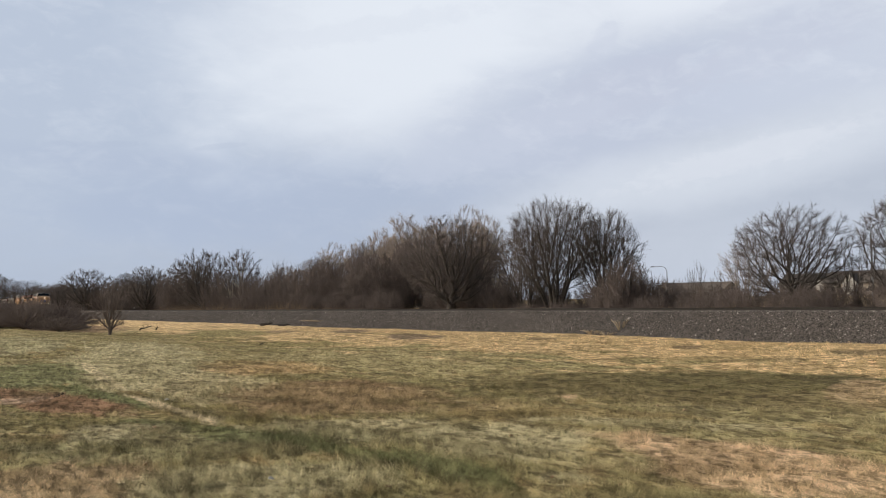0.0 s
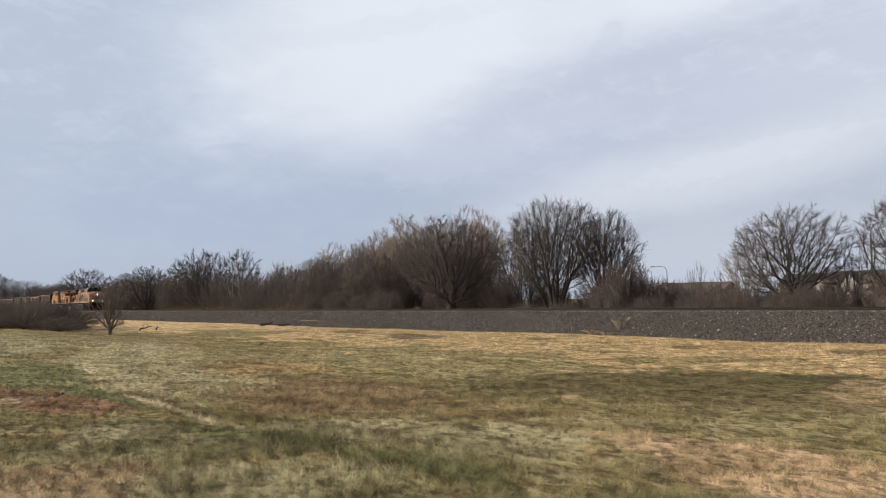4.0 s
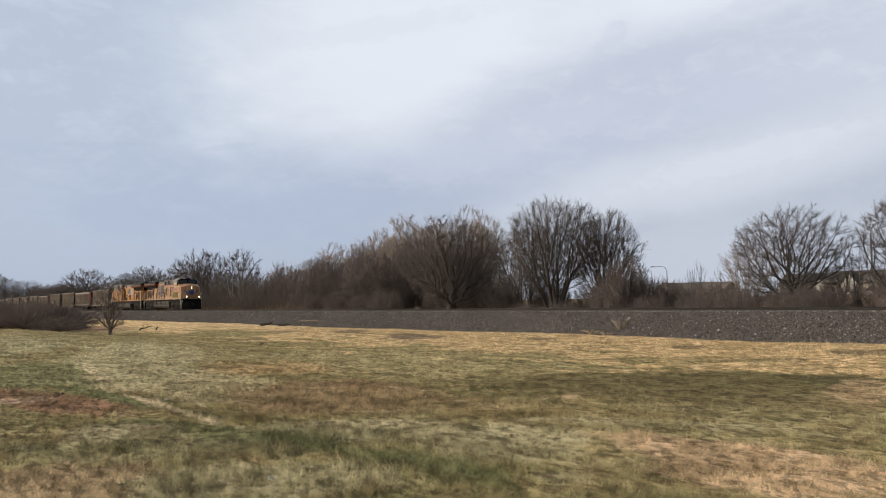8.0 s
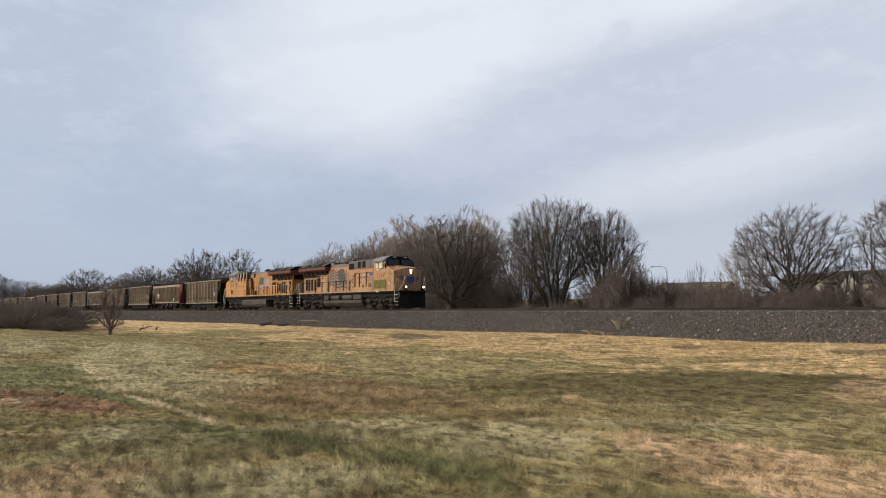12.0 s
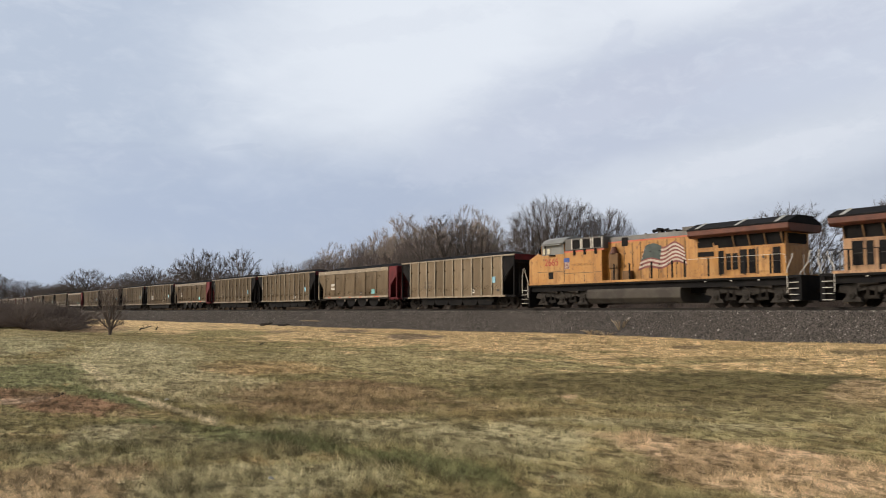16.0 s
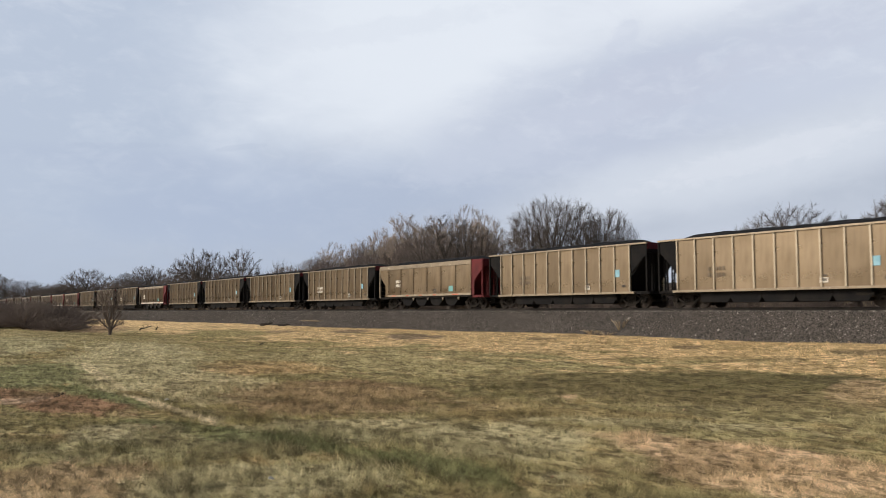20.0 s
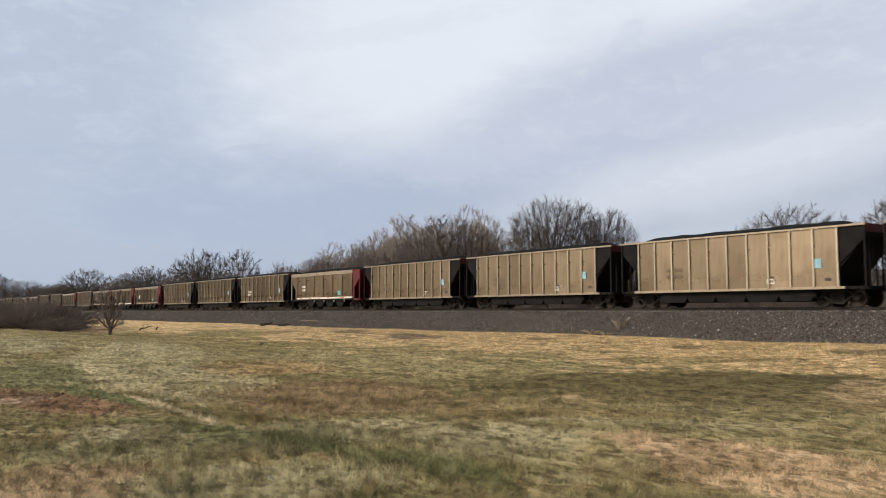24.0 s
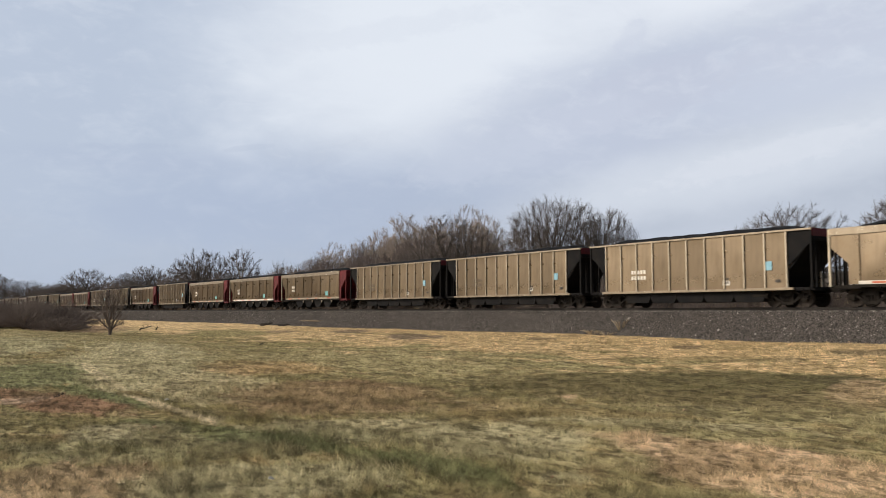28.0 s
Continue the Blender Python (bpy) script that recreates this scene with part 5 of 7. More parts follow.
        part("house_edge", side(19.28, 19.33, 1.8, 3.3, 1.12, 0.02), DARK_MARK, L)
    part("rear_window", Shape().box(X(20.97), X(20.94), -0.9, 0.9, 3.4, 3.95), BLACK_PAINT, L)
    part("rear_panel", Shape().box(X(20.96), X(20.9), -1.1, 1.1, 3.34, 4.0), paint, L)
    # side walk railings
    for y in (-1.5, 1.5):
        posts = (9.88, 11.25, 12.8, 14.35, 15.9, 17.4, 19.0, 20.5) if worn else (9.25, 10.55, 12.3, 13.85, 14.75, 16.4, 17.2, 18.75, 20.3)
        for d in posts:
            part("rail_post", Shape().box(X(d) - 0.045, X(d) + 0.045, y - 0.03, y + 0.03, 1.6, 2.80), BLACK_PAINT, L)
        if worn:
            path = [(X(5.2), y * 1.03, 3.48), (X(8.86), y * 1.03, 3.46), (X(9.45), y, 2.80), (X(20.8), y, 2.80), (X(21.2), y, 2.5)]
            part("handrail", Shape().pipe(path, 0.022), BLACK_PAINT, L)
            for d in (6.65, 7.95, 8.82):
                part("rail_drop", Shape().box(X(d) - 0.04, X(d) + 0.04, y * 1.0, y * 1.035, 2.15, 3.46), BLACK_PAINT, L)
        else:
            part("handrail", Shape().pipe([(X(15.0), y, 2.80), (X(20.9), y, 2.80), (X(21.15), y, 2.76), (X(21.2), y, 2.3)], 0.011), HANDRAIL, L, "thin pale handrail")
    for y in (-1.1, -0.4, 0.4, 1.1):
        part("end_rail_post", Shape().box(X(21.98), X(21.92), y - 0.02, y + 0.02, 1.6, 2.7), GREY_PAINT, L)
    # painted flag: wavy stripes flowing back from a slanting front edge with a dark canton
    f0, f1, z0, z1 = (11.1, 15.3, 2.05, 3.98) if worn else (10.85, 14.6, 2.35, 3.85)
    slant = 0.8 if worn else 0.6
    yy = 1.045 * near
    flag = empty("painted_flag")
    flag.parent = L
    nst, nx = 11, 28

    def wave(u, v):
        d = f0 + (f1 - f0) * u + slant * v * (1 - u) - 0.25 * u * v
        z = z0 + (z1 - z0) * (v * (1 - 0.22 * u) + 0.2 * u) + 0.17 * math.sin(u * 11.0 - 0.6) * (0.35 + u * 0.75)
        return d, z

    def band(u0, u1, v0, v1, out, steps):
        vs, fs = [], []
        for j in range(steps + 1):
            u = u0 + (u1 - u0) * j / steps
            for v in (v0, v1):
                d, z = wave(u, v)
                vs += [(X(d), yy + near * (out - 0.006), z), (X(d), yy + near * out, z)]
        for j in range(steps):
            a = 4 * j
            fs += [(a + 1, a + 5, a + 7, a + 3), (a, a + 2, a + 6, a + 4), (a + 2, a + 3, a + 7, a + 6), (a, a + 4, a + 5, a + 1)]
        fs += [(0, 1, 3, 2), (4 * steps, 4 * steps + 2, 4 * steps + 3, 4 * steps + 1)]
        return Shape().add(vs, fs)

    for i in range(nst):
        part("flag_stripe", band(0, 1, i / nst, (i + 1) / nst, 0.006, nx), (OLD_RED if worn else FLAG_RED) if i % 2 == 0 else (OLD_WHITE if worn else FLAG_WHITE), flag)
    part("flag_canton", band(0.01, 0.44, 0.30 if worn else 0.42, 1.03, 0.012, 12), OLD_BLUE if worn else FLAG_BLUE, flag, "faded dark blue canton")
    # lettering and crest on the side
    nd = 4.05 if worn else 3.45
    lettering(L, "number", number, X(nd), 2.86 if worn else 2.96, 0.50, near * 1.505, near, RED_LETTER, "red road number")
    lettering(L, "slogan", "BUILDING AMERICA", X(7.45 if worn else 6.45), 2.98 if worn else 2.84, 0.17, near * 1.49, near, FAINT_LETTER if not worn else DARK_MARK, "worn dark slogan lettering")
    cd = 5.8 if worn else 4.95
    part("side_crest", side(cd - 0.27, cd + 0.27, 3.14, 3.42, 1.488, 0.022), BLUE_PAINT, L, "plain blue crest panel")
    part("crest_field", side(cd - 0.24, cd + 0.24, 2.66, 3.14, 1.488, 0.018), FLAG_WHITE, L)
    for i in range(4):
        part("crest_stripe", side(cd - 0.22 + 0.125 * i, cd - 0.16 + 0.125 * i, 2.68, 3.13, 1.488, 0.024), FLAG_RED if not worn else OLD_RED, L)
    if worn:
        for a, b in ((3.1, 4.05), (4.2, 5.1)):
            g = part("side_grille", side(a, b, 1.92, 2.70, 1.50, 0.05), OLIVE, L, "olive yellow side grille")
            part("grille_frame", frame_round(a, b, 1.92, 2.70, 1.50, 0.05, 0.07), OLIVE_FRAME, g)
            for i in range(6):
                part("grille_slat", side(a, b, 1.98 + 0.12 * i, 2.005 + 0.12 * i, 1.55, 0.012), OLIVE, g)
        part("side_vent", side(7.07, 7.5, 2.08, 2.34, 1.488, 0.02), BROWN_BOX, L, "small rusty vent")
        part("side_vent", side(5.75, 6.25, 2.08, 2.46, 1.488, 0.02), BROWN_BOX, L, "small rusty vent")
        part("sill_lamp", side(4.3, 4.75, 1.58, 1.66, 1.53, 0.04), HANDRAIL, L)
        part("nose_vent", side(2.1, 2.3, 3.18, 3.24, 1.50, 0.012).box(X(2.62), X(2.42), near * 1.5 if near > 0 else -1.512, 1.512 if near > 0 else -1.5, 3.18, 3.24), BLACK_PAINT, L)
        part("nose_latch", side(2.45, 2.55, 2.2, 2.5, 1.50, 0.03), HANDRAIL, L)
    else:
        part("cabinet_hatch", side(3.15, 3.62, 2.02, 2.5, 1.50, 0.02), BLACK_PAINT, L, "dark hatch")
    part("cab_mirror", Shape().box(X(c0 + 0.15), X(c0 + 0.07), near * 1.58 - 0.08, near * 1.58 + 0.08, 3.8, 4.2), BLACK_PAINT, L)
    part("antenna_dome", Shape().tube((X(c0 + 1.3), 0, 4.95), (X(c0 + 1.3), 0, 5.05), 0.25, 0.18, n=12).box(X(c0 + 2.1), X(c0 + 1.8), -0.3, 0.1, 4.95, 5.03), GREY_PAINT, L)
    return L


TRAIN = []          # each car with the distance of its middle behind the front of the train
LOCO_L, PITCH = 22.5, 16.28
lead = locomotive(-1, "5314", YELLOW_OLD, "faded yellow lead locomotive with lit headlights and grey roof", True)
second = locomotive(1, "2665", YELLOW, "bright yellow second locomotive running cab to the rear", False)
second["turned"] = 1
TRAIN += [(lead, LOCO_L / 2), (second, LOCO_L * 1.5)]

first_black = black_end_hopper()
marked_black = black_end_hopper(3, WHITE_PAINT)
first_red = red_end_hopper(False)
first_white = red_end_hopper(True)
KINDS = "ARAARaAAAWaAARWRARAaRRAAARAARaARA"
used = set()
for k, kind in enumerate(KINDS):
    proto = {"A": first_black, "a": marked_black, "R": first_red, "W": first_white}[kind]
    car = copy_thing(proto, pose(0, 0, 0)) if kind in used else proto
    used.add(kind)
    TRAIN.append((car, 2 * LOCO_L + PITCH * (k + 0.5)))


# ---- bare winter trees ----
def limbs(rng, out, p, d, length, r, level, opt):
    """Grow one branch and its children; out gets (from, to, radius, radius, level)."""
    n = opt["segs"][level]
    kids = opt["kids"][level] if level < len(opt["kids"]) else 0
    first = opt["first"][level] if level < len(opt["first"]) else 0.2
    step = length / n
    marks = sorted(first + (1 - first) * (i + rng.random()) / max(kids, 1) for i in range(kids))
    done = 0.0
    ri = r
    for i in range(n):
        d = (d + Vector((rng.gauss(0, 1), rng.gauss(0, 1), rng.gauss(0, 1))) * opt["wander"][level] + Vector((0, 0, opt["rise"][level]))).normalized()
        q = p + d * step
        rn = r * (1 - (1 - opt["taper"]) * (i + 1) / n)
        out.append((p, q, ri, rn, level))
        hi = (i + 1) / n
        while marks and marks[0] <= hi + 1e-6:
            f = marks.pop(0)
            at = p.lerp(q, max(0.0, min(1.0, f * n - i)))
            side = d.orthogonal().normalized()
            side.rotate(Matrix.Rotation(rng.uniform(0, 6.283), 3, d))
            a = radians(rng.uniform(*opt["angle"][level]))
            nd = d * math.cos(a) + side * math.sin(a)
            nd.z += opt["lift"]
            nl = length * opt["ratio"][level] * rng.uniform(0.7, 1.15) * (1.15 - 0.45 * f)
            limbs(rng, out, at, nd.normalized(), nl, max(rn * opt["thin"], opt["least"]), level + 1, opt)
        p, ri = q, rn
    return out


def tubes(segs, n):
    """Tapered prisms round the segments, as arrays."""
    P = np.array([s[0][:] for s in segs])
    Q = np.array([s[1][:] for s in segs])
    R0 = np.array([s[2] for s in segs])
    R1 = np.array([s[3] for s in segs])
    D = Q - P
    D /= np.maximum(np.linalg.norm(D, axis=1, keepdims=True), 1e-9)
    ref = np.where(np.abs(D[:, 2:3]) > 0.9, np.array([[1.0, 0, 0]]), np.array([[0, 0, 1.0]]))
    A = np.cross(D, ref)
    A /= np.linalg.norm(A, axis=1, keepdims=True)
    B = np.cross(D, A)
    t = 2 * np.pi * np.arange(n) / n
    ring = A[:, None] * np.cos(t)[None, :, None] + B[:, None] * np.sin(t)[None, :, None]
    v = np.concatenate([P[:, None] + ring * R0[:, None, None], Q[:, None] + ring * R1[:, None, None]], 1)
    k = np.arange(n)
    f = np.stack([k, (k + 1) % n, (k + 1) % n + n, k + n], -1)
    f = (f[None] + (2 * n) * np.arange(len(segs))[:, None, None]).reshape(-1, 4)
    return v.reshape(-1, 3), f


def spikes(segs):
    """Thin three-sided cones for the last twigs, as arrays."""
    v, f = tubes([(p, p.lerp(q, 0.001), r0, r0) for p, q, r0, *_ in segs], 3)
    v = v.reshape(-1, 6, 3)[:, :4].copy()
    v[:, 3] = [s[1][:] for s in segs]
    f = np.array([(0, 1, 3), (1, 2, 3), (2, 0, 3)])
    return v.reshape(-1, 3), (f[None] + 4 * np.arange(len(segs))[:, None, None]).reshape(-1, 3)


def twig_mass(segs, twigs):
    """Branchlets as tubes and the twigs on them as spikes, in one set of triangles."""
    v, f = tubes(segs, 3)
    f = np.concatenate([f[:, [0, 1, 2]], f[:, [0, 2, 3]]])
    w, g = spikes(twigs)
    return np.concatenate([v, w]), np.concatenate([f, g + len(v)])


SHRUB = dict(segs=(1, 4, 3, 1), kids=(44, 10, 8), first=(0.0, 0.15, 0.1), wander=(0.1,) * 4, rise=(0.0, 0.05, 0.05, 0.05), taper=0.3, angle=((4, 72), (20, 60), (20, 65)), ratio=(18.0, 0.4, 0.55), thin=0.6, least=0.013, lift=0.15)


def bare_tree(name, seed, opt, height, half, trunk, r, bark, twig, label, category="tree", low=0.12, fat=1.0):
    """A bare tree: trunk, limbs and a crown of fine twigs within a rounded outline, standing on z = 0."""
    rng = random.Random(seed)
    raw = []
    root = Vector((0, 0, -0.15))
    segs = limbs(rng, raw, root, Vector((0, 0, 1)), trunk, r, 0, opt)
    far = sorted(math.hypot(s[1].x, s[1].y) for s in segs)[int(len(segs) * 0.88)]
    top = sorted(s[1].z for s in segs)[int(len(segs) * 0.93)]
    k = Vector((half / far, half / far, height / top))
    mid, up = height * (0.5 + low / 2), height * (0.5 - low / 2)
    kept = []
    branch, last, dead, end = -1, Vector((9e9, 0, 0)), 99, None
    for p, q, r0, r1, lv in segs:
        if lv > dead or (lv == dead and (p - end).length < 1e-6):
            end = q if lv == dead else end
            continue
        dead = 99
        a, b = p * k, q * k
        e = (b.x / half) ** 2 + (b.y / half) ** 2 + ((b.z - mid) / up) ** 2
        if lv >= 1 and e > 1.0 + rng.uniform(-0.10, 0.16) and b.z > height * 0.3:
            dead, end = lv, q
            continue
        if lv == 1:
            branch += (p - last).length > 1e-6
            last = q
        kept.append((a, b, r0 * fat, r1 * fat, lv, branch))
    deep = max(s[4] for s in kept)
    tree = tagged(empty(name), label, category, "bare trees along the railway" if category == "tree" else "thickets along the railway")
    cut = max(1, deep - 2)
    sets = [("trunk", 8, bark, [s for s in kept if s[4] == 0])]
    if category == "tree" and cut >= 1:
        for i in range(branch + 1):
            sets.append(("limb", 5, bark, [s for s in kept if 1 <= s[4] <= cut and s[5] == i]))
    else:
        sets.append(("stem_mass", 4, bark, [s for s in kept if 1 <= s[4] <= cut]))
    for pn, n, m, chosen in sets:
        if chosen:
            ob = new(pn, fast_mesh(pn, *tubes(chosen, n), m))
            ob.parent = tree
    ob = new("crown", fast_mesh("crown", *twig_mass([s for s in kept if cut < s[4] < deep], [s for s in kept if s[4] == deep]), twig))
    ob.parent = tree
    return tree


def spread_tree(name, seed, height, half, bark, twig, label, low=0.15, wilt=0.45, n=1500, tip=0.013, fork=0.16, stems=1, twigs=5, upright=0.25, lobes=0.5, category="tree", stout=0.445, reach=1.0):
    """A bare tree whose limbs reach out to fill a rounded crown: each new point joins the nearest branch, favouring short ways to the root."""
    rng = np.random.default_rng(seed)
    # points of the crown, thicker towards its skin, with lobes and gaps
    pts = []
    mid, up = height * (0.5 + low / 2), height * (0.5 - low / 2)
    off = rng.uniform(0, 90)
    while len(pts) < n:
        d = rng.normal(size=3)
        d /= np.linalg.norm(d)
        r = rng.random() ** 0.42
        dent = 1.0 + 0.30 * noise.noise((d[0] * 1.6 + off, d[1] * 1.6, d[2] * 1.6)) + 0.12 * noise.noise((d[0] * 5 + off, d[1] * 5, d[2] * 5))
        p = np.array((d[0] * half * r * dent, d[1] * half * r * dent, mid + d[2] * up * r * (0.6 + 0.4 * dent)))
        if p[2] < height * fork * 0.7 or noise.noise((p[0] * 0.55 + off, p[1] * 0.55, p[2] * 0.55)) < -lobes:
            continue
        pts.append(p)
    pts = np.array(pts)
    # roots: one trunk, or several stems from one base
    nodes, parent, way = [np.array((0, 0, -0.2))], [-1], [0.0]
    for k in range(stems):
        last = 0
        a = 6.283 * k / stems + rng.uniform(-0.4, 0.4)
        lean = 0.0 if stems == 1 else rng.uniform(0.12, 0.5)
        steps = 4 if stems == 1 else 5
        top = height * fork * (1.0 if stems == 1 else 1.7)
        for i in range(1, steps + 1):
            z = top * i / steps
            w = 0.0 if stems > 1 else 0.06 * height * fork
            q = np.array((math.cos(a) * z * lean + rng.normal() * w * 0.4, math.sin(a) * z * lean + rng.normal() * w * 0.4, z))
            nodes.append(q)
            parent.append(last)
            way.append(way[last] + np.linalg.norm(q - nodes[last]))
            last = len(nodes) - 1
    first = len(nodes)
    best = np.full(n, 1e9)
    link = np.zeros(n, int)
    for i in range(1, first):
        c = np.linalg.norm(pts - nodes[i], axis=1) + wilt * way[i] + (0.0 if nodes[i][2] > height * fork * 0.6 else 5.0)
        m = c < best
        best[m], link[m] = c[m], i
    free = np.ones(n, bool)
    for _ in range(n):
        j = int(np.argmin(np.where(free, best, 1e9)))
        free[j] = False
        i = len(nodes)
        nodes.append(pts[j])
        parent.append(int(link[j]))
        way.append(way[link[j]] + float(np.linalg.norm(pts[j] - nodes[link[j]])))
        c = np.linalg.norm(pts - pts[j], axis=1) + wilt * way[i]
        m = free & (c < best)
        best[m], link[m] = c[m], i
    P, par = np.array(nodes), np.array(parent)
    m = len(P)
    # soften the kinks, then thicken towards the root
    load = np.ones(m)
    for i in range(m - 1, 0, -1):
        load[par[i]] += load[i]
    main = np.full(m, -1)
    for i in range(1, m):
        if main[par[i]] < 0 or load[i] > load[main[par[i]]]:
            main[par[i]] = i
    for _ in range(6):
        Q = P.copy()
        for i in range(first, m):
            if main[i] >= 0:
                Q[i] = 0.5 * P[i] + 0.25 * (P[par[i]] + P[main[i]])
        P = Q
    rad = tip * load ** stout * np.clip(0.55 + 0.15 * np.log(load), 0.55, 1.0)
    for i in range(1, first):
        rad[i] = max(rad[i], tip * (n / stems) ** 0.455 * (1.15 - 0.15 * P[i][2] / (height * fork)))
    rad[0] = rad[1] * 1.25
    group = np.zeros(m, int)
    segs = []
    for i in range(1, m):
        a, b = Vector(P[par[i]]), Vector(P[i])
        near_root = i < first
        if near_root:
            group[i] = 0
        elif par[i] < first:
            group[i] = i
        else:
            group[i] = group[par[i]]
        r0 = min(rad[par[i]], rad[i] * 1.3)
        segs.append((a, b, r0, rad[i], 0 if near_root else 1 if load[i] > 7 else 2, group[i]))
        if load[i] <= 3:
            d = (b - a).normalized()
            for _ in range(twigs):
                e = Vector(rng.normal(size=3)) * 0.42 + d * 0.8 + Vector((P[i][0] / half * 0.5, P[i][1] / half * 0.5, upright))
                f = a.lerp(b, rng.random())
                size = rng.uniform(0.45, 1.0) * height / 14 * reach
                e.normalize()
                segs.append((f, f + e * size, tip * 0.72, 0.0, 3, group[i]))
                for _ in range(2):
                    h = f + e * size * rng.uniform(0.15, 0.7)
                    w = e + Vector(rng.normal(size=3)) * 0.38 + Vector((0, 0, 0.3 * upright))
                    segs.append((h, h + w.normalized() * size * rng.uniform(0.4, 0.75), tip * 0.6, 0.0, 3, group[i]))
    tree = tagged(empty(name), label, category, "bare trees along the railway" if category == "tree" else "brush in the field")
    sets = [("trunk", 8, bark, [s for s in segs if s[4] == 0])]
    if category != "tree":
        sets.append(("stem_mass", 4, bark, [s for s in segs if s[4] == 1]))
    for g in sorted(set(s[5] for s in segs if s[4] == 1)) if category == "tree" else ():
        sets.append(("limb", 5, bark, [s for s in segs if s[4] == 1 and s[5] == g]))
    for pn, k, mt, chosen in sets:
        if chosen:
            ob = new(pn, fast_mesh(pn, *tubes(chosen, k), mt))
            ob.parent = tree
    ob = new("crown", fast_mesh("crown", *twig_mass([s for s in segs if s[4] == 2], [s for s in segs if s[4] == 3]), twig))
    ob.parent = tree
    return tree


def stand(tree, x, y, turn=0.0, wide=1.0, high=1.0):
    tree.matrix_basis = pose(x, y, ground_z(x, y), 0, 0, turn) @ Matrix.Diagonal((wide, wide, high, 1))
    return tree


def another(tree, x, y, turn, wide, high):
    return copy_thing(tree, pose(x, y, ground_z(x, y), 0, 0, turn) @ Matrix.Diagonal((wide, wide, high, 1)))


# the large single trees
stand(spread_tree("bare_tree", 11, 12.9, 6.0, BARK, TWIG, "broad dark bare oak with low spreading limbs beyond the track", n=2600, fork=0.24, low=0.12, tip=0.0092, twigs=11, stout=0.53, wilt=0.3), -79.3, 57.6)
stand(spread_tree("bare_tree", 12, 13.5, 5.6, BARK, TWIG, "tall bare tree with many stems from one base", n=2600, stems=7, wilt=0.6, low=0.24, fork=0.2, tip=0.0092, twigs=11, stout=0.49), -63.9, 60)
stand(spread_tree("bare_tree", 13, 12.2, 3.8, BARK, TWIG, "bare many-stemmed tree with a leaning crown", n=1700, tip=0.0092, twigs=11, stout=0.48, stems=4, wilt=0.7, low=0.15), -59.3, 63)
stand(spread_tree("bare_tree", 14, 11.6, 3.7, BARK, TWIG, "slender bare many-stemmed tree", n=1300, tip=0.0092, twigs=11, stout=0.48, stems=4, wilt=0.7, low=0.1), -70.8, 62)
stand(spread_tree("bare_tree", 15, 9.9, 4.95, BARK, TWIG, "round-crowned bare tree standing apart from the wood", n=2000, tip=0.009, twigs=10, fork=0.3, low=0.16, wilt=0.4, stout=0.48), -36.6, 60)
stand(spread_tree("bare_tree", 16, 10.6, 3.6, BARK, TWIG, "bare tree beside a street lamp", n=1500, tip=0.0092, twigs=11, low=0.1), -28.9, 63)
stand(spread_tree("bare_tree", 17, 8.6, 2.7, BARK_PALE, TWIG_TAN, "pale thin-stemmed bare tree", n=500, stems=4, wilt=0.8, low=0.1), -44.4, 66)
stand(spread_tree("bare_tree", 18, 7.5, 1.7, BARK, TWIG, "thin crooked bare sapling", n=220, stems=2, wilt=0.7, low=0.1), -34.0, 64)
stand(spread_tree("bare_tree", 23, 7.0, 2.3, BARK, TWIG_RED, "small reddish bare tree at the wood's end", n=420, stems=3, wilt=0.7, low=0.05), -51.3, 57)
stand(spread_tree("bare_tree", 19, 14.0, 4.5, BARK_PALE, TWIG, "pale-limbed bare tree at the edge of the wood", n=800, tip=0.018, twigs=9, stout=0.5, low=0.1, wilt=0.6), -153.5, 60)
oak = stand(spread_tree("bare_tree", 20, 15.2, 6.4, BARK, TWIG, "dark bare tree in the wood edge", n=1200, tip=0.020, twigs=9, stout=0.5, low=0.1, wilt=0.55), -175.0, 60)
for x, y, a, w, h in [(-200, 63, 40, 0.8, 0.95), (-187, 64, 300, 0.8, 0.85), (-219, 60, 130, 1.0, 0.9), (-254, 64, 220, 0.85, 0.87), (-235, 66, 190, 0.9, 0.86), (-299, 62, 310, 1.45, 1.08), (-333, 60, 75, 1.0, 0.8), (-480, 70, 160, 1.6, 1.2), (-542, 66, 20, 1.6, 1.45), (-420, 72, 250, 1.5, 0.95), (-280, 70, 200, 1.1, 0.85), (-360, 66, 100, 1.3, 0.85), (-640, 70, 10, 2.0, 1.9)]:
    another(oak, x, y, a, w, h)

for x, y, h in [(-46.6, 60.5, 5.6), (-45.2, 59.6, 5.9), (-44.2, 61.0, 5.2)]:
    stand(spread_tree("sapling", int(-x * 10), h, 0.8, BARK_BROWN, TWIG, "thin bare sapling above the brush beyond the track", n=70, stems=2, wilt=0.8, low=0.3, tip=0.009, twigs=6, upright=0.8), x, y)

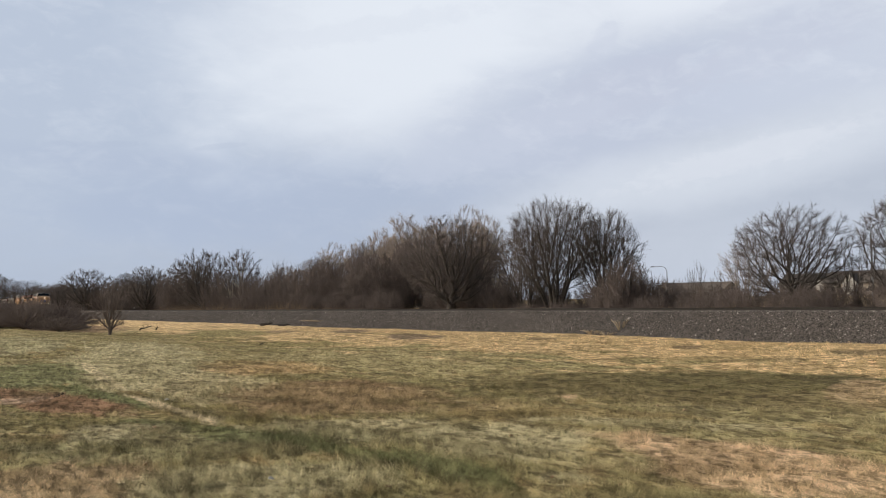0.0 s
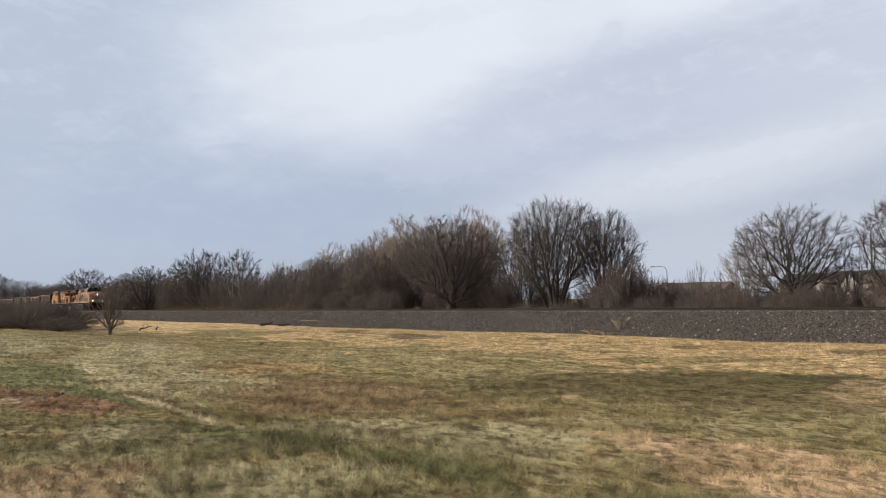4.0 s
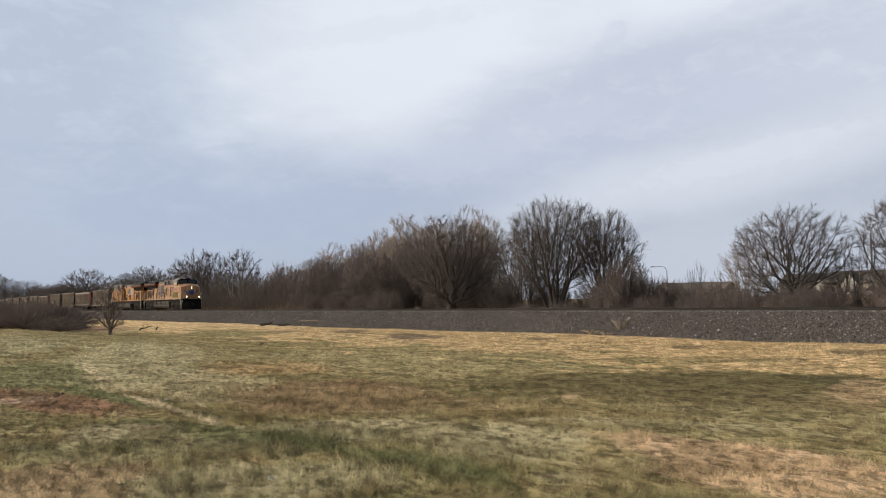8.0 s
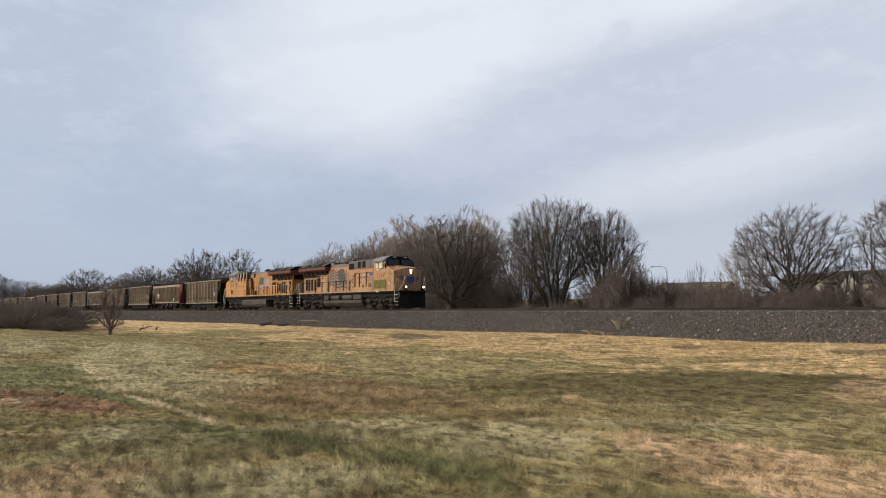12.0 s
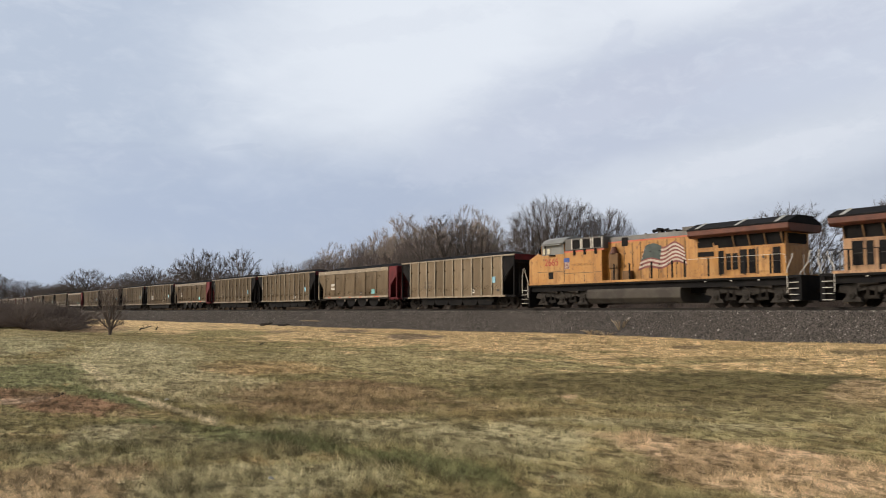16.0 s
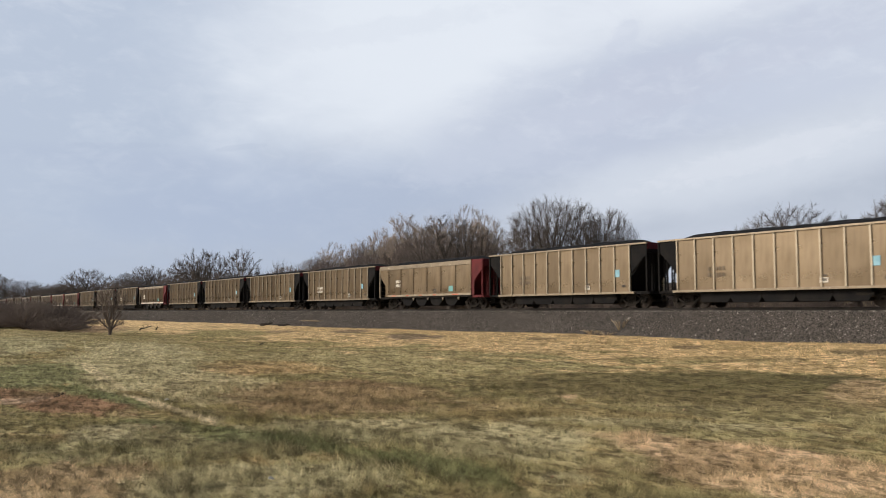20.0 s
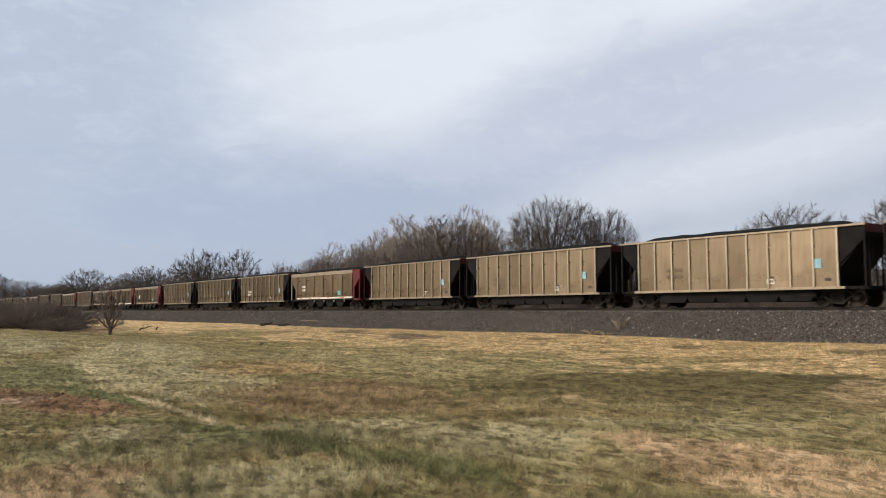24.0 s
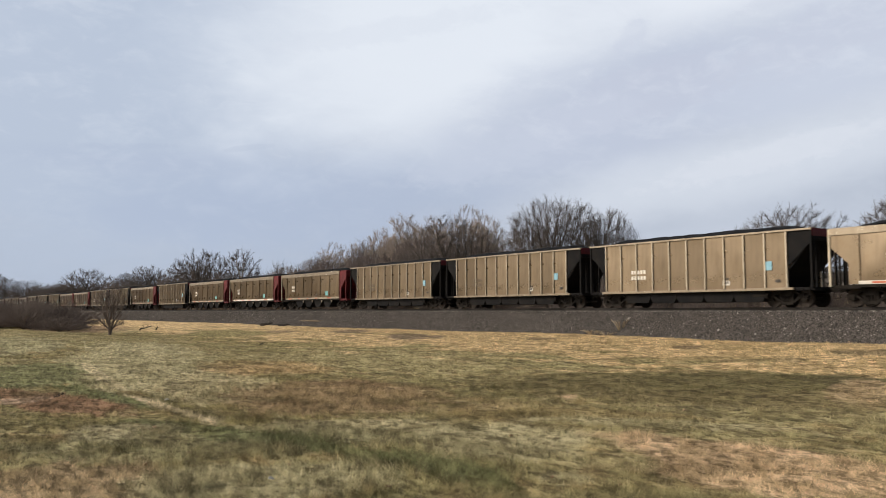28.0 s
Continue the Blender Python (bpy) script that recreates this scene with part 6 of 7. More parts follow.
# tall tan willows behind
willow = stand(spread_tree("bare_willow", 21, 18.3, 3.4, BARK_BROWN, TWIG_TAN, "tall bare willow with tan upright twigs", n=1150, tip=0.0150, twigs=9, stems=3, wilt=0.6, low=0.0, upright=0.5, lobes=0.12, stout=0.47), -112.4, 72)
willow_b = stand(spread_tree("bare_willow", 22, 17.4, 3.7, BARK_BROWN, TWIG_TAN, "bare willow with a rounded tan crown", n=1150, tip=0.0150, twigs=9, stems=3, wilt=0.6, low=0.0, upright=0.5, lobes=0.12, stout=0.47), -97.4, 74)
for i, (x, y, a, w, h) in enumerate([(-102, 70, 60, 0.95, 0.91), (-87.2, 70, 200, 0.75, 0.76), (-121.9, 74, 260, 0.95, 0.92), (-122.9, 70, 330, 0.9, 0.79), (-141, 74, 20, 1.0, 0.85), (-145.5, 72, 90, 1.0, 0.67), (-107, 75, 150, 1.0, 0.92), (-92, 73, 250, 0.9, 0.87), (-131, 73, 310, 0.9, 0.75), (-160, 74, 70, 1.1, 0.62), (-155, 70, 170, 1.1, 0.6), (-116, 70, 40, 1.0, 0.82), (-110, 68, 100, 0.9, 0.75), (-104, 67, 10, 0.9, 0.78), (-136, 70, 210, 0.9, 0.68), (-96, 68, 280, 0.9, 0.8)]):
    another(willow if i % 2 else willow_b, x, y, a, w, h)

# brown thicket along the far side of the track
bush = stand(bare_tree("thicket", 31, SHRUB, 9.0, 4.2, 0.5, 0.05, BARK, TWIG_RED, "dense red-brown bare thicket beyond the track", "thicket", -0.3, 1.2), -136.3, 58)
low = stand(bare_tree("thicket", 32, SHRUB, 5.0, 3.0, 0.3, 0.035, BARK, TWIG_RED, "low red-brown brush beyond the track", "thicket", -0.3, 1.2), -77, 64)
for x, y, h in [(-133.5, 60, 9.3), (-128, 57, 8.2), (-122.4, 58, 9.3), (-120.2, 60, 9.8), (-114, 57, 9.2), (-108.7, 58, 9.8), (-105.3, 60, 10.5), (-100, 57, 9.4), (-95.6, 58, 10.2), (-92.9, 61, 11.0), (-88, 62, 11.0), (-84, 64, 10.5), (-142, 59, 8.6), (-148, 60, 8.0), (-160, 60, 8.5), (-168, 61, 9), (-185, 61, 9.5), (-195, 60, 10), (-208, 62, 9.5), (-228, 62, 10), (-240, 61, 10), (-265, 63, 10), (-290, 64, 11), (-315, 63, 11), (-345, 64, 11), (-380, 66, 12), (-430, 66, 13), (-480, 66, 14), (-112, 63, 10.0), (-126, 63, 9.6), (-99, 64, 11)]:
    another(bush, x, y, random.uniform(0, 360), random.uniform(0.9, 1.2) * (1 + max(0, -x - 200) / 300), h / 9.0 * (1.17 if y > 59 else 1.04))
for x, y, h in [(-84, 62, 4.8), (-90, 54, 3.4), (-72, 68, 4.6), (-66, 58, 2.6), (-60, 57, 2.7), (-55, 58, 5.0), (-51.3, 57, 6.6), (-48.5, 59, 4.8), (-54, 62, 5.2), (-46, 60, 3.6), (-43, 61, 3.9), (-40.5, 60, 3.6), (-38, 62, 4.2), (-35.5, 61, 3.8), (-33, 60, 3.9), (-30.5, 61, 4.0), (-28, 62, 4.0), (-94, 54, 4.2), (-101, 54, 4.0), (-108, 54, 4.2), (-116, 54, 4.0), (-125, 54, 4.0), (-25, 62, 4.0), (-22, 63, 4), (-47, 56, 3.2), (-41.5, 56, 3.3), (-39, 57, 3.6), (-34.5, 57, 3.8), (-32, 56, 3.6), (-27, 57, 3.6), (-24, 58, 3.8), (-80, 63, 5.0), (-88, 63, 6.0), (-91, 56, 4.8), (-97, 57, 4.8), (-104, 56, 4.8), (-73, 60, 5.0), (-63, 61, 2.8), (-57, 60, 4.4), (-134, 55, 4.5), (-142, 56, 4.5), (-150, 57, 5), (-80, 62, 5.5), (-69.5, 63, 4.0), (-65, 66, 2.6), (-71, 67, 5.5), (-61, 65, 3.0), (-56, 66, 4.6), (-50, 62, 4.6), (-47, 63, 4.4), (-52.5, 60, 4.8), (-44.5, 63, 4.2), (-56, 69, 4.4), (-70, 72, 5)]:
    another(low, x, y, random.uniform(0, 360), random.uniform(0.85, 1.15), h / 5.0)


# woods further back that close the view
def far_woods():
    rng = random.Random(77)
    segs, twigs = [], []
    for i in range(420):
        x = rng.uniform(-620, -112)
        y = rng.uniform(82, 104)
        z = ground_z(x, y)
        h = rng.uniform(7.5, 11.0) * (1 + max(0, -x - 200) / 500)
        for j in range(26):
            a, t = rng.uniform(0, 6.283), rng.random()
            p = Vector((x, y, z + h * 0.05))
            m = p + Vector((math.cos(a) * h * 0.2 * t, math.sin(a) * h * 0.2 * t, h * rng.uniform(0.3, 0.6)))
            segs.append((p, m, 0.07, 0.04, 1))
            for k in range(4):
                b = rng.uniform(0, 6.283)
                q = m + Vector((math.cos(b) * h * 0.16, math.sin(b) * h * 0.16, h * rng.uniform(0.1, 0.42)))
                twigs.append((m, q, 0.045))
    ob = new("far_woods", fast_mesh("far_woods", *twig_mass(segs, twigs), TWIG))
    return tagged(ob, "far bare woods behind the railway trees", "woods", kind="stuff")


far_woods()


# ---- brush and small things on the near side ----
near_bush = stand(spread_tree("brush", 41, 2.8, 3.4, TWIG_BRUSH, TWIG_BRUSH, "low grey-brown bare brush in the field", low=-0.45, wilt=0.85, n=900, tip=0.013, fork=0.1, stems=9, twigs=9, upright=0.5, category="brush"), -80, 12.5)
bush_b = stand(spread_tree("brush", 42, 2.3, 2.6, TWIG_BRUSH, TWIG_RED, "low reddish bare brush in the field", low=-0.45, wilt=0.85, n=650, tip=0.013, fork=0.1, stems=7, twigs=9, upright=0.5, category="brush"), -79.5, 14.2)
for i, (x, y, h, w) in enumerate([(-86, 10.5, 1.1, 1.1), (-83, 15.0, 1.0, 1.1), (-77, 11.0, 0.95, 0.9), (-75, 14.2, 0.5, 0.8), (-90, 9.0, 1.15, 1.2), (-92, 13.5, 1.15, 1.2), (-96, 10.0, 1.2, 1.3), (-92, 17.5, 0.75, 1.0), (-84, 8.8, 0.9, 1.0), (-81.5, 9.6, 0.85, 0.9), (-99, 15.0, 1.15, 1.2), (-71.5, 12.8, 0.5, 0.7), (-84.5, 12.6, 0.9, 0.8), (-88.5, 13.8, 0.95, 0.9), (-81.5, 13.4, 0.7, 0.7), (-87, 15.4, 0.8, 0.8), (-94, 11.6, 1.0, 0.9), (-90.5, 16.0, 0.8, 0.8), (-78.0, 12.8, 0.6, 0.6)]):
    another(near_bush if i % 3 else bush_b, x, y, random.uniform(0, 360), w, h * (1.05 if x < -78 else 0.95))
stand(spread_tree("sapling", 43, 3.7, 1.6, TWIG_BRUSH, TWIG_BRUSH, "small bare sapling standing alone in the field", low=0.0, wilt=0.7, n=620, tip=0.0085, fork=0.14, stems=4, twigs=6, upright=0.5), -62.0, 14.5, 0.0, 0.86, 1.06)


DEAD_WOOD = plain("rotten_wood", (0.022, 0.018, 0.015), (0.04, 0.033, 0.027), 4.0, 0.9)


def dead_branch(x, y, turn, size, seed, label, thick=0.1):
    rng = random.Random(seed)
    s = Shape()
    pts = [Vector((0, 0, 0.08))]
    for i in range(5):
        pts.append(pts[-1] + Vector((0.45 * size, rng.uniform(-0.15, 0.15) * size, rng.uniform(-0.05, 0.22) * size)))
    for i, (p, q) in enumerate(zip(pts, pts[1:])):
        s.tube(p, q, thick * size * (1 - 0.13 * i), thick * size * (1 - 0.13 * (i + 1)), n=7)
        s.tube(q, q + Vector((rng.uniform(-0.2, 0.4), rng.uniform(-0.4, 0.4), rng.uniform(0.1, 0.5))) * size, 0.04 * size, 0.012, n=5)
    ob = part("dead_branch", s, DEAD_WOOD)
    ob.matrix_basis = pose(x, y, ground_z(x, y), 0, 0, turn)
    return tagged(ob, label, "branch", "dead branches in the grass")


dead_branch(-73.9, 19.8, 20, 0.7, 1, "fallen dark branch arched in dry grass")
dead_branch(-72.0, 20.6, -10, 0.5, 2, "fallen dark branch lying in dry grass")
dead_branch(-76.3, 32.1, 35, 0.6, 3, "short dark branch by the ballast foot", 0.32)
dead_branch(-75.3, 33.5, 50, 0.5, 4, "short dark branch by the ballast foot", 0.32)
dead_branch(-36.8, 15.4, 15, 0.2, 5, "small dark stick in the grass")
dead_branch(-15.3, 2.7, 30, 0.1, 6, "small dark stick on bare soil")


def dry_clump(name, x, y, z, n, h, spread, label, seed):
    rng = random.Random(seed)
    s = Shape()
    for i in range(n):
        a, t = rng.uniform(0, 6.28), rng.random()
        p = Vector((x + 0.12 * math.cos(a), y + 0.12 * math.sin(a), z - 0.05))
        m = p + Vector((math.cos(a) * spread * t * 0.5, math.sin(a) * spread * t * 0.5, h * 0.6))
        q = p + Vector((math.cos(a) * spread * t, math.sin(a) * spread * t, h * rng.uniform(0.75, 1.0)))
        s.tube(p, m, 0.012, 0.010, n=3, caps=False).tube(m, q, 0.010, 0.003, n=3, caps=False)
    return tagged(part(name, s, STRAW), label, "dry grass", "dry clumps on the ballast")


STRAW = plain("dry_straw", (0.42, 0.33, 0.21), (0.54, 0.44, 0.30), 6.0, 0.9)
dry_clump("dry_clump", -33.4, 36.7, 0.5, 26, 0.75, 0.55, "pale dry weed growing out of the ballast", 1)
dry_clump("dry_clump", -33.9, 36.0, 0.15, 30, 0.3, 0.7, "flattened dry weed at the ballast foot", 2)
for i in range(5):
    dry_clump("dry_clump", -76.4 + 0.75 * i, 36.85 + 0.12 * (i % 2), 0.62, 34, 0.16, 0.8, "flattened pale straw lying on the ballast", 20 + i)
dry_clump("dry_clump", -35.2, 36.2, 0.2, 60, 0.35, 0.9, "flattened dry weed at the ballast foot", 30)
dry_clump("dry_clump", -47.0, 43.2, 1.1, 24, 1.0, 0.4, "pale dry weed beyond the rails", 3)


def marker_post(x, y):
    m = empty("marker_post", pose(x, y, ground_z(x, y)))
    tagged(m, "small white marker post beside the track", "post")
    part("post", Shape().box(-0.05, 0.05, -0.05, 0.05, -0.1, 2.4), BARK, m)
    part("plate", Shape().box(-0.14, 0.14, -0.07, -0.055, 2.0, 2.42), WHITE_PAINT, m, "white plate")


marker_post(-176.0, 45.9)


# ---- far side: lamps, houses and tall dry reeds ----
LAMP_POLE = plain("galvanised_pole", (0.14, 0.14, 0.14), (0.19, 0.19, 0.19), 1.0, 0.5, 0.6)
SIDING = plain("pale_house_siding", (0.31, 0.295, 0.27), (0.37, 0.355, 0.33), 0.6, 0.8)
SIDING_TAN = plain("tan_house_siding", (0.22, 0.185, 0.15), (0.27, 0.23, 0.19), 0.6, 0.8)
SHINGLE = plain("brown_shingles", (0.07, 0.06, 0.052), (0.105, 0.09, 0.078), 1.2, 0.9)
PANE = dark_glass()


def street_lamp(x, y, h, turn, label):
    lamp = empty("street_lamp", pose(x, y, ground_z(x, y), 0, 0, turn))
    tagged(lamp, label, "street lamp", "street lamps beyond the railway")
    part("pole", Shape().tube((0, 0, -0.1), (0, 0, h - 1.1), 0.11, 0.075, n=8), LAMP_POLE, lamp)
    arm = [(0, 0, h - 1.1)] + [(0.9 * (1 - math.cos(radians(a))), 0, h - 1.1 + 1.0 * math.sin(radians(a))) for a in (20, 45, 70, 90)] + [(2.3, 0, h - 0.1)]
    part("arm", Shape().pipe(arm, 0.05), LAMP_POLE, lamp)
    part("lamp_head", Shape().prism([(2.2, h - 0.16), (2.9, h - 0.22), (2.95, h - 0.14), (2.85, h - 0.04), (2.2, h - 0.04)], "y", -0.14, 0.14), LAMP_POLE, lamp)


street_lamp(-38.2, 76.0, 9.8, 35, "tall curved street lamp among bare trees")
street_lamp(-97.7, 120.0, 8.4, 215, "distant street lamp with a curved arm")


def house(x, y, turn, length, depth, wall_h, roof_h, siding, label, gable=0):
    h = empty("house", pose(x, y, ground_z(x, y) - 0.2, 0, 0, turn))
    tagged(h, label, "house", "houses beyond the railway")
    L, D = length / 2, depth / 2
    for s in (-1, 1):
        part("wall", Shape().box(-L, L, s * D - 0.1, s * D + 0.1, 0, wall_h), siding, h)
        part("gable_wall", Shape().prism([(-D + 0.1, 0), (D - 0.1, 0), (D - 0.1, wall_h), (0, wall_h + roof_h - 0.15), (-D + 0.1, wall_h)], "x", s * L - 0.1, s * L + 0.1), siding, h)
        part("roof", Shape().prism([(s * (D + 0.5), wall_h - 0.3), (s * (D + 0.5), wall_h - 0.12), (0, wall_h + roof_h + 0.12), (0, wall_h + roof_h - 0.06)], "x", -L - 0.4, L + 0.4), SHINGLE, h, "brown shingle roof")
    n = max(2, int(length / 4))
    for i in range(n):
        u = -L + length * (i + 0.5) / n
        for z in ([0.9] if wall_h < 4 else [0.9, 3.6]):
            w = part("window", Shape().box(u - 0.6, u + 0.6, -D - 0.16, -D - 0.1, z, z + 1.3), WHITE_PAINT, h)
            part("pane", Shape().box(u - 0.5, u + 0.5, -D - 0.19, -D - 0.15, z + 0.1, z + 1.2), PANE, w)
    for i in range(gable):
        u = -L + length * (i + 0.5) / gable
        part("front_gable", Shape().prism([(u - 1.6, 0), (u + 1.6, 0), (u + 1.6, wall_h), (u, wall_h + roof_h * 0.75), (u - 1.6, wall_h)], "y", -D - 1.2, -D - 0.1), SIDING, h, "pale front gable")
        for s in (-1, 1):
            part("gable_roof", Shape().prism([(u + s * 1.9, wall_h - 0.25), (u + s * 1.9, wall_h - 0.1), (u, wall_h + roof_h * 0.75 + 0.2), (u, wall_h + roof_h * 0.75 + 0.05)], "y", -D - 1.5, 0.0), SHINGLE, h)
    return h


house(-177, 236, 8, 21, 10, 2.8, 2.5, SIDING_TAN, "long low tan house with brown shingle roof")
house(-186.5, 231, 98, 8, 7, 2.7, 2.6, SIDING, "pale gabled house wing under a shingle roof")
house(-101.5, 196, 5, 13, 10, 3.2, 2.8, SIDING_TAN, "pale house with a front gable", 1)
house(-116, 201, 8, 14, 10, 3.1, 2.8, SIDING_TAN, "tan house with front gables behind bare trees", 2)
house(-87, 196, 2, 12, 10, 3.2, 2.8, SIDING_TAN, "pale house half hidden by bare trees", 1)


def reeds():
    rng = np.random.default_rng(8)
    n = 9000
    x = np.concatenate([rng.uniform(-175, -70, 6500), rng.uniform(-70, -20, 2500)])
    y = rng.uniform(47.5, 54, n)
    h = rng.uniform(1.5, 3.3, n) * np.where(x < -92, 0.95, 0.66) * (0.62 + 0.5 * np.sin(x * 0.21 + 1.5 * np.sin(x * 0.083)) ** 2)
    z = np.array([ground_z(a, b) for a, b in zip(x, y)]) - 0.05
    base = np.stack([x, y, z], -1)
    lean = rng.normal(0, 0.12, (n, 2))
    side = rng.uniform(0, 6.28, n)
    w = 0.022
    dx = np.stack([np.cos(side) * w, np.sin(side) * w, np.zeros(n)], -1)
    tip = base + np.stack([lean[:, 0] * h, lean[:, 1] * h, h], -1)
    v = np.stack([base - dx, base + dx, tip], 1).reshape(-1, 3)
    ob = new("dry_reeds", fast_mesh("dry_reeds", v, np.arange(3 * n).reshape(-1, 3), STRAW_DARK))
    tagged(ob, "tall dry reeds and weeds beyond the ballast", "reeds", kind="stuff")


STRAW_DARK = plain("dull_dry_reeds", (0.19, 0.138, 0.09), (0.30, 0.22, 0.145), 0.4, 0.95)
reeds()


# ---- grass blades ----
def wavy(x, y, s, seed):
    """Smooth random values from 0 to 1 over the plane."""
    rng = np.random.default_rng(seed)
    g = rng.random((256, 256))
    u, v = x * s + 1000, y * s + 1000
    i, j = np.floor(u).astype(int), np.floor(v).astype(int)
    a, b = u - i, v - j
    a, b = a * a * (3 - 2 * a), b * b * (3 - 2 * b)
    p = lambda k, l: g[(i + k) % 256, (j + l) % 256]
    return (p(0, 0) * (1 - a) + p(1, 0) * a) * (1 - b) + (p(0, 1) * (1 - a) + p(1, 1) * a) * b


def blades():
    rng = np.random.default_rng(5)
    n = 560000
    d = 5.4 * (75 / 5.4) ** (rng.random(n) ** 1.2)
    a = TURN + np.radians(rng.uniform(-33, 33, n))
    x, y = -np.cos(a) * d, np.sin(a) * d
    tuft = 0.6 * wavy(x, y, 5.0, 1) + 0.4 * wavy(x, y, 1.6, 2)
    ok = (y < 35.6) & (y > -6) & (rng.random(n) < 0.25 + 1.1 * tuft)
    x, y, d, tuft = x[ok], y[ok], d[ok], tuft[ok]
    n = len(x)
    z = np.array([ground_z(p, q) for p, q in zip(x, y)])
    h = rng.uniform(0.02, 0.075, n) * (0.35 + 1.3 * tuft) * np.where(y > 27, 1.5, 1.0)
    h *= 1 + 1.2 * np.exp(-((x + 14) ** 2 + (y - 7.5) ** 2) / 16) * tuft + 0.9 * np.exp(-(y - 4.5) ** 2 / 0.5 - (x + 7.5) ** 2 / 6) + np.clip((11 - d) / 8, 0, 0.6)
    w = np.clip(0.0007 * d, 0.004, 0.03) * rng.uniform(0.6, 1.2, n)
    side = rng.uniform(0, 6.28, n)
    dx = np.stack([np.cos(side) * w, np.sin(side) * w, np.zeros(n)], -1) * 0.5
    lean = rng.normal(0, 0.9, (n, 2))
    base = np.stack([x, y, z - 0.01], -1)
    tip = base + np.stack([lean[:, 0] * h, lean[:, 1] * h, h], -1)
    v = np.stack([base - dx, base + dx, tip], 1).reshape(-1, 3)
    ob = new("grass", fast_mesh("grass", v, np.arange(3 * n).reshape(-1, 3), BLADE))
    tagged(ob, "short mown grass blades, green and straw", "grass", kind="stuff")


blades()


# ---- small litter in the grass ----
LEAF = plain("dead_leaf", (0.30, 0.20, 0.11), (0.42, 0.30, 0.18), 8.0, 0.8)
PAPER = plain("pale_scrap", (0.66, 0.64, 0.58), (0.74, 0.72, 0.67), 9.0, 0.8)


def scrap(x, y, size, material, label, seed):
    rng = random.Random(seed)
    ring = [(size * rng.uniform(0.6, 1.1) * math.cos(a), size * rng.uniform(0.5, 0.9) * math.sin(a)) for a in (k * 6.283 / 7 for k in range(7))]
    s = Shape().add([(u, v, 0.012 + 0.4 * size * rng.random()) for u, v in ring] + [(u, v, 0.004) for u, v in ring] + [(0, 0, 0.35 * size)], [(i, (i + 1) % 7, 14) for i in range(7)] + [(i, i + 7, (i + 1) % 7 + 7, (i + 1) % 7) for i in range(7)] + [tuple(range(7, 14))])
    ob = part("scrap", s, material)
    ob.matrix_basis = pose(x, y, ground_z(x, y) + 0.02, rng.uniform(-15, 15), rng.uniform(-15, 15), rng.uniform(0, 360))
    tagged(ob, label, "litter", "litter in the grass")


scrap(-7.3, 3.2, 0.045, PAPER, "small pale scrap lying in the grass", 1)
scrap(-14.6, 4.4, 0.05, PAPER, "small pale scrap on the brown turf", 2)
for i in range(26):
    d, a = random.uniform(6.5, 17), TURN + radians(random.uniform(-26, 26))
    scrap(-math.cos(a) * d, math.sin(a) * d, random.uniform(0.02, 0.04), LEAF, "curled brown leaf in the grass", 10 + i)


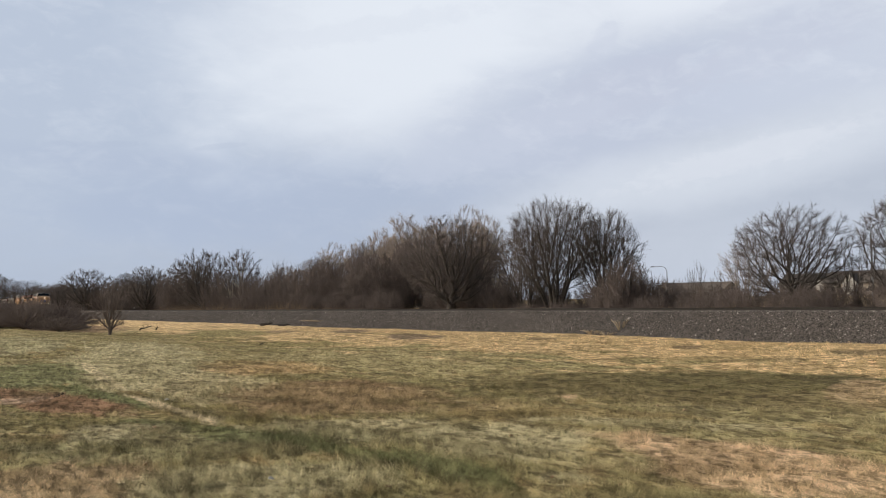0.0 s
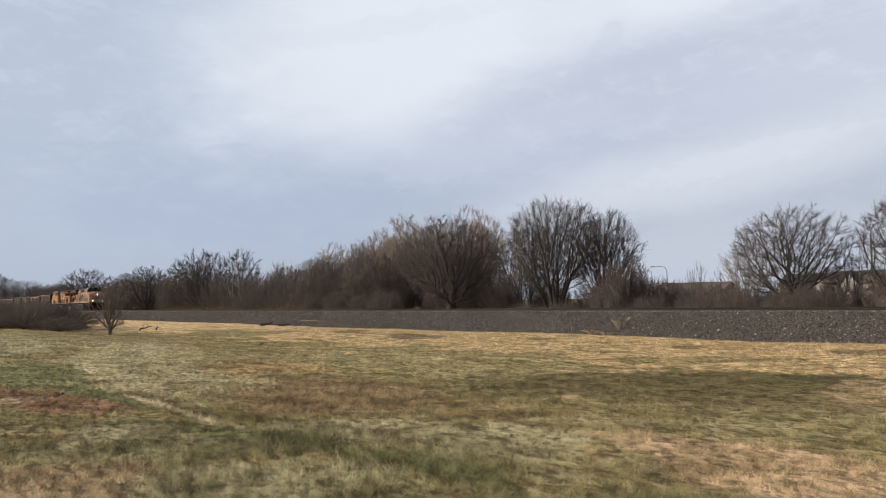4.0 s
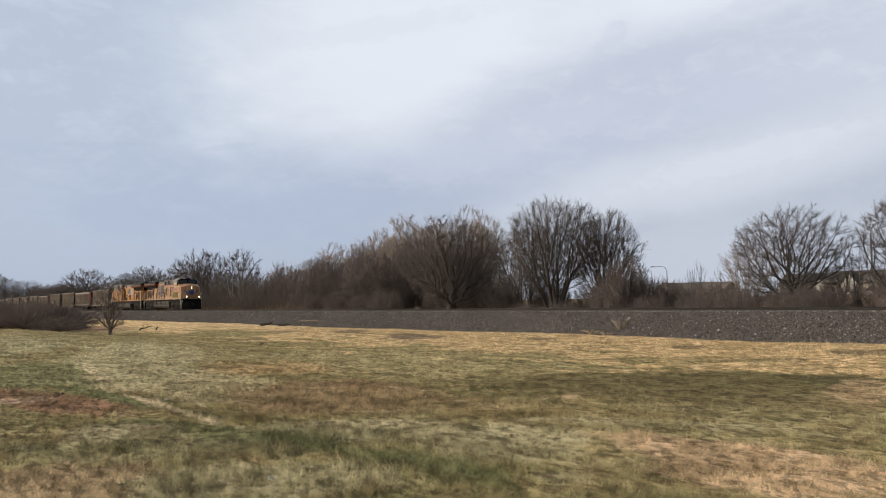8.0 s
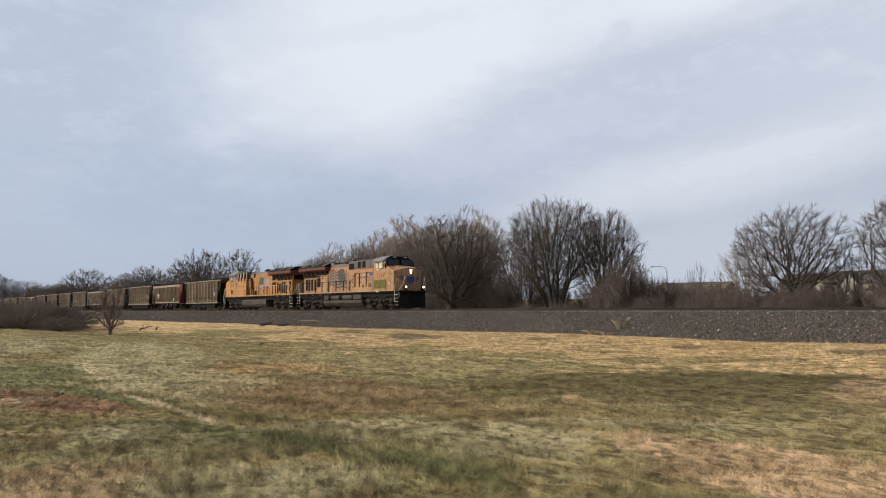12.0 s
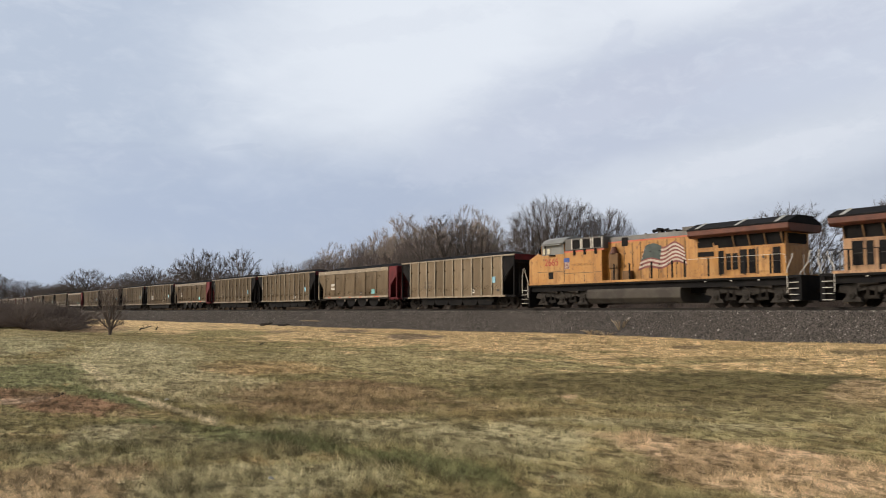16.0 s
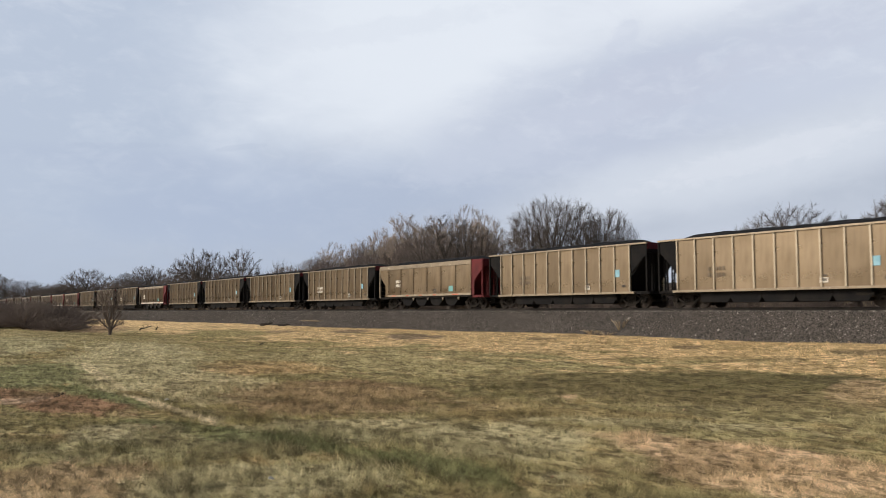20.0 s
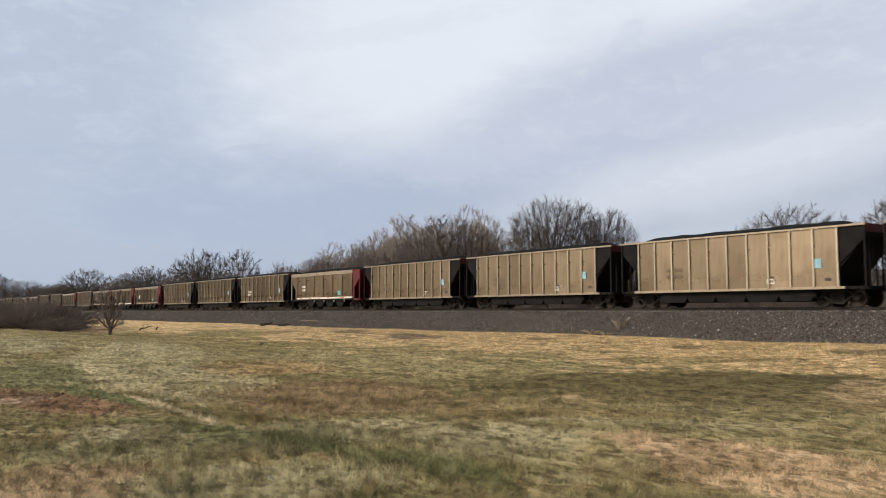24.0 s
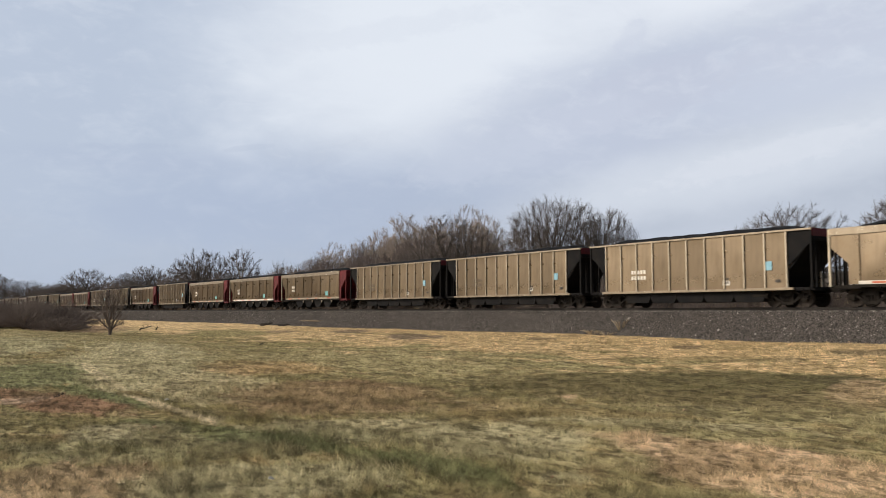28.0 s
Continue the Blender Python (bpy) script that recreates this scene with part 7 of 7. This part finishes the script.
def tuft(x, y, n, h, seed):
    """A tussock that the mower missed."""
    rng = np.random.default_rng(seed)
    a, r = rng.uniform(0, 6.28, n), 0.16 * np.sqrt(rng.random(n))
    base = np.stack([x + r * np.cos(a), y + r * np.sin(a), np.full(n, ground_z(x, y) - 0.01)], -1)
    lean = 0.7 * rng.random(n)
    hh = h * rng.uniform(0.5, 1.0, n)
    tip = base + np.stack([np.cos(a) * lean * hh, np.sin(a) * lean * hh, hh], -1)
    s = rng.uniform(0, 6.28, n)
    dx = np.stack([np.cos(s), np.sin(s), np.zeros(n)], -1) * 0.004
    v = np.stack([base - dx, base + dx, tip], 1).reshape(-1, 3)
    ob = new("tussock", fast_mesh("tussock", v, np.arange(3 * n).reshape(-1, 3), BLADE))
    tagged(ob, "uncut tussock of grass standing above the mown lawn", "grass", "tussocks in the field")


for i, (x, y, h) in enumerate([(-10.2, 2.2, 0.11), (-9.6, 2.5, 0.10), (-7.2, 4.55, 0.10), (-6.9, 7.9, 0.12), (-8.8, 8.6, 0.12), (-12.0, 8.0, 0.13), (-10.5, 10.5, 0.14), (-14.0, 11.5, 0.15), (-8.0, 12.0, 0.14), (-17.0, 8.0, 0.15), (-11.0, 5.5, 0.12), (-13.0, 6.0, 0.13)]):
    tuft(x, y, 160, h, 60 + i)


# ---- what moves: the train with its rolling wheels; the thin cloud drifts ----
def motions():
    front = [(0, -246.6), (3, -199.7), (6, -153.0), (9, -106.7), (12, -60.9), (15, -15.4), (18, 30.3), (21, 76.6), (24, 123.3), (26, 154.4), (28, 185.7)]
    for car, back in TRAIN:
        turned = 180 if car.get("turned") else 0
        walk(car, [(t, pose(x - back, TRACK_Y, RAIL_Z, 0, 0, turned)) for t, x in front])
    # wheels: one turning rate for each place in a truck
    ts, xs = zip(*front)
    times = [i / FPS for i in range(28 * FPS + 1)]
    rolled = [float(np.interp(t, ts, xs)) - xs[0] for t in times]
    made = {}
    for car, back in TRAIN:
        sign = -1 if car.get("turned") else 1
        for w in car.children_recursive:
            if "rolls" not in w:
                continue
            key = (w["rolls"], sign)
            r = w.matrix_basis.translation.z
            if key not in made:
                at = w.matrix_basis.translation.copy()
                walk(w, [(t, Matrix.Translation(at) @ Matrix.Rotation(sign * d / r, 4, "Y")) for t, d in zip(times, rolled)])
                made[key] = w.animation_data
            else:
                w.rotation_mode = "QUATERNION"
                keys = w.animation_data_create()
                keys.action, keys.action_slot = made[key].action, made[key].action_slot
    walk(SKY, [(t, pose(*EYE, 0, 0, -1.9 * t / 28)) for t in (0.0, 14.0, 28.0)])


motions()
